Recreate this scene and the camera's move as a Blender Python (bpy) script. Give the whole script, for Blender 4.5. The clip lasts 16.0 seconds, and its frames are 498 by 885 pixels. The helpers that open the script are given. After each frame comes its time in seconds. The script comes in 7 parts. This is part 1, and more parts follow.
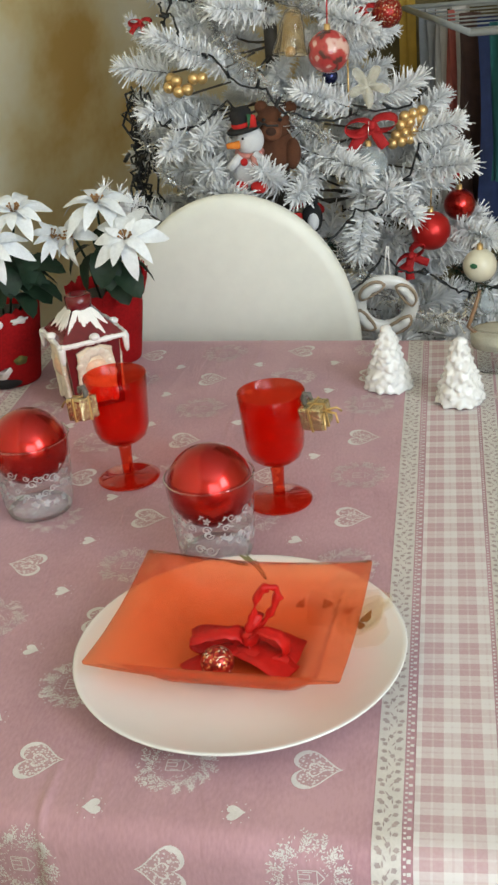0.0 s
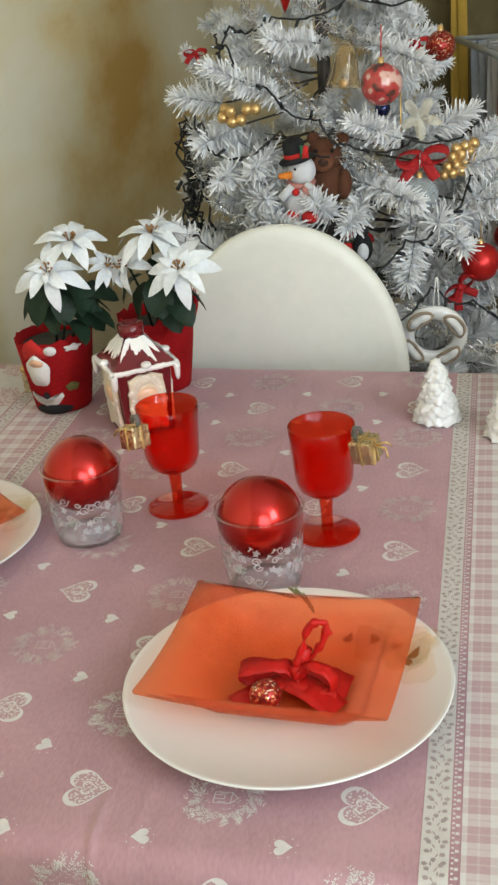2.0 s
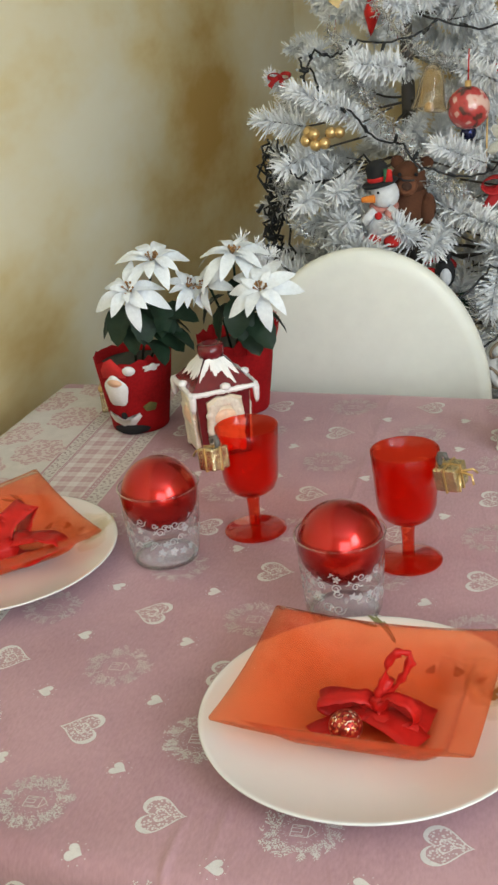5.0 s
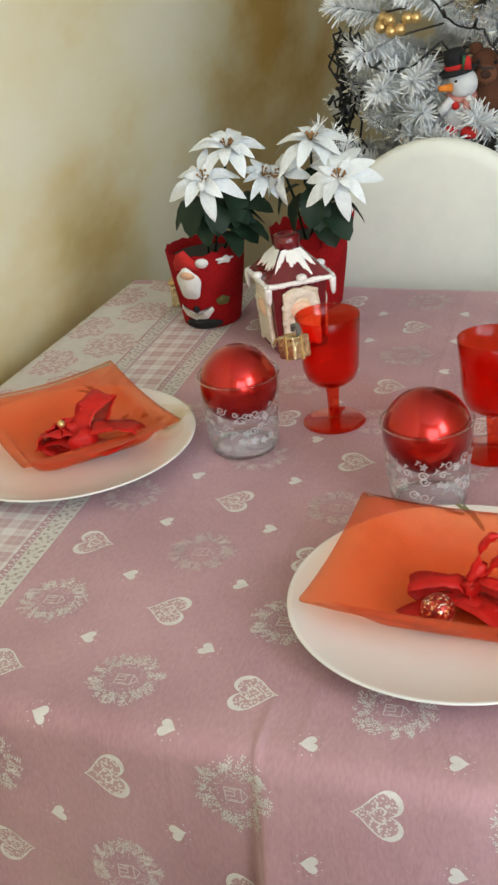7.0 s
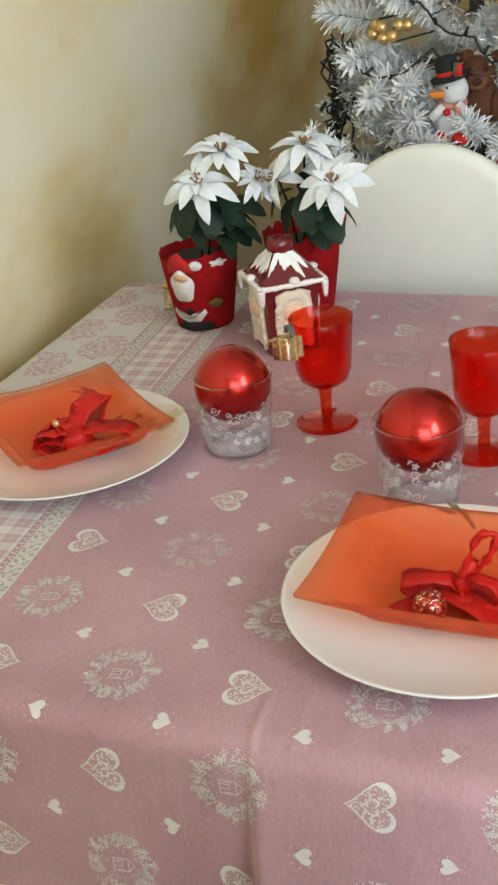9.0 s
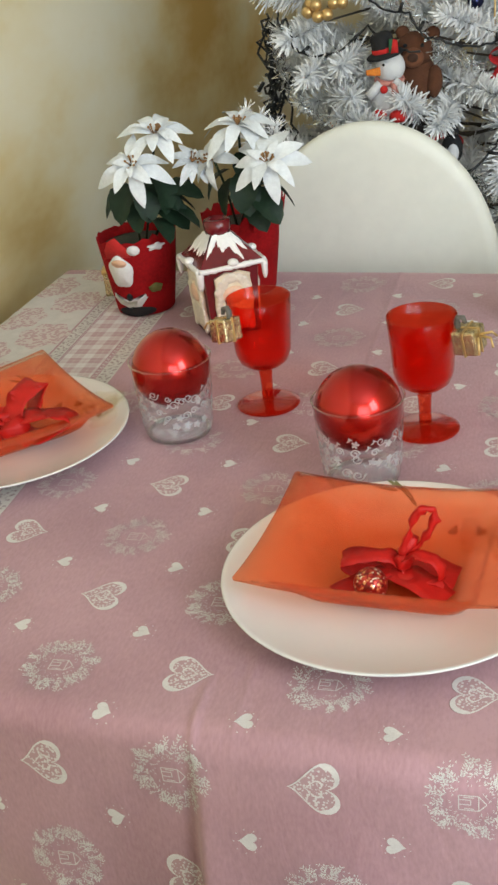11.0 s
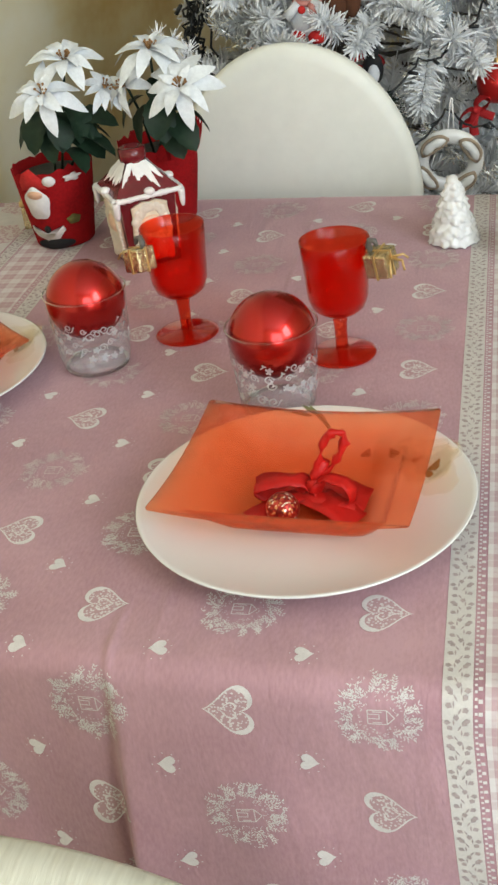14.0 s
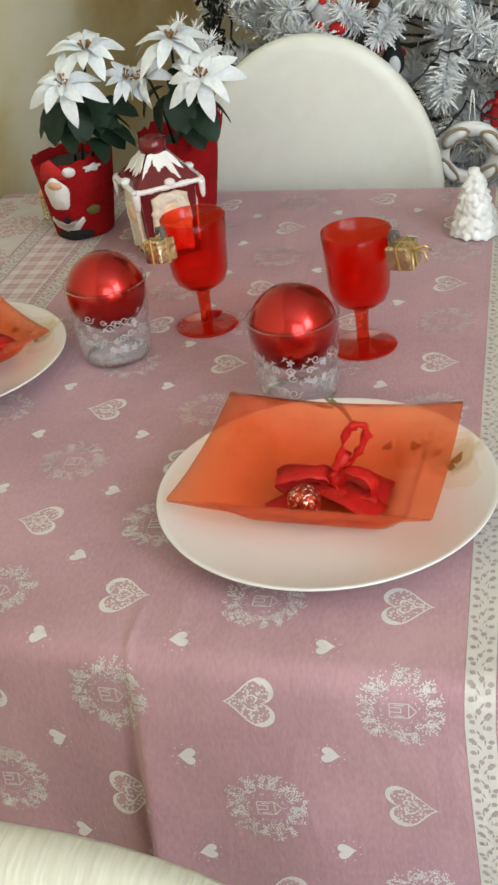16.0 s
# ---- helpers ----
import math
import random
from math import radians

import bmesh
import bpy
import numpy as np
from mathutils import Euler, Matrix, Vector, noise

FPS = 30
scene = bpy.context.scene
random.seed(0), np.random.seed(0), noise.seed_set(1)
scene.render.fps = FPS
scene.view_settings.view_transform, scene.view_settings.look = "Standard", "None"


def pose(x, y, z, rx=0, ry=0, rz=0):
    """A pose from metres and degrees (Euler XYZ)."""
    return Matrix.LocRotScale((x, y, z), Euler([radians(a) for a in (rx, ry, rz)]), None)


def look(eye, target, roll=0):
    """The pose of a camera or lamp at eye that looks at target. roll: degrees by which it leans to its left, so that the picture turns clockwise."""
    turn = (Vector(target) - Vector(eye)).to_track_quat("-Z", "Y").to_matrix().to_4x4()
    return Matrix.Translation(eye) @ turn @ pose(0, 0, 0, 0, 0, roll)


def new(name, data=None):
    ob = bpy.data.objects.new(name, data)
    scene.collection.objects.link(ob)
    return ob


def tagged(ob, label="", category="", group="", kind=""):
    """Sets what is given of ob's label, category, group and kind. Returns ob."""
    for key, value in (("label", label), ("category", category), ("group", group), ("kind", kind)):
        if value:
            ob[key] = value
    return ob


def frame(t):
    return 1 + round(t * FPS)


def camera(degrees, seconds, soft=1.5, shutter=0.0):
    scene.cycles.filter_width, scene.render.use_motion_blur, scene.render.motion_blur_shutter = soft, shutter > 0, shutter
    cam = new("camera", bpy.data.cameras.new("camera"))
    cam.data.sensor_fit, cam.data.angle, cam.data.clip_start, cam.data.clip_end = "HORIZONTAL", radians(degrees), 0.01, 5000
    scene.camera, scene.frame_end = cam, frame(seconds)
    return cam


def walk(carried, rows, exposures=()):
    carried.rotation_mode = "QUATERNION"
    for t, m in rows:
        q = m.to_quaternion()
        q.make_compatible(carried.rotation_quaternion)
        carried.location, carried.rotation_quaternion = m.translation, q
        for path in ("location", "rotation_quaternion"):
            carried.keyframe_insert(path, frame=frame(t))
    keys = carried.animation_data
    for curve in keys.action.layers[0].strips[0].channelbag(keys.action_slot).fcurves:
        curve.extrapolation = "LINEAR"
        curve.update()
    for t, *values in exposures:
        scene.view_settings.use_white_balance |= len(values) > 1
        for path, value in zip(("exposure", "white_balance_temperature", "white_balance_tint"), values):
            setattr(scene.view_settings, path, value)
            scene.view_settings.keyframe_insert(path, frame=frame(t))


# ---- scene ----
cam = camera(24.3, 16.0, soft=2.6)
PATH = [
    (0, (0.298, -0.619, 1.303), (-0.05, 1.153, 0.445), -5.7),
    (0.5, (0.292, -0.619, 1.311), (-0.077, 1.153, 0.461), -4.6),
    (1, (0.285, -0.619, 1.31), (-0.102, 1.148, 0.458), -4.4),
    (1.5, (0.287, -0.624, 1.316), (-0.105, 1.156, 0.492), -4.7),
    (2, (0.29, -0.625, 1.32), (-0.125, 1.15, 0.497), -5.4),
    (2.5, (0.287, -0.623, 1.322), (-0.152, 1.159, 0.528), -5.6),
    (3, (0.288, -0.616, 1.328), (-0.135, 1.186, 0.569), -4.9),
    (3.2, (0.287, -0.614, 1.328), (-0.149, 1.187, 0.576), -4.8),
    (5.3, (0.266, -0.61, 1.302), (-0.289, 1.146, 0.521), -5.6),
    (5.5, (0.26, -0.609, 1.298), (-0.314, 1.136, 0.505), -5.6),
    (6, (0.253, -0.61, 1.292), (-0.347, 1.113, 0.473), -5.3),
    (6.5, (0.241, -0.617, 1.285), (-0.394, 1.073, 0.424), -6.2),
    (7, (0.237, -0.617, 1.28), (-0.365, 1.068, 0.388), -6.3),
    (7.5, (0.231, -0.626, 1.281), (-0.397, 1.045, 0.379), -6.3),
    (8, (0.233, -0.627, 1.28), (-0.378, 1.053, 0.385), -6.3),
    (8.5, (0.233, -0.634, 1.281), (-0.375, 1.056, 0.402), -6.1),
    (9, (0.236, -0.631, 1.279), (-0.348, 1.066, 0.396), -5.8),
    (9.5, (0.244, -0.628, 1.278), (-0.316, 1.073, 0.387), -6.1),
    (9.7, (0.245, -0.627, 1.279), (-0.299, 1.081, 0.391), -6.0),
    (11.8, (0.269, -0.614, 1.262), (-0.217, 1.086, 0.329), -7.6),
    (12, (0.275, -0.614, 1.263), (-0.194, 1.087, 0.322), -7.8),
    (12.5, (0.277, -0.616, 1.262), (-0.154, 1.078, 0.29), -7.3),
    (13, (0.278, -0.614, 1.258), (-0.146, 1.068, 0.263), -7.3),
    (13.5, (0.283, -0.612, 1.261), (-0.131, 1.073, 0.267), -7.6),
    (14, (0.281, -0.613, 1.263), (-0.152, 1.051, 0.242), -7.5),
    (14.5, (0.275, -0.614, 1.263), (-0.157, 1.041, 0.228), -6.9),
    (15, (0.275, -0.617, 1.263), (-0.17, 1.04, 0.234), -7.2),
    (15.5, (0.277, -0.616, 1.264), (-0.179, 1.037, 0.233), -7.7),
    (16, (0.275, -0.612, 1.261), (-0.182, 1.041, 0.233), -7.6),
]
walk(cam, [(t, look(eye, target, roll)) for t, eye, target, roll in PATH])

# ---- light ----
world = bpy.data.worlds.new("sky")
scene.world = world
world.use_nodes = True
wn = world.node_tree.nodes
sky = wn.new("ShaderNodeTexSky")
sky.sky_type = "NISHITA"
sky.sun_disc = False
sky.sun_elevation, sky.sun_rotation = radians(30), radians(110)
world.node_tree.links.new(sky.outputs["Color"], wn["Background"].inputs["Color"])
wn["Background"].inputs["Strength"].default_value = 0.12


def area_lamp(name, eye, target, sx, sy, watts, colour):
    data = bpy.data.lights.new(name, "AREA")
    data.shape, data.size, data.size_y, data.energy, data.color = "RECTANGLE", sx, sy, watts, colour
    ob = new(name, data)
    ob.matrix_world = look(eye, target)
    return ob


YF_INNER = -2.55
# daylight through the high window in the right wall
area_lamp("window_daylight", (2.36, -1.45, 2.02), (0.0, -1.15, 1.90), 1.10, 1.34, 52, (0.83, 0.93, 1.025))
# added fill from behind the camera; its window is never in view
area_lamp("rear_fill", (1.45, YF_INNER, 1.50), (1.25, 0.0, 1.35), 1.7, 1.6, 48, (0.83, 0.93, 1.01))

# ---- mesh helpers ----


def join(*pieces):
    verts, faces = [], []
    for v, f in pieces:
        n = len(verts)
        verts += [tuple(p) for p in v]
        faces += [tuple(i + n for i in q) for q in f]
    return verts, faces


def moved(piece, m):
    return [tuple(m @ Vector(p)) for p in piece[0]], piece[1]


def part(name, piece, material, parent=None, label="", smooth=True, slots=None):
    """One mesh object from (verts, faces); slots gives each face its material's index when material is a list."""
    me = bpy.data.meshes.new(name)
    me.from_pydata([tuple(p) for p in piece[0]], [], [tuple(f) for f in piece[1]])
    for m in material if isinstance(material, (list, tuple)) else [material]:
        me.materials.append(m)
    if slots is not None:
        me.polygons.foreach_set("material_index", slots)
    me.polygons.foreach_set("use_smooth", [smooth] * len(me.polygons))
    me.update()
    ob = new(name, me)
    if parent is not None:
        ob.parent = parent
    if label:
        ob["label"] = label
    return ob


def empty(name, m, label, category, group=""):
    ob = new(name)
    ob.empty_display_size = 0.05
    ob.matrix_world = m
    return tagged(ob, label, category, group)


def lathe(profile, seg=48, close=False):
    """Turned body: profile of (radius, height) from first to last ring; ends with radius 0 close to a point."""
    verts, faces, rings = [], [], []
    for r, z in profile:
        if r < 1e-6:
            rings.append([len(verts)])
            verts.append((0, 0, z))
        else:
            rings.append(list(range(len(verts), len(verts) + seg)))
            verts += [(r * math.cos(2 * math.pi * k / seg), r * math.sin(2 * math.pi * k / seg), z) for k in range(seg)]
    pairs = list(zip(rings, rings[1:])) + ([(rings[-1], rings[0])] if close else [])
    for a, b in pairs:
        for k in range(seg):
            j = (k + 1) % seg
            if len(a) == 1 and len(b) == 1:
                continue
            if len(a) == 1:
                faces.append((a[0], b[j], b[k]))
            elif len(b) == 1:
                faces.append((a[k], a[j], b[0]))
            else:
                faces.append((a[k], a[j], b[j], b[k]))
    return verts, faces


def ball(r, centre=(0, 0, 0), seg=24, rings=14, squash=1.0):
    prof = [(r * math.sin(math.pi * k / rings), -r * squash * math.cos(math.pi * k / rings)) for k in range(rings + 1)]
    prof[0], prof[-1] = (0, prof[0][1]), (0, prof[-1][1])
    return moved(lathe(prof, seg), Matrix.Translation(centre))


def tube(points, radius, seg=8, caps=True):
    """A round bar along points; radius is one number or one a point."""
    pts = [Vector(p) for p in points]
    rad = list(radius) if isinstance(radius, (list, tuple)) else [radius] * len(pts)
    verts, faces = [], []
    side = None
    for k, p in enumerate(pts):
        d = (pts[min(k + 1, len(pts) - 1)] - pts[max(k - 1, 0)]).normalized()
        if side is None:
            side = d.cross(Vector((0, 0, 1)) if abs(d.z) < 0.9 else Vector((1, 0, 0))).normalized()
        side = (side - d * side.dot(d)).normalized()
        up = d.cross(side)
        verts += [tuple(p + rad[k] * (math.cos(2 * math.pi * a / seg) * side + math.sin(2 * math.pi * a / seg) * up)) for a in range(seg)]
    for k in range(len(pts) - 1):
        for a in range(seg):
            b = (a + 1) % seg
            faces.append((k * seg + a, k * seg + b, (k + 1) * seg + b, (k + 1) * seg + a))
    if caps:
        faces.append(tuple(range(seg))[::-1])
        faces.append(tuple(range((len(pts) - 1) * seg, len(pts) * seg)))
    return verts, faces


def box(sx, sy, sz, centre=(0, 0, 0), bevel=0.0):
    bm = bmesh.new()
    bmesh.ops.create_cube(bm, size=1)
    bmesh.ops.scale(bm, vec=(sx, sy, sz), verts=bm.verts)
    if bevel:
        bmesh.ops.bevel(bm, geom=list(bm.edges), offset=bevel, segments=2, profile=0.5, affect="EDGES")
    bmesh.ops.translate(bm, vec=centre, verts=bm.verts)
    bm.verts.index_update()
    out = [tuple(v.co) for v in bm.verts], [tuple(v.index for v in f.verts) for f in bm.faces]
    bm.free()
    return out


def slab(outline, z0, z1):
    """A flat plate with the given outline (counter-clockwise), from z0 to z1."""
    n = len(outline)
    verts = [(x, y, z0) for x, y in outline] + [(x, y, z1) for x, y in outline]
    faces = [tuple(range(n))[::-1], tuple(range(n, 2 * n))]
    faces += [(k, (k + 1) % n, n + (k + 1) % n, n + k) for k in range(n)]
    return verts, faces


def ribbon(points, sides, width, thick=0.0006):
    """A band along points; sides gives the direction of its width at each point."""
    pts = [Vector(p) for p in points]
    wid = list(width) if isinstance(width, (list, tuple)) else [width] * len(pts)
    verts, faces = [], []
    for k, p in enumerate(pts):
        d = (pts[min(k + 1, len(pts) - 1)] - pts[max(k - 1, 0)]).normalized()
        s = Vector(sides[k]).normalized()
        s = (s - d * s.dot(d)).normalized()
        nrm = d.cross(s)
        for a in (-0.5, -0.17, 0.17, 0.5):
            for b in (-0.5, 0.5):
                verts.append(tuple(p + s * wid[k] * a + nrm * thick * b))
    for k in range(len(pts) - 1):
        o, q = k * 8, k * 8 + 8
        for a in range(3):
            faces.append((o + 2 * a + 1, o + 2 * a + 3, q + 2 * a + 3, q + 2 * a + 1))
            faces.append((o + 2 * a + 2, o + 2 * a, q + 2 * a, q + 2 * a + 2))
        faces.append((o, o + 1, q + 1, q))
        faces.append((o + 7, o + 6, q + 6, q + 7))
    return verts, faces


# ---- materials ----


def nodes_of(name):
    m = bpy.data.materials.new(name)
    m.use_nodes = True
    nt = m.node_tree
    return m, nt, nt.nodes["Principled BSDF"]


def link(nt, a, b):
    nt.links.new(a, b)


def paint(name, colour, rough=0.5, metal=0.0, vary=0.15, scale=40.0, bump=0.0, bump_scale=200.0, spec=0.5, coat=0.0, trans=0.0, ior=1.45, sheen=0.0, island=0.0, each=0.0):
    """A surface with its colour varied by two noises and a fine relief."""
    m, nt, p = nodes_of(name)
    n = nt.nodes
    co = n.new("ShaderNodeTexCoord")
    big, fine = n.new("ShaderNodeTexNoise"), n.new("ShaderNodeTexNoise")
    big.inputs["Scale"].default_value, fine.inputs["Scale"].default_value = scale * 0.25, scale * 2.5
    fine.inputs["Detail"].default_value = 4
    link(nt, co.outputs["Object"], big.inputs["Vector"])
    link(nt, co.outputs["Object"], fine.inputs["Vector"])
    add = n.new("ShaderNodeMath")
    add.operation = "ADD"
    link(nt, big.outputs["Fac"], add.inputs[0])
    link(nt, fine.outputs["Fac"], add.inputs[1])
    last = add.outputs[0]
    if island or each:
        src = n.new("ShaderNodeNewGeometry") if island else n.new("ShaderNodeObjectInfo")
        mul = n.new("ShaderNodeMath")
        mul.operation = "MULTIPLY_ADD"
        link(nt, src.outputs["Random Per Island" if island else "Random"], mul.inputs[0])
        mul.inputs[1].default_value = island or each
        link(nt, last, mul.inputs[2])
        last = mul.outputs[0]
    ramp = n.new("ShaderNodeMapRange")
    top = 1.35 + (island or each)
    for k, v in enumerate((0.65, top, 1 - vary, 1 + vary)):
        ramp.inputs[k + 1].default_value = v
    link(nt, last, ramp.inputs[0])
    mix = n.new("ShaderNodeVectorMath")
    mix.operation = "SCALE"
    mix.inputs[0].default_value = colour
    link(nt, ramp.outputs[0], mix.inputs["Scale"])
    link(nt, mix.outputs[0], p.inputs["Base Color"])
    p.inputs["Roughness"].default_value, p.inputs["Metallic"].default_value = rough, metal
    p.inputs["Specular IOR Level"].default_value, p.inputs["Coat Weight"].default_value = spec, coat
    p.inputs["Transmission Weight"].default_value, p.inputs["IOR"].default_value = trans, ior
    p.inputs["Sheen Weight"].default_value = sheen
    if bump:
        bt, bn = n.new("ShaderNodeTexNoise"), n.new("ShaderNodeBump")
        bt.inputs["Scale"].default_value, bt.inputs["Detail"].default_value = bump_scale, 5
        link(nt, co.outputs["Object"], bt.inputs["Vector"])
        bn.inputs["Strength"].default_value, bn.inputs["Distance"].default_value = bump, 0.002
        link(nt, bt.outputs["Fac"], bn.inputs["Height"])
        link(nt, bn.outputs["Normal"], p.inputs["Normal"])
    return m


def sponge_wall(name):
    """Ochre wash dabbed over cream plaster, with shade painted into broad patches."""
    m, nt, p = nodes_of(name)
    n = nt.nodes
    co, mp = n.new("ShaderNodeTexCoord"), n.new("ShaderNodeMapping")
    mp.inputs["Scale"].default_value = (1.0, 0.42, 1.0)
    link(nt, co.outputs["Object"], mp.inputs["Vector"])
    a, b, c = (n.new("ShaderNodeTexNoise") for _ in range(3))
    for tex, s, d, r in ((a, 1.7, 3, 0.5), (b, 5.2, 4.0, 0.55), (c, 60.0, 4, 0.6)):
        tex.inputs["Scale"].default_value, tex.inputs["Detail"].default_value, tex.inputs["Roughness"].default_value = s, d, r
        link(nt, mp.outputs["Vector"], tex.inputs["Vector"])
    s1 = n.new("ShaderNodeMath")
    s1.operation = "MULTIPLY_ADD"
    link(nt, b.outputs["Fac"], s1.inputs[0])
    s1.inputs[1].default_value = 1.0
    link(nt, a.outputs["Fac"], s1.inputs[2])
    s2 = n.new("ShaderNodeMath")
    s2.operation = "MULTIPLY_ADD"
    link(nt, c.outputs["Fac"], s2.inputs[0])
    s2.inputs[1].default_value = 0.07
    link(nt, s1.outputs[0], s2.inputs[2])
    # broad ochre patches: part wash, part shade painted by the tree and low down
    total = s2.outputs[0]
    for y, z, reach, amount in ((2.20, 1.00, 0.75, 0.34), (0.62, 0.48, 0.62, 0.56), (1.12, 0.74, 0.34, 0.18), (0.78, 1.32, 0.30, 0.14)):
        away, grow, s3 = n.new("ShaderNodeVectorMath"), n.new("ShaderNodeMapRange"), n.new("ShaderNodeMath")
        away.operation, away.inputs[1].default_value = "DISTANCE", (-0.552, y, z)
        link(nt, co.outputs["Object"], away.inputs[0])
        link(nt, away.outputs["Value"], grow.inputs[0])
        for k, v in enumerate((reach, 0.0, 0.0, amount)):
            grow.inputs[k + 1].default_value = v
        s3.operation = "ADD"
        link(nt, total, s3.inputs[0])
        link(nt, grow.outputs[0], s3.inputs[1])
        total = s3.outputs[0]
    fit = n.new("ShaderNodeMapRange")
    link(nt, total, fit.inputs[0])
    for k, v in enumerate((0.92, 1.42, 0.0, 1.0)):
        fit.inputs[k + 1].default_value = v
    s2 = fit
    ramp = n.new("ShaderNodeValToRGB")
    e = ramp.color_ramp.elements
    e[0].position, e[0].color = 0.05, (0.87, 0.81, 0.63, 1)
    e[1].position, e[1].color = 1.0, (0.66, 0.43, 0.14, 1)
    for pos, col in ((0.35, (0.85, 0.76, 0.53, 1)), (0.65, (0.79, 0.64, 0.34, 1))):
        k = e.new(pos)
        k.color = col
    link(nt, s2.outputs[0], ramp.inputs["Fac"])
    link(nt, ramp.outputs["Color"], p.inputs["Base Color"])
    p.inputs["Roughness"].default_value = 0.75
    bn = n.new("ShaderNodeBump")
    bn.inputs["Strength"].default_value, bn.inputs["Distance"].default_value = 0.15, 0.002
    link(nt, c.outputs["Fac"], bn.inputs["Height"])
    link(nt, bn.outputs["Normal"], p.inputs["Normal"])
    return m


MAT_WALL = sponge_wall("ochre_sponged_plaster_with_shade")
MAT_CEIL = paint("white_ceiling_paint", (0.84, 0.83, 0.81), 0.9, vary=0.03)
MAT_FLOOR = paint("terracotta_tile", (0.46, 0.35, 0.26), 0.4, vary=0.2, scale=8, bump=0.1)
MAT_WHITEPAINT = paint("white_joinery_paint", (0.75, 0.74, 0.71), 0.4, vary=0.04)
MAT_CHAIR = paint("cream_leatherette", (0.71, 0.715, 0.65), 0.42, vary=0.04, scale=20, bump=0.06, bump_scale=900)
MAT_PORCELAIN = paint("white_porcelain", (0.71, 0.70, 0.68), 0.16, vary=0.02, scale=12, coat=0.4)
MAT_WOOD = paint("brown_wood", (0.22, 0.13, 0.07), 0.5, vary=0.25, scale=30)
MAT_STEEL = paint("brushed_steel", (0.6, 0.6, 0.6), 0.3, metal=1.0, vary=0.05)
MAT_REDBALL = paint("red_lacquered_metal_foil", (0.42, 0.012, 0.008), 0.25, metal=0.85, vary=0.05, coat=0.5)
MAT_REDMATT = paint("red_satin_ball", (0.50, 0.018, 0.016), 0.32, metal=0.5, vary=0.05)
MAT_GOLD = paint("gold_foil", (0.60, 0.50, 0.30), 0.20, metal=0.9, vary=0.2, bump=1.0, bump_scale=260)
MAT_GOLDMATT = paint("gold_pearl_paint", (0.62, 0.42, 0.18), 0.3, metal=0.7, vary=0.06)
MAT_RIBBON = paint("red_satin_ribbon", (0.46, 0.010, 0.007), 0.50, spec=0.3, vary=0.18, scale=60, bump=0.1, bump_scale=700)
MAT_FELT = paint("red_felt", (0.27, 0.006, 0.008), 0.9, vary=0.25, scale=120, bump=0.3, bump_scale=1500, spec=0.15)
MAT_WHITECER = paint("white_glazed_ceramic", (0.69, 0.69, 0.67), 0.22, vary=0.03, scale=30, coat=0.3)
# stem colour darkened to stand in for shade between the branches
MAT_GREYTRUNK = paint("shade_dark_wire_stem", (0.07, 0.06, 0.05), 0.6, vary=0.15)
MAT_BLACK = paint("black_cable", (0.012, 0.013, 0.014), 0.5, vary=0.1)


def thin_glass(name, clear, power):
    """Thin clear glass: see-through, with mirror gloss that grows to the edges."""
    m, nt, p = nodes_of(name)
    n = nt.nodes
    tr, gl, fr, pw, mx = (n.new(k) for k in ("ShaderNodeBsdfTransparent", "ShaderNodeBsdfGlossy", "ShaderNodeLayerWeight", "ShaderNodeMath", "ShaderNodeMixShader"))
    tr.inputs["Color"].default_value = (*clear, 1)
    gl.inputs["Roughness"].default_value = 0.02
    fr.inputs["Blend"].default_value = 0.5
    pw.operation = "POWER"
    link(nt, fr.outputs["Facing"], pw.inputs[0])
    pw.inputs[1].default_value = power
    link(nt, pw.outputs[0], mx.inputs[0])
    link(nt, tr.outputs[0], mx.inputs[1])
    link(nt, gl.outputs[0], mx.inputs[2])
    link(nt, mx.outputs[0], n["Material Output"].inputs["Surface"])
    n.remove(p)
    return m


def tinsel_needles(name, colour):
    """Thin white plastic: part of the light goes through."""
    m, nt, p = nodes_of(name)
    n = nt.nodes
    geo, rm, tl, mx = (n.new(k) for k in ("ShaderNodeNewGeometry", "ShaderNodeValToRGB", "ShaderNodeBsdfTranslucent", "ShaderNodeMixShader"))
    link(nt, geo.outputs["Random Per Island"], rm.inputs["Fac"])
    rm.color_ramp.elements[0].color = (*[c * 0.84 for c in colour], 1)
    rm.color_ramp.elements[1].color = (*colour, 1)
    link(nt, rm.outputs["Color"], p.inputs["Base Color"])
    link(nt, rm.outputs["Color"], tl.inputs["Color"])
    p.inputs["Roughness"].default_value = 0.4
    mx.inputs[0].default_value = 0.08
    link(nt, p.outputs[0], mx.inputs[1])
    link(nt, tl.outputs[0], mx.inputs[2])
    link(nt, mx.outputs[0], n["Material Output"].inputs["Surface"])
    return m



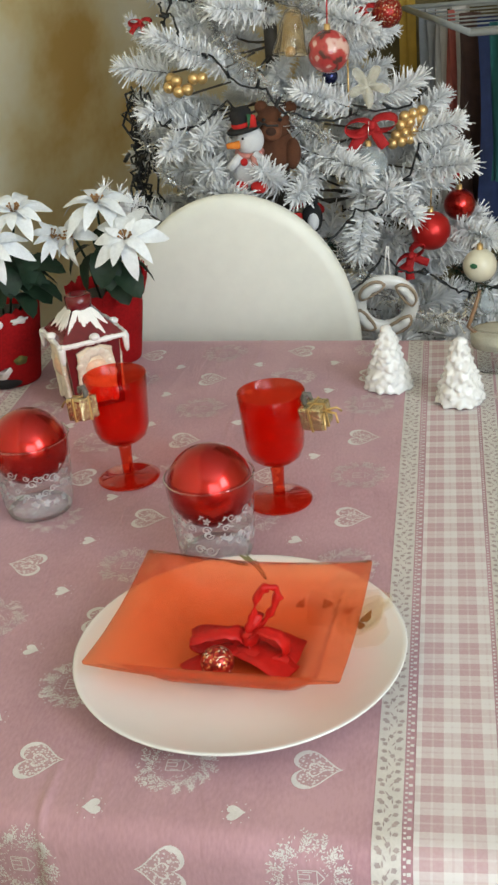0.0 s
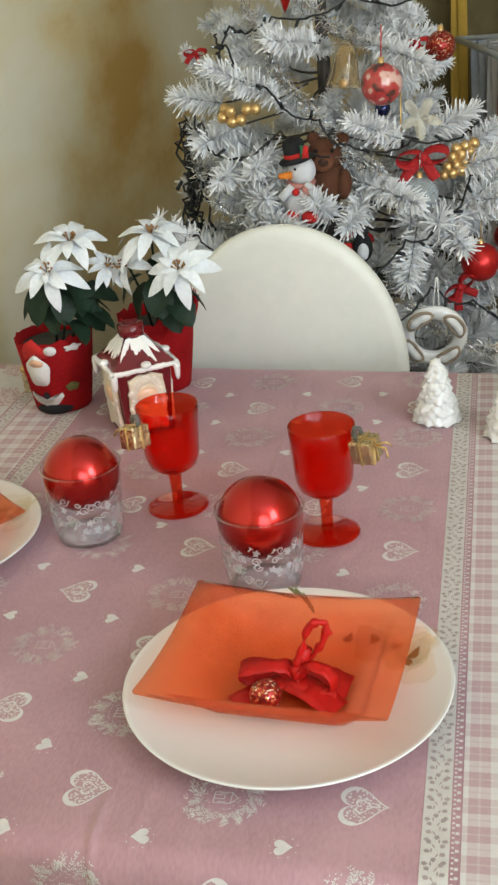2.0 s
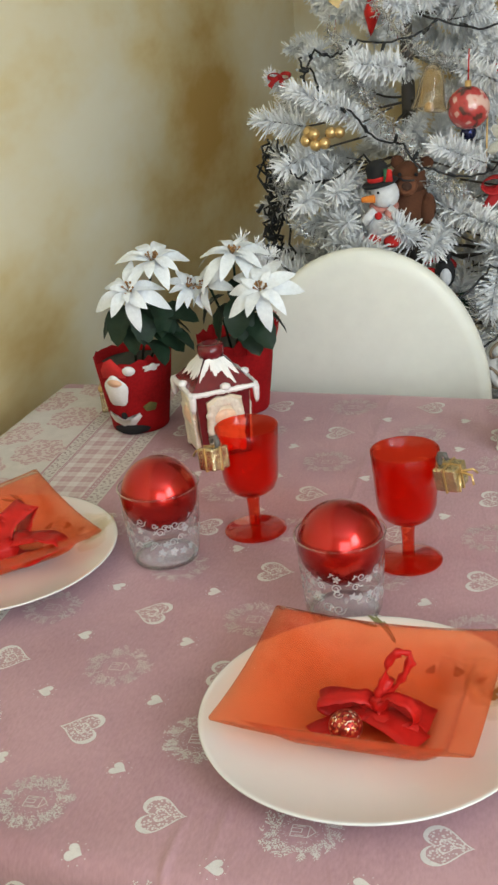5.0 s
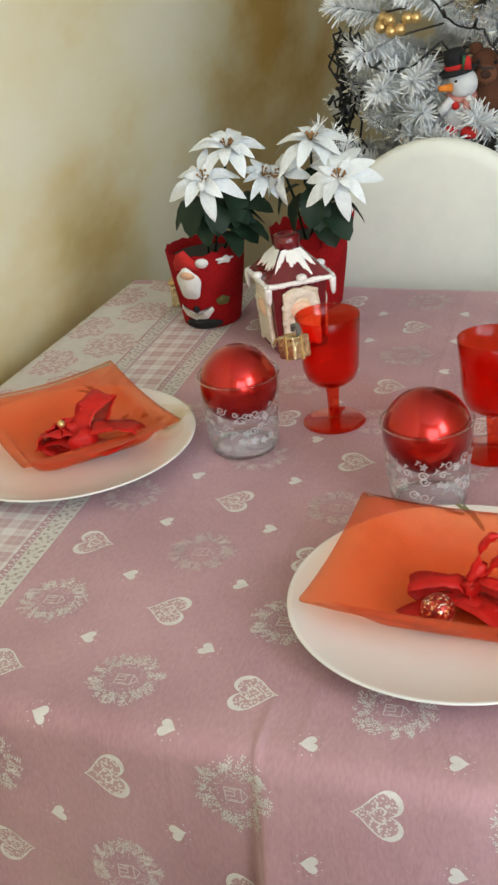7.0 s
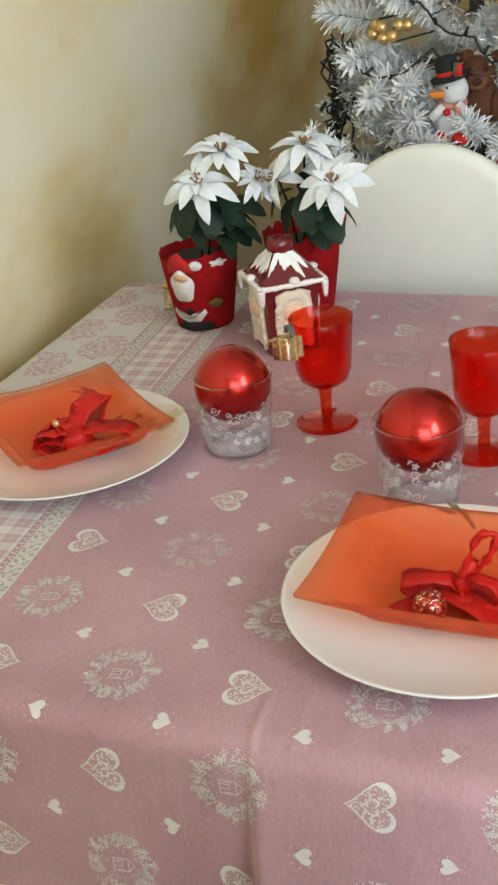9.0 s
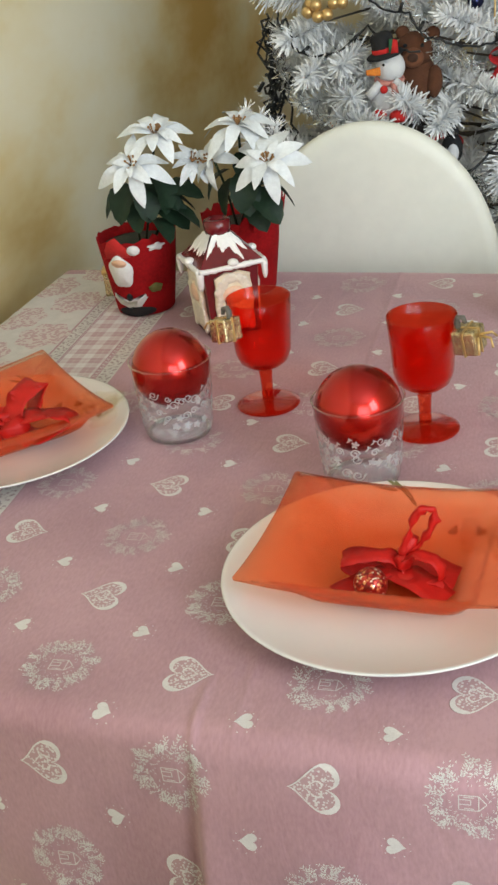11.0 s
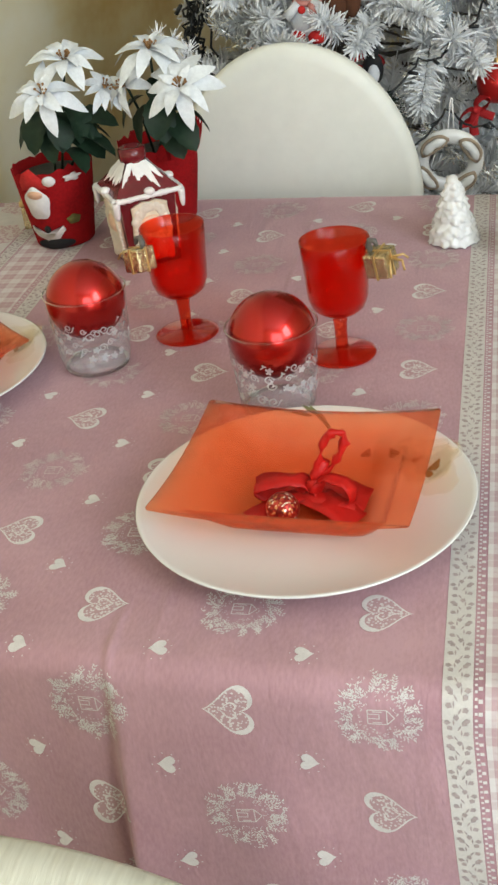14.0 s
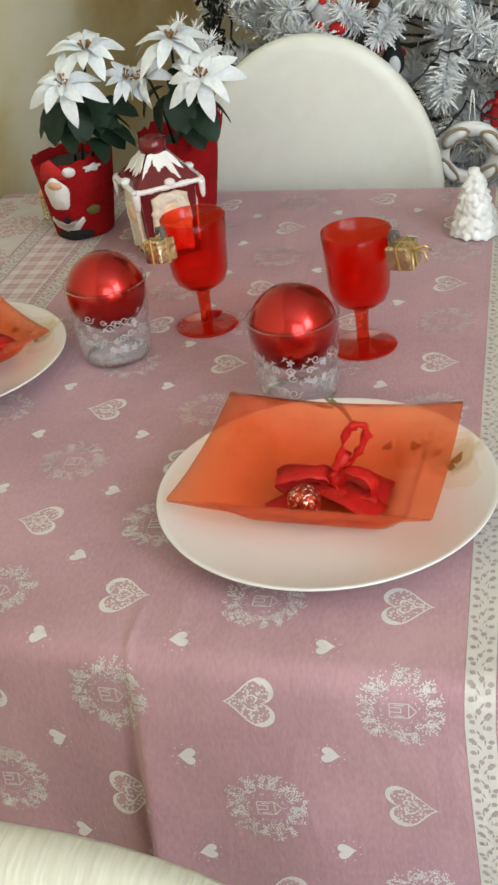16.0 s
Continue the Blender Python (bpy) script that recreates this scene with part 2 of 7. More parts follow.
def tinted_plastic(name, tint, body, share, rough, shine):
    """Clear dyed plastic: light passes and takes its colour, a part is scattered, and the skin is glossy."""
    m, nt, p = nodes_of(name)
    n = nt.nodes
    tr, tl, gl, fr, pw = (n.new(k) for k in ("ShaderNodeBsdfTransparent", "ShaderNodeBsdfTranslucent", "ShaderNodeBsdfGlossy", "ShaderNodeLayerWeight", "ShaderNodeMath"))
    m1, m2, m3 = (n.new("ShaderNodeMixShader") for _ in range(3))
    co, tx, sc = n.new("ShaderNodeTexCoord"), n.new("ShaderNodeTexNoise"), n.new("ShaderNodeMapRange")
    tx.inputs["Scale"].default_value, tx.inputs["Detail"].default_value = 35, 4
    link(nt, co.outputs["Object"], tx.inputs["Vector"])
    link(nt, tx.outputs["Fac"], sc.inputs[0])
    for k, v in enumerate((0.3, 0.7, share * 0.8, share * 1.2)):
        sc.inputs[k + 1].default_value = v
    tr.inputs["Color"].default_value, tl.inputs["Color"].default_value = (*tint, 1), (*body, 1)
    p.inputs["Base Color"].default_value, p.inputs["Roughness"].default_value = (*body, 1), 0.4
    gl.inputs["Roughness"].default_value = rough
    fr.inputs["Blend"].default_value = 0.5
    pw.operation, pw.inputs[1].default_value = "POWER", shine
    link(nt, fr.outputs["Facing"], pw.inputs[0])
    m1.inputs[0].default_value = 0.5
    link(nt, p.outputs[0], m1.inputs[1])
    link(nt, tl.outputs[0], m1.inputs[2])
    link(nt, sc.outputs[0], m2.inputs[0])
    link(nt, tr.outputs[0], m2.inputs[1])
    link(nt, m1.outputs[0], m2.inputs[2])
    skin = n.new("ShaderNodeMath")
    skin.operation, skin.inputs[1].default_value = "MAXIMUM", 0.02
    link(nt, pw.outputs[0], skin.inputs[0])
    link(nt, skin.outputs[0], m3.inputs[0])
    link(nt, m2.outputs[0], m3.inputs[1])
    link(nt, gl.outputs[0], m3.inputs[2])
    link(nt, m3.outputs[0], n["Material Output"].inputs["Surface"])
    return m


MAT_REDPLASTIC = tinted_plastic("red_dyed_plastic", (1.0, 0.31, 0.18), (0.85, 0.026, 0.012), 0.045, 0.05, 3.0)
MAT_ORANGE = tinted_plastic("orange_dyed_plastic", (1.0, 0.70, 0.52), (0.98, 0.20, 0.075), 0.24, 0.25, 7.0)
MAT_GLASS = thin_glass("clear_glass", (0.95, 0.96, 0.96), 4.5)
MAT_NEEDLE = tinsel_needles("white_tinsel_needles", (0.95, 0.96, 0.965))

# ---- the room ----
XL, XR, YB, YF, ZC = -0.552, 2.4, 3.05, -2.6, 2.9


def setting(name, piece, material, label="", category="", smooth=False):
    ob = part(name, piece, material, None, "", smooth)
    tagged(ob, label, category, "", "structure")
    return ob


setting("floor", box(XR - XL + 0.4, YB - YF + 0.4, 0.1, ((XL + XR) / 2, (YB + YF) / 2, -0.05)), MAT_FLOOR, "brownish tiled floor under the table", "floor")
setting("ceiling", box(XR - XL + 0.4, YB - YF + 0.4, 0.1, ((XL + XR) / 2, (YB + YF) / 2, ZC + 0.05)), MAT_CEIL, "plain white ceiling of the room", "ceiling")
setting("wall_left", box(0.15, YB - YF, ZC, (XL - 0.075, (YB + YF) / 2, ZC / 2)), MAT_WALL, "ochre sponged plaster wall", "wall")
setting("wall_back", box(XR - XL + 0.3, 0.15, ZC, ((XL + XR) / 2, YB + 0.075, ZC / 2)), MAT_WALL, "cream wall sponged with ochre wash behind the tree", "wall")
# front wall, out of view, with a window added for the fill light
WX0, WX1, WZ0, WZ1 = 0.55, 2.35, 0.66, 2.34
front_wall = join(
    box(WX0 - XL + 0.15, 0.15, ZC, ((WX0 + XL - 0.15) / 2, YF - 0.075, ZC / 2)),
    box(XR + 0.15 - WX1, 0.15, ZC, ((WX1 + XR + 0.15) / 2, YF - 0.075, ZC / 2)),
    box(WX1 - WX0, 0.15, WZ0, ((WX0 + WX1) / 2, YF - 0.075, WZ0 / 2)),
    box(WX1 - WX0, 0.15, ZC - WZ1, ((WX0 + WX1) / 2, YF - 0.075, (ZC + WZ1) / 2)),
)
setting("wall_front", front_wall, MAT_WALL, "ochre sponged wall with an added window", "wall")
window = setting("fill_window", join(*[box(0.06, 0.06, WZ1 - WZ0, (x, YF - 0.07, (WZ0 + WZ1) / 2)) for x in (WX0 + 0.03, (WX0 + WX1) / 2, WX1 - 0.03)],
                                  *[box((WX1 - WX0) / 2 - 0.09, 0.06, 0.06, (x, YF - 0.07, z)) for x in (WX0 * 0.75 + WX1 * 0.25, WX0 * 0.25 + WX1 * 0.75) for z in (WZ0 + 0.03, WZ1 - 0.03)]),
                 MAT_WHITEPAINT, "white framed window, unseen, added for the fill light", "window")
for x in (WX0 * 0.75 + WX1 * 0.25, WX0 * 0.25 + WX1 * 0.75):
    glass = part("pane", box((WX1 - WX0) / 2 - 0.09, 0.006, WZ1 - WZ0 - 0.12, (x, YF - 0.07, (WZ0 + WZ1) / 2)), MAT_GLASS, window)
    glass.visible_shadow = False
# right wall with the opening of a high window
DY0, DY1, DZ0, DZ1 = -2.05, -0.85, 1.30, 2.74
DYM, DZM, DW, DH = (DY0 + DY1) / 2, (DZ0 + DZ1) / 2, DY1 - DY0, DZ1 - DZ0
right_wall = join(
    box(0.15, DY0 - YF, ZC, (XR + 0.075, (DY0 + YF) / 2, ZC / 2)),
    box(0.15, YB - DY1, ZC, (XR + 0.075, (DY1 + YB) / 2, ZC / 2)),
    box(0.15, DW, ZC - DZ1, (XR + 0.075, DYM, (ZC + DZ1) / 2)),
    box(0.15, DW, DZ0, (XR + 0.075, DYM, DZ0 / 2)),
)
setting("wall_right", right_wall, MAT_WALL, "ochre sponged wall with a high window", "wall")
side_window = setting("window_2", join(*[box(0.06, 0.06, DH, (XR + 0.07, y, DZM)) for y in (DY0 + 0.03, DYM, DY1 - 0.03)],
                                       *[box(0.06, DW / 2 - 0.09, 0.06, (XR + 0.07, y, z)) for y in (DYM - DW / 4, DYM + DW / 4) for z in (DZ0 + 0.03, DZ1 - 0.03)]),
                      MAT_WHITEPAINT, "white framed window letting daylight in", "window")
for y in (DYM - DW / 4, DYM + DW / 4):
    pane = part("pane", box(0.006, DW / 2 - 0.09, DH - 0.12, (XR + 0.07, y, DZM)), MAT_GLASS, side_window)
    pane.visible_shadow = False

# ---- table ----
TZ = 0.75
EDGE = dict(front=(-0.042, -0.07), back=(0.8405, -0.079), left=(-0.49, 0.057), right=(0.418, 0.057))


def front_y(u):
    return EDGE["front"][0] + EDGE["front"][1] * u


def back_y(u):
    return EDGE["back"][0] + EDGE["back"][1] * u


def left_x(v):
    return EDGE["left"][0] + EDGE["left"][1] * v


def right_x(v):
    return EDGE["right"][0] + EDGE["right"][1] * v


def over_edge(s, r=0.020):
    """How far the cloth goes out and down at a length s past the start of the rounded edge."""
    if s <= 0:
        return s, 0.0
    if s < r * math.pi / 2:
        return r * math.sin(s / r), r * (1 - math.cos(s / r))
    d = s - r * math.pi / 2
    return r + 0.05 * d, r + d


def cloth(u, v, lift=0.0):
    """The place on the draped cloth for a place (u, v) on the flat cloth."""
    def place(u, v):
        x, y, drop, out_y, out_x = u, v, 0.0, 0.0, 0.0
        f, b = front_y(u), back_y(u)
        dy = dx = 0.0
        if v < f:
            o, dy = over_edge(f - v)
            y = f - o
        elif v > b:
            o, dy = over_edge(v - b)
            y = b + o
        l, r = left_x(v), right_x(v)
        if u < l:
            o, dx = over_edge(l - u)
            x = l - o
        elif u > r:
            o, dx = over_edge(u - r)
            x = r + o
        drop = max(dx, dy)
        z = TZ - drop
        if dy > 0 and v < f:
            grow = min(1.0, max(0.0, dy - 0.004) / 0.16)
            k = u - 0.018 + 0.055 * max(0.0, dy - 0.03)
            step = 1 / (1 + math.exp(-max(-40, min(40, k / 0.0020))))
            fold = (0.024 * step * math.exp(-max(k, 0) / 0.040) - 0.004 * math.exp(-((k + 0.006) / 0.005) ** 2)) * grow
            fold += grow * (0.004 * math.sin(13 * u + 1.2) + 0.003 * math.sin(31 * (u - 0.35 * dy) + 0.4) + 0.0016 * math.sin(57 * (u + 0.2 * dy)) + 0.0038 * math.sin(21 * (u + 0.9 * dy) - 1.0) * (0.5 + 0.5 * math.sin(9 * u + 2.0)) + 0.0018 * math.sin(44 * (u - 0.7 * dy)))
            x += 0.06 * max(0.0, dy - 0.03)
            y -= fold
        if dx > 0:
            grow = min(1.0, dx / 0.16)
            x += math.copysign(grow * (0.012 * math.sin(15 * v) + 0.006 * math.sin(37 * v + 1)) * (0.2 if u < 0 else 1.0), u)
        if drop < 0.02:
            z += 0.0006 * noise.noise(Vector((u * 9, v * 9, 3.1))) + 0.0009 * math.exp(-((u - 0.045) / 0.004) ** 2) + 0.0007 * math.exp(-((v - 0.41) / 0.004) ** 2)
            # the small tuck that the fold starts from
            if v < f + 0.05:
                z += 0.0030 * math.exp(-((u - 0.017 - 0.03 * (f - v)) / 0.0032) ** 2) * max(0.0, 1 - max(0.0, v - f) / 0.05)
        return Vector((x, y, z))
    p = place(u, v)
    if not lift:
        return p
    h = 0.0015
    n = (place(u + h, v) - place(u - h, v)).cross(place(u, v + h) - place(u, v - h))
    if n.length < 1e-12:
        return p
    n.normalize()
    return p + n * lift


table = empty("dining_table", pose(0, 0, 0), "square wooden dining table hidden under a pink tablecloth", "table")
corners = []
for fx, fy in ((left_x, front_y), (right_x, front_y), (right_x, back_y), (left_x, back_y)):
    x, y = 0.0, 0.0
    for _ in range(20):
        x, y = fx(y), fy(x)
    corners.append((x, y))
part("tabletop", slab(corners, TZ - 0.032, TZ - 0.004), MAT_WOOD, table, smooth=False)
cx, cy = sum(c[0] for c in corners) / 4, sum(c[1] for c in corners) / 4
for x, y in corners:
    lx, ly = cx + (x - cx) * 0.86, cy + (y - cy) * 0.86
    part("leg", tube([(lx, ly, 0), (lx, ly, TZ - 0.03)], [0.022, 0.03], 12), MAT_WOOD, table)


def gingham_cloth(name):
    """Dusty pink woven cotton with slubs."""
    m, nt, p = nodes_of(name)
    n = nt.nodes
    co = n.new("ShaderNodeUVMap")
    sep = n.new("ShaderNodeMapping")
    link(nt, co.outputs["UV"], sep.inputs["Vector"])
    slub = n.new("ShaderNodeTexNoise")
    slub.inputs["Scale"].default_value, slub.inputs["Detail"].default_value = 1.0, 5
    sep.inputs["Scale"].default_value = (420, 160, 1)
    link(nt, sep.outputs["Vector"], slub.inputs["Vector"])
    blot = n.new("ShaderNodeTexNoise")
    blot.inputs["Scale"].default_value, blot.inputs["Detail"].default_value = 7.0, 3
    link(nt, co.outputs["UV"], blot.inputs["Vector"])
    add = n.new("ShaderNodeMath")
    add.operation = "MULTIPLY_ADD"
    link(nt, slub.outputs["Fac"], add.inputs[0])
    add.inputs[1].default_value = 0.55
    link(nt, blot.outputs["Fac"], add.inputs[2])
    ramp = n.new("ShaderNodeValToRGB")
    ramp.color_ramp.elements[0].position, ramp.color_ramp.elements[0].color = 0.50, (0.335, 0.178, 0.208, 1)
    ramp.color_ramp.elements[1].position, ramp.color_ramp.elements[1].color = 1.1, (0.480, 0.285, 0.315, 1)
    link(nt, add.outputs[0], ramp.inputs["Fac"])
    link(nt, ramp.outputs["Color"], p.inputs["Base Color"])
    p.inputs["Roughness"].default_value, p.inputs["Sheen Weight"].default_value = 0.85, 0.25
    p.inputs["Specular IOR Level"].default_value = 0.25
    # soft creases from folding and use
    cm, cr, bw = n.new("ShaderNodeMapping"), n.new("ShaderNodeTexNoise"), n.new("ShaderNodeBump")
    cm.inputs["Rotation"].default_value, cm.inputs["Scale"].default_value = (0, 0, 0.5), (46, 13, 1)
    cr.inputs["Scale"].default_value, cr.inputs["Detail"].default_value, cr.inputs["Distortion"].default_value = 1.0, 3.0, 0.8
    link(nt, co.outputs["UV"], cm.inputs["Vector"])
    link(nt, cm.outputs["Vector"], cr.inputs["Vector"])
    bw.inputs["Strength"].default_value, bw.inputs["Distance"].default_value = 0.8, 0.0024
    link(nt, cr.outputs["Fac"], bw.inputs["Height"])
    bn = n.new("ShaderNodeBump")
    link(nt, bw.outputs["Normal"], bn.inputs["Normal"])
    bn.inputs["Strength"].default_value, bn.inputs["Distance"].default_value = 0.18, 0.0006
    link(nt, slub.outputs["Fac"], bn.inputs["Height"])
    link(nt, bn.outputs["Normal"], p.inputs["Normal"])
    return m


MAT_CLOTH = gingham_cloth("dusty_pink_cotton")


def cloth_sheet(us, vs, lift=0.0):
    nu, nv = len(us), len(vs)
    verts = [tuple(cloth(u, v, lift)) for v in vs for u in us]
    faces = [(j * nu + i, j * nu + i + 1, (j + 1) * nu + i + 1, (j + 1) * nu + i) for j in range(nv - 1) for i in range(nu - 1)]
    return verts, faces


def with_uv(ob, us, vs):
    uv = ob.data.uv_layers.new(name="flat")
    nu = len(us)
    for lp in ob.data.loops:
        k = lp.vertex_index
        uv.data[lp.index].uv = (us[k % nu], vs[k // nu])
    return ob


def steps(a, b, fine_a, fine_b, coarse, fine):
    """Numbers from a to b, dense between fine_a and fine_b."""
    out, x = [], a
    while x < b:
        out.append(x)
        x += fine if fine_a <= x < fine_b else coarse
    return out + [b]


HANG = 0.24
CU = steps(-0.73, 0.70, -0.012, 0.060, 0.007, 0.0018)
CV = steps(-0.054 - HANG - 0.03, 0.845 + HANG, -0.36, 0.0, 0.008, 0.0045)
tablecloth = with_uv(part("tablecloth", cloth_sheet(CU, CV), MAT_CLOTH), CU, CV)
tagged(tablecloth, "dusty pink cotton tablecloth printed with white hearts, creased", "tablecloth")

# ---- place settings ----


def plate(m, label):
    ob = empty("dinner_plate", m, label, "plate", "dinner plates")
    prof = [(0, 0.0065), (0.055, 0.0065), (0.078, 0.0072), (0.098, 0.0115), (0.115, 0.0165), (0.1265, 0.0208), (0.1300, 0.0222), (0.1312, 0.0218), (0.1308, 0.0205),
            (0.124, 0.0172), (0.105, 0.0098), (0.088, 0.0035), (0.080, 0.0022), (0.079, 0.0), (0.074, 0.0), (0.073, 0.0022), (0.0, 0.0025)]
    part("body", lathe(prof, 96), MAT_PORCELAIN, ob)
    return ob


MAT_DECO_YELLOW = paint("pale_yellow_glaze", (0.86, 0.62, 0.12), 0.2, vary=0.10, scale=60, coat=0.4)
MAT_DECO_YELLOW.node_tree.nodes["Principled BSDF"].inputs["Alpha"].default_value = 0.13
MAT_DECO_LEAF = paint("grey_green_glaze", (0.16, 0.17, 0.08), 0.2, vary=0.3, scale=150, coat=0.4)
MAT_DECO_BROWN = paint("brown_glaze", (0.24, 0.12, 0.04), 0.2, vary=0.3, scale=150, coat=0.4)


def plate_height(r):
    prof = [(0.0, 0.0065), (0.055, 0.0065), (0.078, 0.0072), (0.098, 0.0115), (0.115, 0.0165), (0.1265, 0.0208), (0.13, 0.0222)]
    return float(np.interp(r, [p[0] for p in prof], [p[1] for p in prof]))


def glaze(name, cx, cy, length, width, turn, material, ob, rough_edge=0.0, lift=0.0005):
    """A painted leaf or blotch lying on the plate."""
    verts, faces, n = [], [], 20
    c, s = math.cos(turn), math.sin(turn)
    for ring in (0.0, 0.5, 1.0):
        for k in range(n if ring else 1):
            a = 2 * math.pi * k / n
            w = 1 + rough_edge * math.sin(3 * a + 1) + rough_edge * 0.6 * math.sin(7 * a)
            x, y = length / 2 * math.cos(a) * ring * w, width / 2 * math.sin(a) * ring * w * (1 - 0.35 * math.cos(a))
            px, py = cx + c * x - s * y, cy + s * x + c * y
            verts.append((px, py, plate_height(math.hypot(px, py)) + lift))
    faces += [(0, 1 + k, 1 + (k + 1) % n) for k in range(n)]
    faces += [(1 + k, 1 + n + k, 1 + n + (k + 1) % n, 1 + (k + 1) % n) for k in range(n)]
    part(name, (verts, faces), material, ob)


def plate_flowers(ob):
    """Yellow flowers and leaves painted along one side of the plate."""
    for j, (cx, cy, ln, wd, tn) in enumerate(((0.094, 0.052, 0.050, 0.040, 0.6), (0.098, 0.050, 0.034, 0.026, 0.9), (0.060, 0.066, 0.046, 0.034, 2.0), (0.103, 0.026, 0.040, 0.026, 1.2), (0.088, 0.060, 0.060, 0.046, 2.2))):
        glaze("painted_flower", cx, cy, ln, wd, tn, MAT_DECO_YELLOW, ob, 0.12, 0.0003 + 0.0001 * j)
    for cx, cy, ln, wd, tn in ((0.097, 0.046, 0.014, 0.007, 1.1), (0.092, 0.038, 0.012, 0.005, 2.0), (0.062, 0.070, 0.012, 0.008, 1.9), (0.040, 0.073, 0.011, 0.007, 1.2), (0.082, 0.058, 0.010, 0.006, 0.3)):
        glaze("painted_bud", cx, cy, ln, wd, tn, MAT_DECO_BROWN, ob, 0.15, 0.0011)
    for cx, cy, ln, wd, tn in ((-0.012, 0.124, 0.022, 0.0042, 2.6), (-0.006, 0.120, 0.026, 0.0038, 2.3), (0.000, 0.114, 0.026, 0.0036, 2.1), (-0.020, 0.120, 0.018, 0.0032, 3.0)):
        glaze("painted_leaf", cx, cy, ln, wd, tn, MAT_DECO_LEAF, ob)


plate_front = plate(pose(0.130, 0.1165, TZ + 0.001), "white porcelain plate with yellow flower decoration under an orange bowl")
plate_side = plate(pose(-0.297, 0.333, TZ + 0.001, 0, 0, 8), "white porcelain dinner plate under an orange bowl near the cloth's border")

plate_flowers(plate_front)
plate_flowers(plate_side)


def box_ring(hx, hy, corner=0.003, n=8):
    """Outline of a rectangle with rounded corners; the third number is 1 at a side's middle and 0 at a corner."""
    out = []
    for k, (sx, sy) in enumerate(((1, -1), (1, 1), (-1, 1), (-1, -1))):
        cx, cy, a0 = sx * (hx - corner), sy * (hy - corner), math.pi / 2 * (k - 1)
        for i in range(5):
            a = a0 + math.pi / 2 * i / 4
            out.append((cx + corner * math.cos(a), cy + corner * math.sin(a), 0.0))
        nx, ny = ((1, 1), (-1, 1), (-1, -1), (1, -1))[k]
        ex, ey = nx * (hx - corner), ny * (hy - corner)
        a = a0 + math.pi / 2
        p, q = Vector((cx + corner * math.cos(a), cy + corner * math.sin(a))), Vector((ex + corner * math.cos(a), ey + corner * math.sin(a)))
        for i in range(1, n):
            t = i / n
            r = p.lerp(q, t)
            out.append((r.x, r.y, 4 * t * (1 - t)))
    return out


def square_bowl(m, label):
    ob = empty("square_bowl", m, label, "bowl", "orange bowls")
    inner = [(0.020, 0.020, 0.0030, 0), (0.042, 0.046, 0.0030, 0), (0.054, 0.057, 0.0042, 0), (0.063, 0.0635, 0.0095, 0), (0.072, 0.0680, 0.0190, 0.0), (0.0790, 0.0715, 0.0275, 0.0006), (0.0820, 0.0735, 0.0298, 0.0028), (0.0985, 0.0825, 0.0340, 0.0068)]
    verts, faces, rings = [], [], []
    for hx, hy, z, sag in inner + [(hx, hy, z - 0.0014, sag) for hx, hy, z, sag in reversed(inner)]:
        rings.append(len(verts))
        shift = 0.012 * (1 - min(1.0, z / 0.0275)) if z < 0.0275 else 0.0
        verts += [(x + shift, y, z - sag * w) for x, y, w in box_ring(hx, hy, 0.022 - 0.019 * min(1.0, z / 0.034))]
    n = rings[1]
    for a, b in zip(rings, rings[1:]):
        for k in range(n):
            faces.append((a + k, a + (k + 1) % n, b + (k + 1) % n, b + k)[::-1])
    faces.append(tuple(range(rings[0], rings[0] + n)))
    faces.append(tuple(range(rings[-1], rings[-1] + n))[::-1])
    part("body", (verts, faces), MAT_ORANGE, ob)
    return ob


square_bowl(pose(0.125, 0.133, TZ + 0.0086, 0, 0, -5), "orange frosted plastic square bowl with wavy rim, on a white plate")
square_bowl(pose(-0.303, 0.359, TZ + 0.0088, 0, 0, -46), "orange frosted plastic square bowl holding a red satin bow")


def goblet(m, label):
    ob = empty("goblet", m, label, "goblet", "red goblets")
    foot = [(0, 0.0062), (0.006, 0.0062), (0.012, 0.0048), (0.028, 0.0032), (0.0325, 0.0022), (0.0330, 0.0010), (0.032, 0.0), (0.027, 0.0006), (0.010, 0.0026), (0, 0.003)]
    part("foot", lathe(foot[::-1], 56), MAT_REDPLASTIC, ob)
    stem = [(0, 0.0062), (0.0062, 0.0064), (0.0060, 0.018), (0.0066, 0.034), (0.0078, 0.041), (0.0, 0.0425)]
    part("stem", lathe(stem, 32), MAT_REDPLASTIC, ob)
    bowl = [(0, 0.0428), (0.008, 0.0430), (0.018, 0.0455), (0.0255, 0.052), (0.0288, 0.062), (0.0298, 0.075), (0.0312, 0.096), (0.0330, 0.1182), (0.0326, 0.1189), (0.0319, 0.1182),
            (0.0302, 0.096), (0.0288, 0.075), (0.0278, 0.062), (0.0245, 0.053), (0.0172, 0.0468), (0, 0.0443)]
    part("cup", lathe(bowl, 64), MAT_REDPLASTIC, ob)
    return ob


goblet(pose(0.126, 0.388, TZ + 0.001), "red translucent plastic goblet with a gold gift charm on its rim")
goblet(pose(-0.043, 0.440, TZ + 0.001), "red translucent plastic goblet with a gold gift charm on its rim")


MAT_GLASSRIM = thin_glass("glass_edge", (0.90, 0.92, 0.92), 1.5)


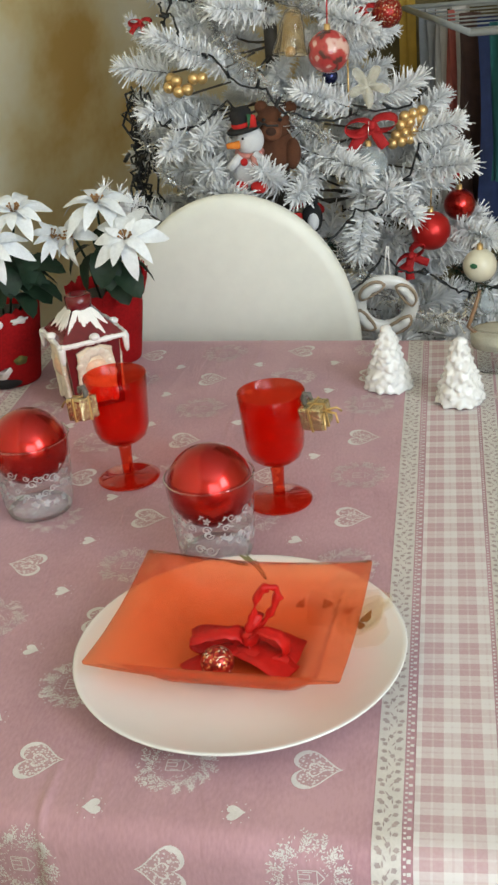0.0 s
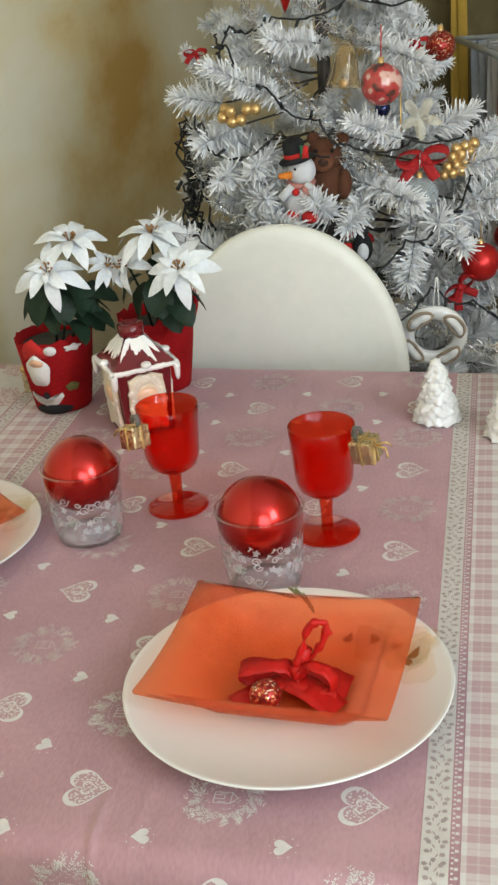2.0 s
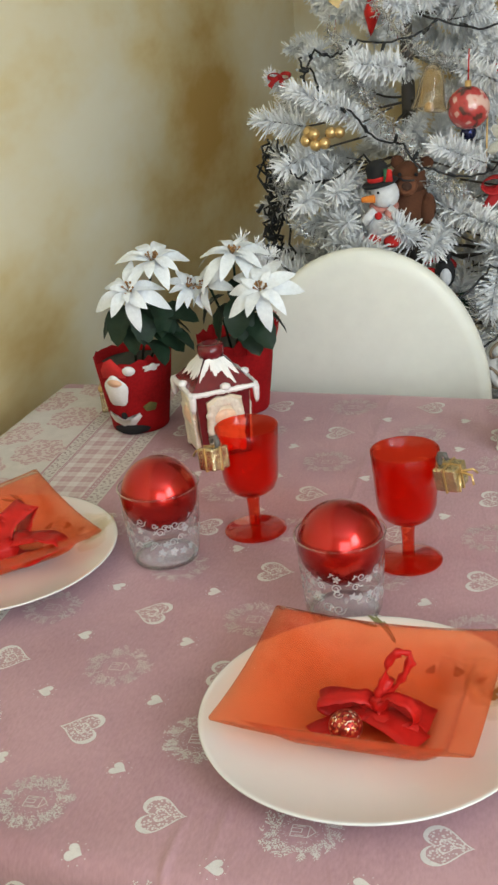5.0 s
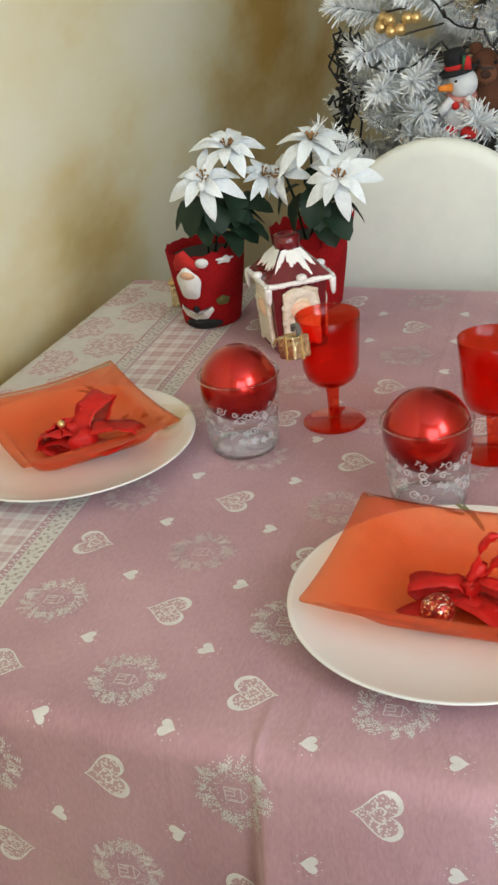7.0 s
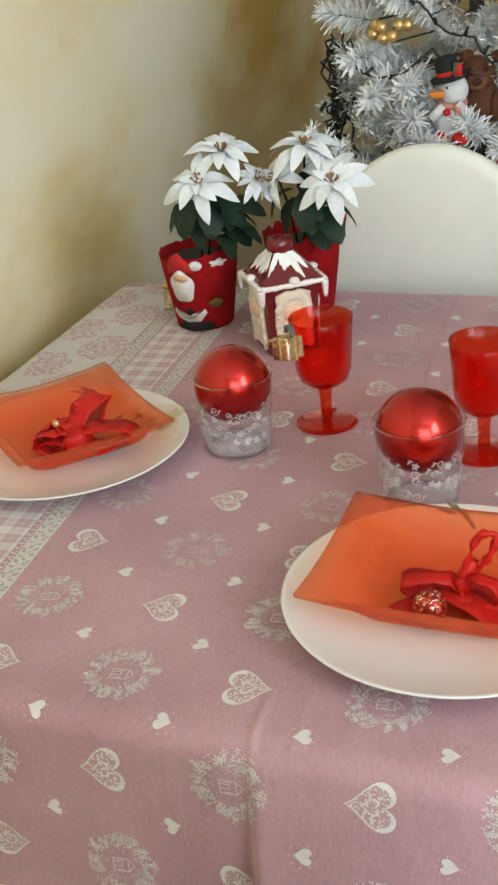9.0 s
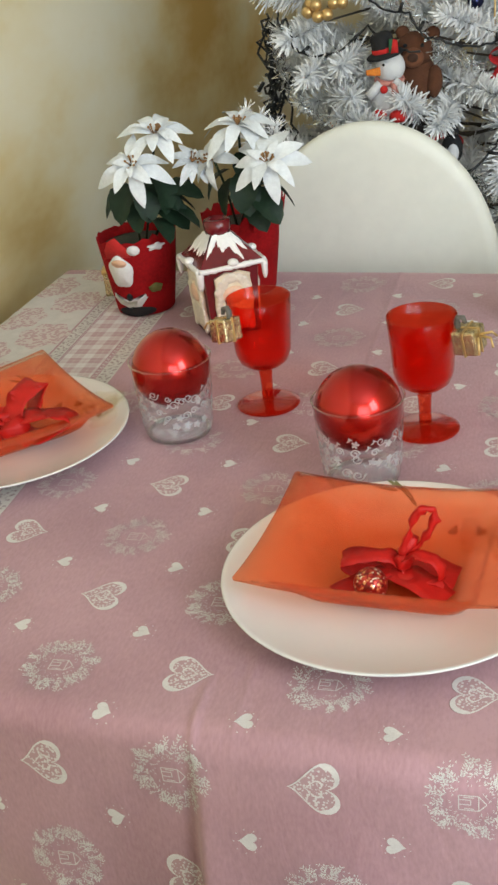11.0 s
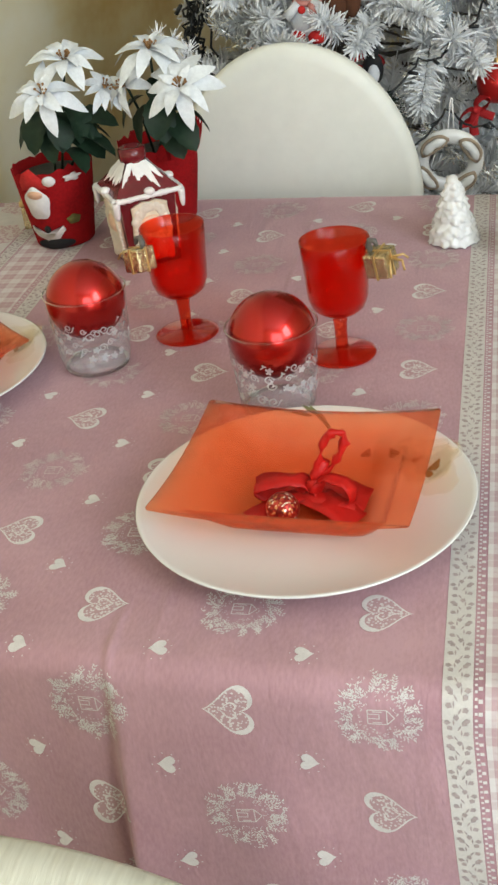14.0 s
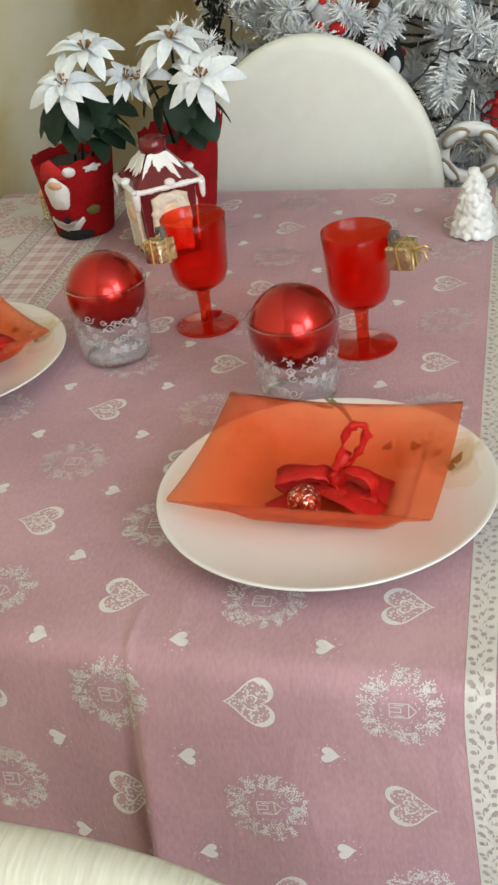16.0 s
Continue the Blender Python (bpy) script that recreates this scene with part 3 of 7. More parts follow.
def tumbler(m, label):
    ob = empty("tumbler", m, label, "glass", "glass tumblers")
    shell = [(0, 0.0012), (0.029, 0.0012), (0.0325, 0.0022), (0.0345, 0.006), (0.0376, 0.040), (0.0408, 0.0815)]
    body = part("body", lathe(shell, 72), MAT_GLASS, ob)
    body.visible_shadow = False
    rim = [(0.0408 + 0.0009 * math.cos(a), 0.0818 + 0.0008 * math.sin(a)) for a in np.linspace(0, 2 * math.pi, 9)[:-1]]
    part("rim", lathe(rim, 72, True), MAT_GLASSRIM, ob)
    foot = [(0.0305 + 0.0022 * math.cos(a), 0.0022 + 0.0020 * math.sin(a)) for a in np.linspace(0, 2 * math.pi, 9)[:-1]]
    part("foot_ring", lathe(foot, 72, True), MAT_GLASSRIM, ob)
    return ob


def red_ball(m, label):
    ob = tagged(part("bauble", ball(0.0390, (0, 0, 0), 56, 32), MAT_REDBALL), label, "bauble", "red baubles in glasses")
    ob.matrix_world = m
    return ob


for x, y in ((0.080, 0.288), (-0.121, 0.374)):
    tumbler(pose(x, y, TZ + 0.001), "clear glass tumbler etched with white flowers, holding a red bauble")
    red_ball(pose(x, y, TZ + 0.0722), "shiny red bauble resting in a glass tumbler")

# ---- chairs ----


def arch_chair(m, label, group, half=0.178, peak=0.926, base=0.70, power=2.0, thick=0.03, material=None, lean=0.0):
    """Chair with one upholstered back panel of rounded outline, and a padded seat on four steel legs."""
    ob = empty("dining_chair", m, label, "chair", group)
    n = 40
    outline = []
    for k in range(n + 1):
        a = math.pi * k / n
        c, s = math.cos(a), math.sin(a)
        outline.append((half * math.copysign(abs(c) ** (2 / power), c), base + (peak - base) * s ** (2 / power)))
    low = 0.47
    outline = [(half * 0.96, low)] + outline + [(-half * 0.96, low)]
    verts, faces, rows = [], [], []
    mid_z = (low + peak) / 2
    for inset_k, y in ((0.10, -thick / 2), (0.03, -thick / 2 + 0.002), (0.008, -thick / 2 + 0.007), (0.0, 0), (0.008, thick / 2 - 0.007), (0.03, thick / 2 - 0.002), (0.10, thick / 2)):
        rows.append(len(verts))
        for x, z in outline:
            k = 1 - inset_k
            zz = mid_z + (z - mid_z) * k
            verts.append((x * k, y + lean * (zz - low) + 0.35 * (x * k) ** 2, zz))
    nn = len(outline)
    for a, b in zip(rows, rows[1:]):
        for k in range(nn):
            faces.append((a + k, a + (k + 1) % nn, b + (k + 1) % nn, b + k))
    faces.append(tuple(range(rows[0], rows[0] + nn))[::-1])
    faces.append(tuple(range(rows[-1], rows[-1] + nn)))
    mat = material or MAT_CHAIR
    part("backrest", (verts, faces), mat, ob)
    part("seat", box(half * 2.2, 0.40, 0.05, (0, -0.20, 0.45), 0.018), mat, ob)
    for x in (-1, 1):
        for y in (-0.36, -0.03):
            part("leg", tube([(x * half * 1.0, y, 0.0), (x * half * 0.92, y, 0.43)], 0.011, 10), MAT_STEEL, ob)
    return ob


arch_chair(pose(-0.009, 0.955, 0), "cream chair with a smooth rounded back, pushed up to the table", "dining chairs", lean=0.0)


def woven_leatherette(name):
    """Cream cover woven in fine upright ribs."""
    m, nt, p = nodes_of(name)
    n = nt.nodes
    co, mp, tx, rm, bn = (n.new(k) for k in ("ShaderNodeTexCoord", "ShaderNodeMapping", "ShaderNodeTexNoise", "ShaderNodeValToRGB", "ShaderNodeBump"))
    mp.inputs["Scale"].default_value = (520, 40, 22)
    tx.inputs["Scale"].default_value, tx.inputs["Detail"].default_value = 1.0, 3
    link(nt, co.outputs["Object"], mp.inputs["Vector"])
    link(nt, mp.outputs["Vector"], tx.inputs["Vector"])
    link(nt, tx.outputs["Fac"], rm.inputs["Fac"])
    rm.color_ramp.elements[0].position, rm.color_ramp.elements[0].color = 0.3, (0.50, 0.485, 0.40, 1)
    rm.color_ramp.elements[1].position, rm.color_ramp.elements[1].color = 0.7, (0.60, 0.59, 0.50, 1)
    link(nt, rm.outputs["Color"], p.inputs["Base Color"])
    p.inputs["Roughness"].default_value = 0.5
    bn.inputs["Strength"].default_value, bn.inputs["Distance"].default_value = 0.5, 0.001
    link(nt, tx.outputs["Fac"], bn.inputs["Height"])
    link(nt, bn.outputs["Normal"], p.inputs["Normal"])
    return m


arch_chair(pose(0.03, -0.335, 0, 0, 0, 180), "cream chair with a ribbed woven back, standing before the table", "dining chairs", half=0.25, peak=0.902, base=0.62, power=2.8, thick=0.034, material=woven_leatherette("cream_ribbed_cover"))

# ---- the print on the tablecloth ----


def lace_print(name, ground, thread, scale, cover):
    """Printed lace: thread over the cloth's own colour, broken up by a cell pattern."""
    m, nt, p = nodes_of(name)
    n = nt.nodes
    co, vo, no, ad, rm = (n.new(k) for k in ("ShaderNodeTexCoord", "ShaderNodeTexVoronoi", "ShaderNodeTexNoise", "ShaderNodeMath", "ShaderNodeValToRGB"))
    vo.inputs["Scale"].default_value = scale
    no.inputs["Scale"].default_value, no.inputs["Detail"].default_value = scale * 1.3, 2
    link(nt, co.outputs["Object"], vo.inputs["Vector"])
    link(nt, co.outputs["Object"], no.inputs["Vector"])
    ad.operation = "MULTIPLY_ADD"
    link(nt, no.outputs["Fac"], ad.inputs[0])
    ad.inputs[1].default_value = 0.6
    link(nt, vo.outputs["Distance"], ad.inputs[2])
    rm.color_ramp.elements[0].position, rm.color_ramp.elements[0].color = cover - 0.05, (*thread, 1)
    rm.color_ramp.elements[1].position, rm.color_ramp.elements[1].color = cover + 0.05, (*ground, 1)
    link(nt, ad.outputs[0], rm.inputs["Fac"])
    link(nt, rm.outputs["Color"], p.inputs["Base Color"])
    p.inputs["Roughness"].default_value = 0.85
    p.inputs["Specular IOR Level"].default_value = 0.2
    return m


def gingham(name):
    """Woven check: two crossing sets of stripes in pink and off-white."""
    m, nt, p = nodes_of(name)
    n = nt.nodes
    uv, sp = n.new("ShaderNodeUVMap"), n.new("ShaderNodeSeparateXYZ")
    link(nt, uv.outputs["UV"], sp.inputs["Vector"])

    def stripes(axis, period, part_white, shift):
        dv, fr, lt = (n.new("ShaderNodeMath") for _ in range(3))
        dv.operation, fr.operation, lt.operation = "MULTIPLY_ADD", "FRACT", "LESS_THAN"
        if axis == "X":
            # both side bands mirror each other
            ab = n.new("ShaderNodeMath")
            ab.operation = "ABSOLUTE"
            link(nt, sp.outputs[axis], ab.inputs[0])
            link(nt, ab.outputs[0], dv.inputs[0])
        else:
            link(nt, sp.outputs[axis], dv.inputs[0])
        dv.inputs[1].default_value, dv.inputs[2].default_value = 1 / period, shift
        link(nt, dv.outputs[0], fr.inputs[0])
        link(nt, fr.outputs[0], lt.inputs[0])
        lt.inputs[1].default_value = part_white
        return lt.outputs[0]

    total = None
    for axis in ("X", "Y"):
        lead = 0.461 if axis == "X" else 0.491
        for period, share, weight, shift in ((0.0272, 0.44, 0.40, lead - 0.05), (0.0272, 0.06, -0.14, lead - 0.24), (0.0272, 0.06, 0.16, lead - 0.74)):
            ml = n.new("ShaderNodeMath")
            ml.operation = "MULTIPLY_ADD"
            link(nt, stripes(axis, period, share, shift), ml.inputs[0])
            ml.inputs[1].default_value = weight
            if total is not None:
                link(nt, total, ml.inputs[2])
            else:
                ml.inputs[2].default_value = 0.0
            total = ml.outputs[0]
    weave = n.new("ShaderNodeTexNoise")
    weave.inputs["Scale"].default_value, weave.inputs["Detail"].default_value = 420, 4
    link(nt, uv.outputs["UV"], weave.inputs["Vector"])
    ad = n.new("ShaderNodeMath")
    ad.operation = "MULTIPLY_ADD"
    link(nt, weave.outputs["Fac"], ad.inputs[0])
    ad.inputs[1].default_value = 0.28
    link(nt, total, ad.inputs[2])
    rm = n.new("ShaderNodeValToRGB")
    rm.color_ramp.elements[0].position, rm.color_ramp.elements[0].color = 0.10, (0.47, 0.315, 0.33, 1)
    rm.color_ramp.elements[1].position, rm.color_ramp.elements[1].color = 0.85, (0.64, 0.61, 0.595, 1)
    link(nt, ad.outputs[0], rm.inputs["Fac"])
    link(nt, rm.outputs["Color"], p.inputs["Base Color"])
    p.inputs["Roughness"].default_value = 0.85
    return m


MAT_PRINT = paint("off_white_print", (0.63, 0.60, 0.585), 0.85, vary=0.10, scale=300, spec=0.2)
MAT_FAINT = paint("pinkish_white_print", (0.585, 0.49, 0.49), 0.85, vary=0.15, scale=300, spec=0.2)
MAT_HEARTLACE = lace_print("heart_lace", (0.44, 0.285, 0.30), (0.62, 0.58, 0.57), 430, 0.70)
MAT_VINE = paint("grey_rose_print", (0.385, 0.32, 0.31), 0.85, vary=0.2, scale=400, spec=0.2)
MAT_GINGHAM = gingham("pink_gingham")
MAT_BAND = paint("cream_cotton_band", (0.59, 0.56, 0.525), 0.85, vary=0.08, scale=250, spec=0.2)
MAT_ROSE = lace_print("rosette_lace", (0.60, 0.53, 0.50), (0.50, 0.35, 0.35), 200, 0.82)
GA, GB = 0.101, 0.0885


def heart_outline(n=40):
    """A heart of length 1 along +x, its tip at x = 0.5."""
    pts = []
    for k in range(n):
        t = 2 * math.pi * k / n
        hx = 16 * math.sin(t) ** 3
        hy = 13 * math.cos(t) - 5 * math.cos(2 * t) - 2 * math.cos(3 * t) - math.cos(4 * t)
        pts.append((-(hy + 2.4) / 29.0, hx / 29.5))
    return pts


HEART = heart_outline()


def on_cloth(points, lift):
    return [tuple(cloth(u, v, lift)) for u, v in points]


def print_heart(u, v, size, flip, turn):
    size *= 0.94
    c, s = math.cos(turn), math.sin(turn)
    rings, verts, faces, slots = (1.0, 0.90, 0.36, 0.29, 0.15), [], [], []
    for r in rings:
        pts = []
        for x, y in HEART:
            lobe = 0.90 if r == 0.90 and x < -0.20 else 1.0
            x, y = x * r * lobe * size * flip, y * r * lobe * size
            pts.append((u + c * x - s * y, v + s * x + c * y))
        verts += on_cloth(pts, 0.00045)
    n = len(HEART)
    for k in range(len(rings) - 1):
        for i in range(n):
            faces.append((k * n + i, k * n + (i + 1) % n, (k + 1) * n + (i + 1) % n, (k + 1) * n + i))
            slots.append((0, 1, 0, 1)[k])
    faces.append(tuple(range(4 * n, 5 * n)))
    slots.append(1)
    if flip > 0:
        faces = [f[::-1] for f in faces]
    return part("printed_heart", (verts, faces), [MAT_PRINT, MAT_HEARTLACE], tablecloth, slots=slots)


def print_small_heart(u, v, size, flip, turn):
    c, s = math.cos(turn), math.sin(turn)
    verts, faces, n = [], [], 20
    pts = [(u, v)]
    for x, y in HEART[::2]:
        x, y = x * size * flip, y * size
        pts.append((u + c * x - s * y, v + s * x + c * y))
    faces += [(0, 1 + k, 1 + (k + 1) % n) for k in range(n)]
    for k in range(9):
        a = 2 * math.pi * k / 9 + 0.3
        du, dv = u + size * 0.72 * math.cos(a), v + size * 0.72 * math.sin(a)
        o, e = len(pts), size * 0.045
        pts += [(du - e, dv), (du, dv - e), (du + e, dv), (du, dv + e)]
        faces.append((o, o + 1, o + 2, o + 3))
    return part("printed_small_heart", (on_cloth(pts, 0.00045), faces), MAT_PRINT, tablecloth)


def print_medallion(rng, u, v, size):
    """A wreath of small leaves round a line drawing of a little house."""
    pts, faces = [], []

    def leaf(x, y, a, ln, wd):
        o = len(pts)
        ca, sa = math.cos(a), math.sin(a)
        for lx, ly in ((0, 0), (ln * 0.45, wd / 2), (ln, 0), (ln * 0.45, -wd / 2)):
            pts.append((u + x + ca * lx - sa * ly, v + y + sa * lx + ca * ly))
        faces.append((o, o + 3, o + 2, o + 1))

    def stroke(x0, y0, x1, y1, wd):
        dx, dy = x1 - x0, y1 - y0
        ln = math.hypot(dx, dy)
        px, py = -dy / ln * wd / 2, dx / ln * wd / 2
        o = len(pts)
        pts.extend((u + x * size, v + y * size) for x, y in ((x0 - px, y0 - py), (x1 - px, y1 - py), (x1 + px, y1 + py), (x0 + px, y0 + py)))
        faces.append((o, o + 1, o + 2, o + 3))

    # sprigs curling outward, each with paired leaves
    for k in range(34):
        a0 = 2 * math.pi * (k + rng.uniform(-0.3, 0.3)) / 34
        inner, bend = rng.uniform(0.25, 0.31), rng.choice((-1, 1)) * rng.uniform(0.35, 0.9)
        reach = (0.455 + 0.025 * math.sin(5 * a0 + 1)) * rng.uniform(0.88, 1.04) - inner
        for t in np.linspace(0.0, 1.0, 7):
            r, a = size * (inner + reach * t), a0 + bend * t * 0.30
            for side in (-1, 1):
                if rng.random() < 0.86:
                    leaf(r * math.cos(a), r * math.sin(a), a + side * rng.uniform(0.5, 1.1) + bend * 0.4, size * rng.uniform(0.034, 0.056), size * rng.uniform(0.013, 0.021))
    for k in range(170):
        a, r = rng.uniform(0, 2 * math.pi), size * rng.uniform(0.27, 0.47)
        leaf(r * math.cos(a), r * math.sin(a), rng.uniform(0, 2 * math.pi), size * rng.uniform(0.028, 0.045), size * rng.uniform(0.010, 0.017))
    # faint loose leaves inside the wreath
    for k in range(120):
        a, r = rng.uniform(0, 2 * math.pi), size * rng.uniform(0.17, 0.30)
        leaf(r * math.cos(a), r * math.sin(a), a + rng.normal(0, 0.9), size * 0.030, size * 0.010)
    w = 0.011
    for x0, y0, x1, y1 in ((-0.11, -0.10, 0.09, -0.10), (-0.11, 0.08, 0.09, 0.08), (-0.11, -0.10, -0.11, 0.08), (0.09, -0.10, 0.17, -0.01), (0.09, 0.08, 0.17, -0.01), (0.09, -0.10, 0.09, 0.08),
                           (-0.11, -0.03, 0.01, -0.03), (-0.11, 0.03, 0.01, 0.03), (0.01, -0.03, 0.01, 0.03), (-0.06, -0.08, 0.04, -0.08), (-0.06, 0.06, 0.04, 0.06)):
        stroke(x0, y0, x1, y1, w)
    # medallions beyond v = 0.10 take the duller, pinker print colour
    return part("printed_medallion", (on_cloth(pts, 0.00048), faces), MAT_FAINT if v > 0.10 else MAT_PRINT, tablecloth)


prng = np.random.default_rng(5)
for j in range(-3, 10):
    for i in range(-2, 3):
        u, v = i * GA, j * GB
        if v > back_y(u) - 0.005:
            continue
        if (i + j) % 2 == 0:
            print_heart(u, v, 0.0385, 1 if j % 2 == 0 else -1, float(prng.uniform(-0.06, 0.06)))
        else:
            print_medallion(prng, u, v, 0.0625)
for j in range(-4, 10):
    for i in range(-3, 3):
        u, v = (i + 0.5) * GA, (j + 0.5) * GB
        if abs(u) > 0.23 or v > back_y(u) - 0.005:
            continue
        print_small_heart(u, v, 0.0135, -1 if i % 2 == 0 else 1, float(prng.uniform(-0.3, 0.3)))


def band(name, u0, u1, material, lift, label, nu=4):
    us = list(np.linspace(u0, u1, nu))
    vs = steps(-0.31, 0.86, -0.3, 0.0, 0.010, 0.005)
    ob = with_uv(part(name, cloth_sheet(us, vs, lift), material, tablecloth, label), us, vs)
    return ob


def vine(side, u0, u1):
    """Leafy sprigs one after another along the lace band."""
    pts, faces = [], []
    mid, half, v, k = (u0 + u1) / 2, abs(u1 - u0) / 2, -0.29, 0

    def leaf(x, y, a, ln, wd):
        o = len(pts)
        ca, sa = math.cos(a), math.sin(a)
        for lx, ly in ((0, 0), (ln * 0.5, wd / 2), (ln, wd * 0.16), (ln * 0.8, 0), (ln, -wd * 0.16), (ln * 0.5, -wd / 2)):
            pts.append((x + ca * lx - sa * ly, y + sa * lx + ca * ly))
        faces.append((o, o + 5, o + 4, o + 3, o + 2, o + 1))

    while v < 0.84:
        s = 1 if k % 2 else -1
        for t in range(4):
            leaf(mid + s * half * 0.25 * math.sin(1.6 * t), v + 0.0042 * t, math.pi / 2 + s * 0.5 * math.cos(1.6 * t), 0.0052, 0.0012)
        for dx, dy, a in ((-0.30, 0.002, 2.6), (0.34, 0.005, 0.5), (-0.36, 0.009, 2.2), (0.30, 0.0125, 0.9), (-0.05, 0.0165, 1.7), (0.36, 0.016, 0.2), (-0.42, 0.015, 3.0)):
            leaf(mid + s * dx * half, v + dy, a if s > 0 else math.pi - a, 0.0048, 0.0040)
        v += 0.0205
        k += 1
    ob = part("leaf_sprig_print", (on_cloth(pts, 0.0006), faces), MAT_VINE, tablecloth)
    tagged(ob, "", "", "", "stuff")
    return ob


def dots(u, size, gap):
    pts, faces, v = [], [], -0.30
    while v < 0.845:
        o = len(pts)
        pts += [(u - size, v - size), (u + size, v - size), (u + size, v + size), (u - size, v + size)]
        faces.append((o, o + 1, o + 2, o + 3))
        v += gap
    ob = part("dotted_edging", (on_cloth(pts, 0.0003), faces), MAT_PRINT, tablecloth)
    tagged(ob, "", "", "", "stuff")


for side in (-1, 1):
    band("lace_band", side * 0.2425, side * 0.2615, MAT_BAND, 0.0003, "cream printed band with leaf sprigs")
    vine(side, side * 0.2425, side * 0.2615)
    dots(side * 0.2635, 0.0009, 0.0046)
    dots(side * 0.2662, 0.0013, 0.0080)
    band("gingham_band", side * 0.2690, side * 0.3250, MAT_GINGHAM, 0.0003, "pink and white gingham check band", 8)
    dots(side * 0.3268, 0.0009, 0.0046)
    band("lace_band", side * 0.3290, side * 0.3460, MAT_BAND, 0.0003, "cream printed band with leaf sprigs")
    vine(side, side * 0.3290, side * 0.3460)
    band("outer_band", side * 0.3490, side * 0.5600, MAT_BAND, 0.0003, "cream border printed with pink rosettes", 30)
    for k in range(16):
        v = -0.02 + 0.059 * k
        u0 = side * (0.380 if k % 2 else 0.438)
        pts, faces, n = [(u0, v)], [], 28
        for ring in (0.45, 1.0):
            for i in range(n):
                a = 2 * math.pi * i / n
                r = 0.034 * ring * (1 + 0.10 * math.sin(7 * a))
                pts.append((u0 + r * math.cos(a), v + 1.15 * r * math.sin(a)))
        faces += [(0, 1 + i, 1 + (i + 1) % n) for i in range(n)]
        faces += [(1 + i, 1 + n + i, 1 + n + (i + 1) % n, 1 + (i + 1) % n) for i in range(n)]
        part("printed_rosette", (on_cloth(pts, 0.0006), faces), MAT_ROSE, tablecloth)

# ---- the white tree ----
TREE = Vector((0.0, 1.45, 0.0))
tree = empty("christmas_tree", Matrix.Translation(TREE), "white artificial Christmas tree with dense tinsel needles, hung with ornaments", "tree")
part("trunk", tube([(0, 0, 0.02), (0, 0, 0.8), (0, 0, 1.6)], [0.022, 0.016, 0.004], 10), MAT_GREYTRUNK, tree)
for k in range(3):
    a = 2 * math.pi * k / 3 + 0.4
    part("foot", tube([(0, 0, 0.12), (0.16 * math.cos(a), 0.16 * math.sin(a), 0.03), (0.24 * math.cos(a), 0.24 * math.sin(a), 0.012)], 0.011, 8), MAT_GREYTRUNK, tree)


def needle_twig(rng, start, end, count, length, half=0.0011, power=1.0):
    """Needles set round a wire from start to end, pointing outward and forward like a bottle brush."""
    s, e = np.array(start), np.array(end)
    d = (e - s) / np.linalg.norm(e - s)
    a = np.cross(d, [0.3, 0.2, 1.0])
    a /= np.linalg.norm(a)
    b = np.cross(d, a)
    t = np.sort(rng.random(count)) ** power
    ang = rng.random(count) * 2 * math.pi
    out = np.cos(ang)[:, None] * a + np.sin(ang)[:, None] * b
    lean = rng.uniform(0.15, 0.85, count)[:, None] + 1.1 * t[:, None] ** 6
    way = out + lean * d
    way /= np.linalg.norm(way, axis=1)[:, None]
    ln = length * rng.uniform(0.65, 1.1, count)[:, None] * (1 - 0.30 * t[:, None] ** 4)
    root = s + (e - s) * t[:, None]
    tip = root + way * ln + rng.normal(0, 0.0045, (count, 3))
    roll = rng.normal(0, 1, (count, 3))
    side = np.cross(way, roll)
    side /= np.linalg.norm(side, axis=1)[:, None] + 1e-9
    verts = np.concatenate([root - side * half, root + side * half, tip + side * half * 0.55, tip - side * half * 0.55])
    faces = [(k, k + count, k + 2 * count, k + 3 * count) for k in range(count)]
    return [tuple(v) for v in verts], faces


def make_branch(rng, reach):
    """A branch along +x: sparse near the trunk, with thick brushes of needles on its end and its side twigs."""
    pts = [Vector((reach * t, 0.015 * math.sin(3 * t) * rng.uniform(-1, 1), -0.05 * reach * math.sin(math.pi * t) + 0.10 * reach * t * t)) for t in np.linspace(0, 1, 6)]
    pieces = [tube(pts, [0.0032, 0.003, 0.0028, 0.0024, 0.002, 0.0014], 5)]
    bush = [needle_twig(rng, pts[k], pts[k + 1], (0, 3, 14, 100, 290)[k], 0.029, 0.0017) for k in range(1, 5)]
    for k in range(7):
        t = 0.34 + 0.60 * k / 6
        i = min(4, int(t * 5))
        p = pts[i].lerp(pts[i + 1], t * 5 - i)
        side = -1 if k % 2 else 1
        ln = reach * (0.46 - 0.24 * t) * rng.uniform(0.8, 1.25) + 0.016
        aim = Vector((rng.uniform(0.45, 0.95), side * rng.uniform(0.5, 0.95), rng.uniform(-0.3, 0.55))).normalized()
        q = p + aim * ln
        pieces.append(tube([p, q], [0.0018, 0.001], 4))
        bush.append(needle_twig(rng, p.lerp(q, 0.25), q, int(40 + 2500 * ln), 0.028, 0.0017, 0.7))
    bare = join(*pieces)
    leaf = join(*bush)
    both = join(bare, leaf)
    return both, [0] * len(bare[1]) + [1] * len(leaf[1])


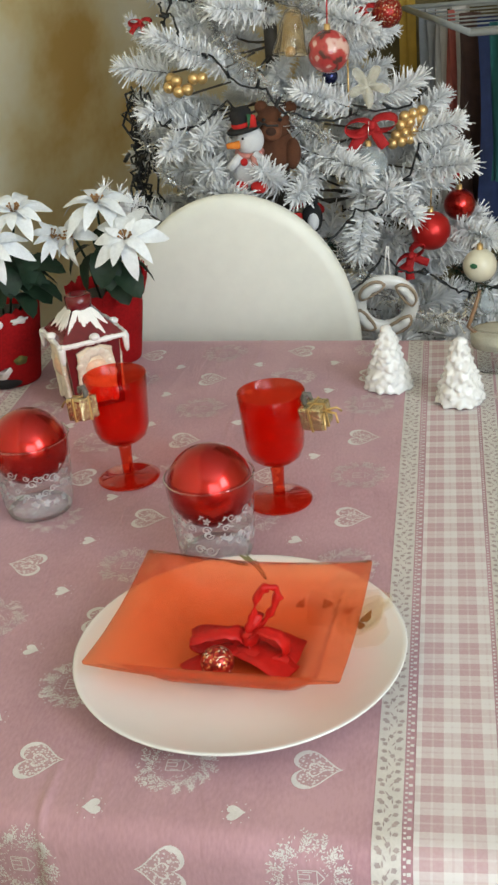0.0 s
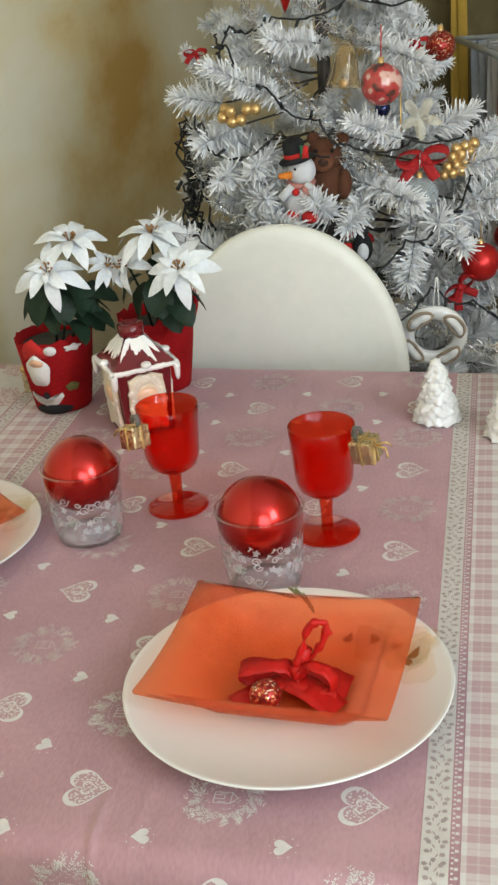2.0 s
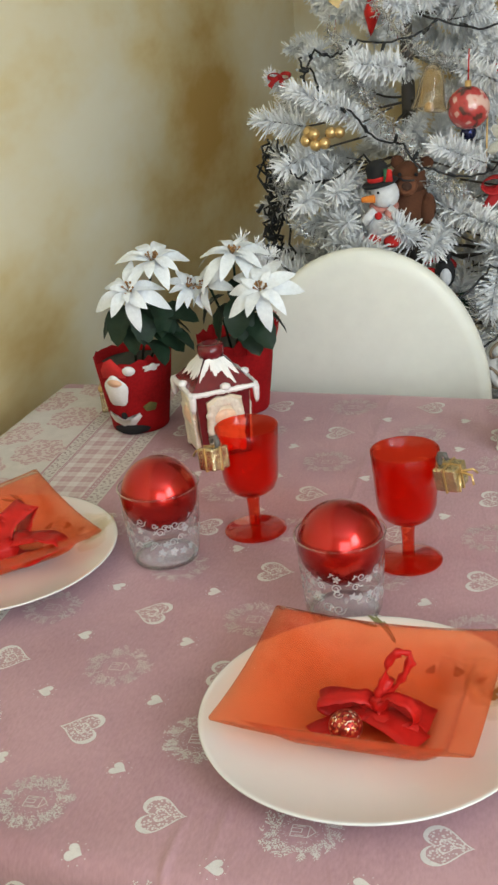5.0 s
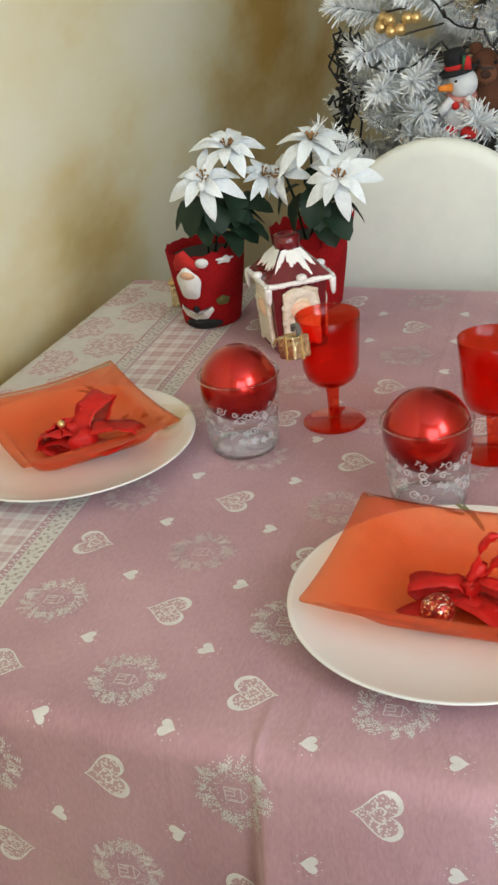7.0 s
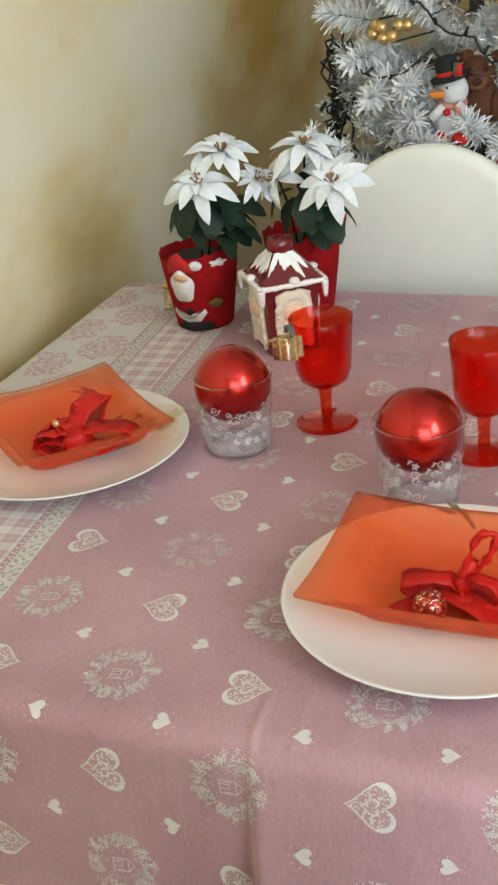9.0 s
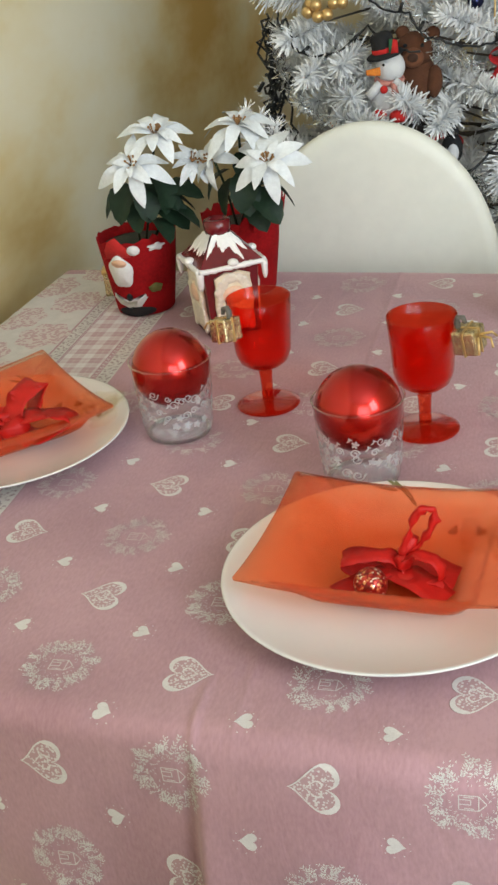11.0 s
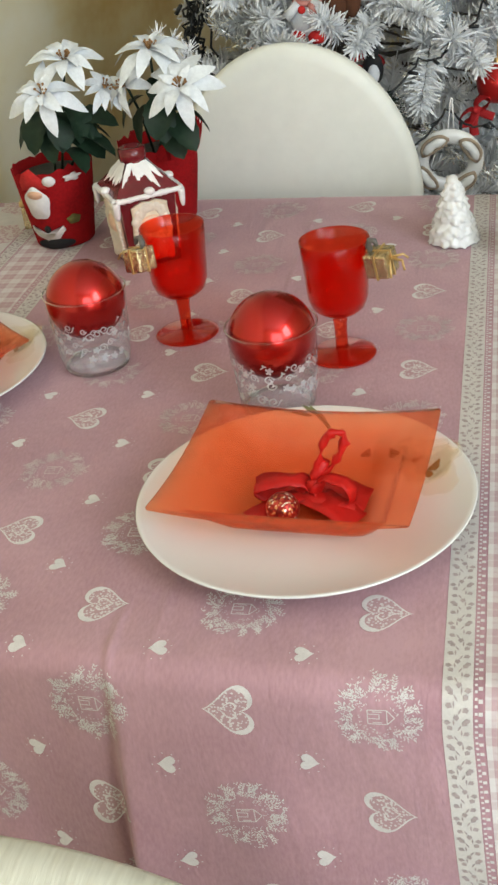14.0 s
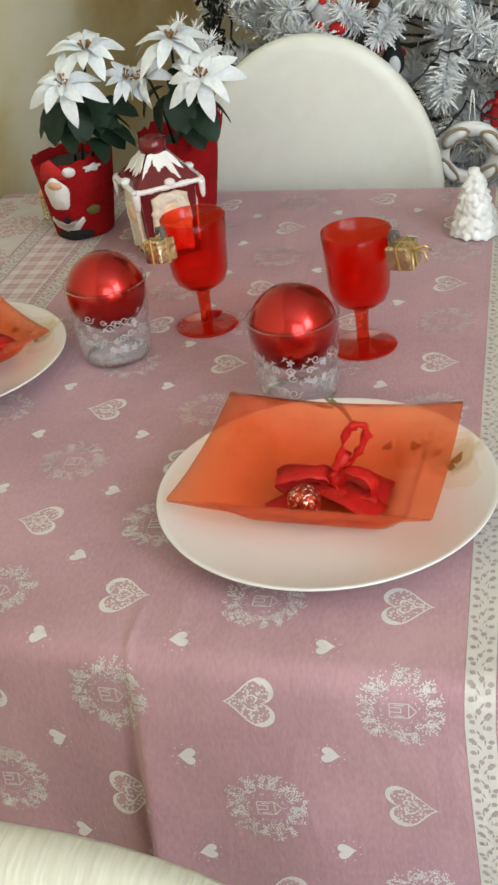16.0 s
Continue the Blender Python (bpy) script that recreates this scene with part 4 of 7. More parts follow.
brng = np.random.default_rng(11)
BRANCHES = []
for k in range(8):
    piece, slots = make_branch(brng, 0.30)
    me_ob = part("branch", piece, [MAT_GREYTRUNK, MAT_NEEDLE], tree, slots=slots, smooth=False)
    BRANCHES.append(me_ob.data)
    bpy.data.objects.remove(me_ob)
z, turn = 0.26, 0.0
while z < 1.56:
    radius = max(0.07, 0.47 * (1.63 - z))
    count = 6
    for k in range(count):
        a = turn + 2 * math.pi * (k + brng.uniform(-0.25, 0.25)) / count
        ob = new("branch", BRANCHES[int(brng.integers(8))])
        ob.parent = tree
        reach = radius * brng.uniform(0.74, 1.05)
        if math.cos(a) < -0.15:
            reach = min(reach, 0.25 / -math.cos(a))  # capped to fit the tree's left outline from the camera
        if math.cos(a) > 0.15:
            reach = min(reach, max(0.08, 0.17 + 0.44 * (1.15 - z)) / math.cos(a))
        if math.sin(a) > 0.15:
            reach = min(reach, 0.52 / math.sin(a))
        s = reach / 0.335
        rise = brng.uniform(-16, 4) + (25 if z > 1.4 else 0)
        ob.matrix_basis = Matrix.LocRotScale((0, 0, z + brng.uniform(-0.015, 0.015)), Euler((radians(brng.uniform(-35, 35)), radians(-rise), a), "XYZ"), (s, max(s, 0.75), max(s, 0.75)))
    z += 0.080
    turn += 1.37
# single twigs bent out to the front
for base, tip in (
    ((-0.097, 1.14, 0.896), (-0.005, 1.07, 0.89)),
    ((0.044, 1.14, 0.889), (0.021, 1.09, 0.928)),
    ((-0.098, 1.2, 0.909), (-0.051, 1.1, 0.929)),
    ((-0.037, 1.2, 1.062), (-0.127, 1.13, 1.124)),
    ((-0.136, 1.24, 1.054), (-0.207, 1.22, 1.072)),
    ((-0.108, 1.22, 1.021), (-0.159, 1.16, 1.004)),
    ((-0.096, 1.2, 0.976), (-0.119, 1.1, 0.96)),
    ((-0.054, 1.2, 0.982), (-0.07, 1.11, 0.971)),
    ((0.017, 1.14, 0.877), (-0.052, 1.12, 0.906)),
    ((0.15, 1.2, 0.99), (0.081, 1.14, 1.03)),
    ((0.172, 1.25, 0.98), (0.254, 1.25, 1.019)),
    ((0.233, 1.22, 0.939), (0.315, 1.2, 0.96)),
    ((0.249, 1.22, 0.885), (0.327, 1.18, 0.899)),
    ((0.077, 1.19, 0.932), (0.178, 1.1, 0.912)),
    ((0.172, 1.16, 0.86), (0.159, 1.09, 0.787)),
    ((0.206, 1.18, 0.862), (0.246, 1.12, 0.836)),
    ((0.3, 1.22, 0.792), (0.362, 1.15, 0.786)),
    ((0.103, 1.24, 1.129), (0.186, 1.18, 1.105)),
    ((0.025, 1.24, 1.135), (-0.042, 1.18, 1.15)),
    ((0.094, 1.18, 0.903), (0.07, 1.1, 0.88)),
):
    base, tip = Vector(base) - TREE, Vector(tip) - TREE
    wire = tube([base.lerp(Vector((0, 0, base.z)), 0.6), base, tip], [0.002, 0.0018, 0.001], 5)
    brush = needle_twig(brng, base, tip, int(80 + 3600 * (tip - base).length), 0.028, 0.0017, 0.8)
    part("branch", join(wire, brush), [MAT_GREYTRUNK, MAT_NEEDLE], tree, slots=[0] * len(wire[1]) + [1] * len(brush[1]), smooth=False)

# ---- bows in the bowls ----


def bow_loop(knot, tip, puff, width, up=(0, 0, 1), n=18, side=None):
    """One loop of ribbon from the knot out to the tip and back."""
    k, t = Vector(knot), Vector(tip)
    d = t - k
    up = Vector(up)
    up = (up - d.normalized() * up.dot(d.normalized())).normalized()
    across = Vector(side) if side else d.cross(up).normalized()
    pts, sides, wid = [], [], []
    for i in range(n + 1):
        a = 2 * math.pi * i / n
        pts.append(k + d * (1 - math.cos(a)) / 2 + up * puff * math.sin(a))
        sides.append(Matrix.Rotation(0.35 * math.sin(a + 25 * t.x), 3, d.normalized()) @ across)
        wid.append(width * (0.30 + 0.70 * math.sin(a / 2)) * (1 + 0.10 * math.sin(3.1 * a + 40 * k.x)))
    return ribbon(pts, sides, wid, 0.0008)


def tail(start, end, width, sag, n=10, twist=0.0):
    s, e = Vector(start), Vector(end)
    d = e - s
    across = d.cross(Vector((0, 0, 1))).normalized()
    pts = [s.lerp(e, i / n) + Vector((0, 0, sag * math.sin(math.pi * i / n))) for i in range(n + 1)]
    sides = [Matrix.Rotation(twist * i / n, 3, d.normalized()) @ across for i in range(n + 1)]
    return ribbon(pts, sides, width, 0.0008)


def crumple(piece, amount, scale, seed):
    """Fine creases pressed into a ribbon."""
    out = []
    for p in piece[0]:
        v = Vector(p)
        out.append(tuple(v + noise.noise_vector(v * scale + Vector((seed, 2 * seed, 0.5))) * amount))
    return out, piece[1]


def glitter(name):
    """Coarse glitter: grains of red, gold and pale foil that face all ways."""
    m, nt, p = nodes_of(name)
    n = nt.nodes
    co, vo, sp, rm, bn = (n.new(k) for k in ("ShaderNodeTexCoord", "ShaderNodeTexVoronoi", "ShaderNodeSeparateXYZ", "ShaderNodeValToRGB", "ShaderNodeBump"))
    vo.inputs["Scale"].default_value = 620
    link(nt, co.outputs["Object"], vo.inputs["Vector"])
    link(nt, vo.outputs["Color"], sp.inputs[0])
    link(nt, sp.outputs["X"], rm.inputs["Fac"])
    rm.color_ramp.interpolation = "CONSTANT"
    e = rm.color_ramp.elements
    e[0].color = (0.30, 0.012, 0.010, 1)
    e[1].position, e[1].color = 0.94, (0.85, 0.72, 0.55, 1)
    for pos, col in ((0.35, (0.50, 0.05, 0.03, 1)), (0.60, (0.16, 0.010, 0.008, 1)), (0.86, (0.60, 0.26, 0.10, 1))):
        e.new(pos).color = col
    link(nt, rm.outputs["Color"], p.inputs["Base Color"])
    p.inputs["Roughness"].default_value, p.inputs["Metallic"].default_value = 0.28, 0.55
    bn.inputs["Strength"].default_value, bn.inputs["Distance"].default_value = 1.0, 0.002
    link(nt, sp.outputs["Y"], bn.inputs["Height"])
    link(nt, bn.outputs["Normal"], p.inputs["Normal"])
    return m


MAT_GLITTER = glitter("red_gold_glitter")
BZ = TZ + 0.0132
b1 = empty("ribbon_bow", pose(0.133, 0.117, BZ), "red satin bow with a glittered ball in an orange bowl", "bow", "ribbon bows")
part("loop", crumple(bow_loop((0.004, 0, 0.012), (-0.040, -0.004, 0.014), 0.0080, 0.020, up=(0, -0.3, 1), n=28), 0.0036, 100, 1), MAT_RIBBON, b1)
part("loop", crumple(bow_loop((0.006, -0.006, 0.013), (0.037, -0.016, 0.017), 0.0130, 0.0125, up=(0.1, -0.1, 1), n=32), 0.0022, 110, 2), MAT_RIBBON, b1)
part("tail", crumple(tail((-0.004, 0.004, 0.006), (0.046, -0.006, 0.0030), 0.034, 0.004, 18), 0.0020, 80, 3), MAT_RIBBON, b1)
part("tail", crumple(tail((0.004, -0.006, 0.008), (0.040, -0.032, 0.0020), 0.026, 0.003, 16), 0.0020, 80, 4), MAT_RIBBON, b1)
part("tail", crumple(tail((0, 0, 0.006), (-0.042, -0.030, 0.0020), 0.020, 0.003, 14), 0.0016, 80, 5), MAT_RIBBON, b1)
part("knot", crumple(ball(0.0072, (0.006, -0.002, 0.015), 18, 12), 0.0030, 160, 6), MAT_RIBBON, b1)
knot, tip = Vector((0.008, 0.0, 0.018)), Vector((0.028, -0.003, 0.063))
reach, across = tip - knot, Vector((0.92, 0.10, -0.38))
turns = [2 * math.pi * i / 36 for i in range(37)]
strand = [knot + reach * (1 - math.cos(a)) / 2 + across * 0.0098 * math.sin(a) * (0.35 + 0.65 * (1 - math.cos(a)) / 2) for a in turns]
part("hanging_loop", crumple(tube(strand, [0.0030 + 0.0009 * math.sin(3.7 * a) + 0.0008 * math.sin(9 * a) for a in turns], 10), 0.0026, 170, 7), MAT_RIBBON, b1, "crumpled red hanging loop")
part("loop_neck", crumple(tube([(0.006, 0, 0.014), (0.009, 0, 0.024), (0.015, -0.001, 0.036)], [0.0052, 0.0046, 0.0034], 10), 0.0018, 190, 8), MAT_RIBBON, b1)
part("glitter_ball", ball(0.0128, (-0.014, -0.034, 0.0150), 28, 16), MAT_GLITTER, b1, "small red and gold glittered ball")
b2 = empty("ribbon_bow", pose(-0.282, 0.325, BZ), "red satin bow with a tiny gold bead", "bow", "ribbon bows")
part("loop", crumple(bow_loop((0, 0, 0.012), (0.022, 0.036, 0.048), 0.010, 0.034, n=30), 0.0050, 95, 7), MAT_RIBBON, b2)
part("loop", crumple(bow_loop((0, 0, 0.012), (0.062, 0.012, 0.018), 0.012, 0.042, n=30), 0.0045, 85, 8), MAT_RIBBON, b2)
part("loop", crumple(bow_loop((0, 0, 0.012), (-0.036, -0.012, 0.014), 0.011, 0.036, n=30), 0.0065, 110, 9), MAT_RIBBON, b2)
part("loop", crumple(bow_loop((0, 0, 0.012), (-0.010, 0.018, 0.026), 0.009, 0.026, n=30), 0.0065, 110, 10), MAT_RIBBON, b2)
part("tail", crumple(tail((0, 0, 0.010), (-0.044, -0.004, 0.004), 0.028, 0.008, 14), 0.0040, 80, 11), MAT_RIBBON, b2)
part("tail", crumple(tail((0, 0, 0.008), (0.030, -0.010, 0.004), 0.026, 0.006, 14), 0.0035, 80, 12), MAT_RIBBON, b2)
part("knot", crumple(ball(0.0085, (0, 0, 0.015), 18, 12), 0.003, 140, 13), MAT_RIBBON, b2)
part("loop", crumple(bow_loop((0, 0, 0.012), (-0.026, 0.006, 0.020), 0.010, 0.030, n=30), 0.0065, 120, 14), MAT_RIBBON, b2)
part("loop", crumple(bow_loop((0, 0, 0.012), (0.012, -0.014, 0.016), 0.010, 0.028, n=30), 0.0055, 120, 15), MAT_RIBBON, b2)
part("bead", ball(0.0042, (-0.014, -0.004, 0.031), 14, 8), MAT_GOLDMATT, b2, "tiny gold bead")

# ---- gold gift charms ----
MAT_HOOK = paint("dark_grey_plastic", (0.10, 0.09, 0.08), 0.35, vary=0.1)


def gift_charm(m, label):
    ob = empty("gift_charm", m, label, "charm", "gold gift charms")
    part("parcel", box(0.021, 0.021, 0.021, (0, 0, 0), 0.0018), MAT_GOLD, ob, "small parcel in crinkled gold foil", smooth=False)
    part("string", join(box(0.0222, 0.0016, 0.0222), box(0.0016, 0.0222, 0.0222)), MAT_GOLDMATT, ob, smooth=False)
    for k, (a, b) in enumerate(((0.012, 0.006), (0.014, -0.007), (0.004, -0.013))):
        part("foil_bow", tube([(0.008, 0, 0.004), (0.008 + a, b * 0.5, 0.006 - 0.002 * k), (0.010 + a, b, 0.001 - 0.004 * k)], 0.0011, 6), MAT_GOLDMATT, ob)
    part("hook", tube([(-0.007, 0, 0.008), (-0.008, 0, 0.015), (-0.006, 0, 0.0195), (-0.002, 0.001, 0.019), (-0.001, 0.001, 0.014)], [0.0024, 0.0028, 0.0026, 0.0024, 0.0018], 8), MAT_HOOK, ob, "small dark plastic hook")
    return ob


gift_charm(pose(0.126 + 0.0445, 0.388 - 0.020, TZ + 0.1035, 8, -6, -22) @ Matrix.Scale(1.12, 4), "small gold foil gift charm hooked on the goblet's rim")
gift_charm(pose(-0.043 - 0.0255, 0.440 - 0.038, TZ + 0.1005, 6, 10, 150) @ Matrix.Scale(1.1, 4), "small gold foil gift charm hooked on the goblet's rim")

# ---- etched flowers on the tumblers ----
# white film: frosting, and refracted light in the lower glass put in as colour
MAT_MILKY = paint("milky_frosting_and_refraction", (0.88, 0.89, 0.91), 0.5, vary=0.1, scale=120)
MAT_MILKY.node_tree.nodes["Principled BSDF"].inputs["Alpha"].default_value = 0.13
MAT_ETCH = paint("white_etching", (0.74, 0.74, 0.75), 0.6, vary=0.06, scale=300)

MAT_ETCH.node_tree.nodes["Principled BSDF"].inputs["Alpha"].default_value = 0.33
MAT_ETCHFAINT = paint("thin_white_etching", (0.80, 0.80, 0.81), 0.6, vary=0.06, scale=300)
MAT_ETCHFAINT.node_tree.nodes["Principled BSDF"].inputs["Alpha"].default_value = 0.22


def tumbler_radius(z):
    return 0.0348 + (0.0410 - 0.0348) * (z - 0.006) / (0.0812 - 0.006) + 0.00025


def etching(rng, z0, z1, count, size):
    verts, faces = [], []

    def petal(a0, zc, ang, ln, wd):
        o = len(verts)
        ca, sa = math.cos(ang), math.sin(ang)
        for lx, ly in ((0, 0), (ln * 0.3, wd * 0.42), (ln * 0.7, wd * 0.5), (ln, 0), (ln * 0.7, -wd * 0.5), (ln * 0.3, -wd * 0.42)):
            s, z = ca * lx - sa * ly, zc + sa * lx + ca * ly
            r = tumbler_radius(z)
            a = a0 + s / r
            verts.append((r * math.cos(a), r * math.sin(a), z))
        faces.append(tuple(range(o, o + 6)))

    def scroll(a0, zc, r0, turns, way, wd=0.00060):
        """A thin curl drawn round (a0, zc)."""
        o, n = len(verts), 14
        for i in range(n + 1):
            ang = way * turns * 2 * math.pi * i / n
            rr = r0 * (1 - 0.75 * i / n)
            for e in (-wd, wd):
                s, z = (rr + e) * math.cos(ang), zc + (rr + e) * math.sin(ang)
                r = tumbler_radius(z)
                verts.append((r * math.cos(a0 + s / r), r * math.sin(a0 + s / r), z))
        for i in range(n):
            faces.append((o + 2 * i, o + 2 * i + 1, o + 2 * i + 3, o + 2 * i + 2))

    for k in range(count):
        a0, zc = 2 * math.pi * (k + rng.uniform(-0.3, 0.3)) / count, rng.uniform(z0, z1)
        kind = rng.random()
        if kind < 0.35:
            for j in range(5):
                petal(a0, zc, 2 * math.pi * j / 5 + rng.uniform(-0.2, 0.2), size * 0.9, size * 0.50)
        elif kind < 0.55:
            for j in range(3):
                petal(a0 + 0.08 * j, zc + 0.0012 * j, 0.6 + 1.1 * j, size * 0.9, size * 0.32)
        else:
            scroll(a0, zc, size * rng.uniform(0.7, 1.1), 1.3, 1 if rng.random() < 0.5 else -1)
            petal(a0 + size * 0.8 / 0.037, zc, rng.uniform(0, 6.28), size * 0.8, size * 0.30)
    return verts, faces


erng = np.random.default_rng(3)
for ob in [o for o in scene.objects if o.name.split(".")[0] == "tumbler"]:
    part("etched_pattern", join(etching(erng, 0.050, 0.058, 22, 0.0046), etching(erng, 0.041, 0.050, 24, 0.0048), etching(erng, 0.030, 0.041, 26, 0.0048), etching(erng, 0.020, 0.031, 18, 0.0052)), MAT_ETCH, ob, "white etched flower pattern")
    part("faint_pattern", join(etching(erng, 0.010, 0.022, 26, 0.0056), etching(erng, 0.016, 0.030, 22, 0.0060)), MAT_ETCHFAINT, ob, "faint etched flowers on the lower glass")
    part("frosted_band", lathe([(tumbler_radius(z) - 0.0011, z) for z in (0.006, 0.012, 0.022, 0.030, 0.036)], 64), MAT_MILKY, ob, "faintly frosted lower glass, paled for refracted light")

# ---- flower pots ----
MAT_PETAL = paint("white_silk_petal", (0.66, 0.69, 0.71), 0.65, vary=0.12, scale=90, bump=0.3, bump_scale=500)
MAT_LEAF = paint("dark_green_silk_leaf", (0.011, 0.027, 0.014), 0.55, spec=0.3, vary=0.35, scale=60, bump=0.2, bump_scale=300)
MAT_STAMEN = paint("bronze_stamen", (0.24, 0.12, 0.04), 0.5, vary=0.3, scale=300)
MAT_PEACH = paint("peach_glaze", (0.72, 0.42, 0.27), 0.4, vary=0.1)
MAT_WHITEFELT = paint("white_felt", (0.74, 0.72, 0.70), 0.9, vary=0.08, scale=150, bump=0.3, bump_scale=1200)
MAT_BLACKFELT = paint("black_felt", (0.012, 0.012, 0.013), 0.9, vary=0.2)
MAT_OLIVE = paint("olive_felt", (0.14, 0.13, 0.035), 0.9, vary=0.2, scale=150)
MAT_BRIGHTFELT = paint("bright_red_felt", (0.50, 0.018, 0.016), 0.9, vary=0.15, scale=120, bump=0.3, bump_scale=1200)
MAT_SOIL = paint("dark_green_foam", (0.020, 0.028, 0.022), 0.8, vary=0.4, scale=200, bump=0.5, bump_scale=400)


def petal(length, width, droop, curl, n=9):
    """A pointed petal along +x with a raised middle rib, drooping to its tip."""
    verts, faces = [], []
    for k in range(n):
        t = k / (n - 1)
        w = width * (math.sin(math.pi * min(1, t * 0.92 + 0.06)) ** 0.85) * (1.0 if t < 0.98 else 0.15)
        x, z = length * t, 0.10 * length * math.sin(math.pi * t) - droop * length * t * t
        for s in (-0.5, -0.25, 0, 0.25, 0.5):
            verts.append((x, s * w, z + curl * w * abs(s) * 0.6 - 0.03 * length * abs(s) * math.sin(9 * t)))
    for k in range(n - 1):
        for s in range(4):
            o = k * 5 + s
            faces.append((o, o + 1, o + 6, o + 5))
    return verts, faces


def leaf_blade(length, width, droop, curl, n=11):
    """A broad oval leaf along +x with a toothed edge and a sunken middle rib."""
    verts, faces = [], []
    for k in range(n):
        t = k / (n - 1)
        w = width * (0.06 + 0.94 * math.sin(math.pi * t ** 0.8) ** 0.6) * (1 + 0.10 * (k % 2)) * (1.0 if k < n - 1 else 0.1)
        x, z = length * t, 0.12 * length * math.sin(math.pi * t) - droop * length * t * t
        for s in (-0.5, -0.25, 0, 0.25, 0.5):
            verts.append((x, s * w, z + curl * w * abs(s) * 0.7 + 0.02 * length * math.sin(14 * t) * abs(s)))
    for k in range(n - 1):
        for s in range(4):
            o = k * 5 + s
            faces.append((o, o + 1, o + 6, o + 5))
    return verts, faces


def flower(rng, size):
    """Petals of a poinsettia round +z."""
    out = []
    for ring, (count, ln, wd, tilt) in enumerate(((5, 0.98, 0.39, -6), (5, 0.78, 0.34, 10), (3, 0.44, 0.20, 36))):
        for k in range(count):
            a = 360 * (k + rng.uniform(-0.15, 0.15)) / count + 28 * ring
            p = petal(size * ln * rng.uniform(0.9, 1.12), size * wd * rng.uniform(0.9, 1.1), rng.uniform(0.18, 0.55), rng.uniform(-0.3, 0.6))
            out.append(moved(p, pose(0, 0, 0.0012 * ring, 0, 0, a) @ pose(0.002, 0, 0, rng.uniform(-14, 14), -tilt + rng.uniform(-9, 9), 0)))
    return out


def pot_radius(z):
    return 0.0375 + (0.0520 - 0.0375) * z / 0.10


def pot_patch(outline, angle, lift=0.0012, thick=0.0015):
    """A felt patch bent round the pot; outline in metres along the girth and up."""
    n = len(outline)
    verts = []
    cs, cz = sum(p[0] for p in outline) / n, sum(p[1] for p in outline) / n
    for rise in (0, thick):
        for s, z in outline + [(cs, cz)]:
            r = pot_radius(z) + lift + rise
            a = angle + s / r
            verts.append((r * math.cos(a), r * math.sin(a), z))
    faces = [(n + 1 + k, n + 1 + (k + 1) % n, 2 * n + 1) for k in range(n)]
    faces += [(k, (k + 1) % n, n + 1 + (k + 1) % n, n + 1 + k) for k in range(n)]
    return verts, faces


def blob(cs, cz, rs, rz, n=18, wob=0.0, phase=0.0):
    return [(cs + rs * (1 + wob * math.sin(5 * a + phase)) * math.cos(a), cz + rz * (1 + wob * math.sin(5 * a + phase)) * math.sin(a)) for a in (2 * math.pi * k / n for k in range(n))]


def rim_spike(i, a, amp=1.0):
    """Uneven points cut into the felt rim, longer on one side."""
    return amp * (0.007 * abs((i % 4) / 2 - 1) + 0.002 * ((i * 7) % 5) + 0.026 * max(0.0, math.cos(a + 0.25)) ** 2 * (0.55 if i % 2 else 1.25))


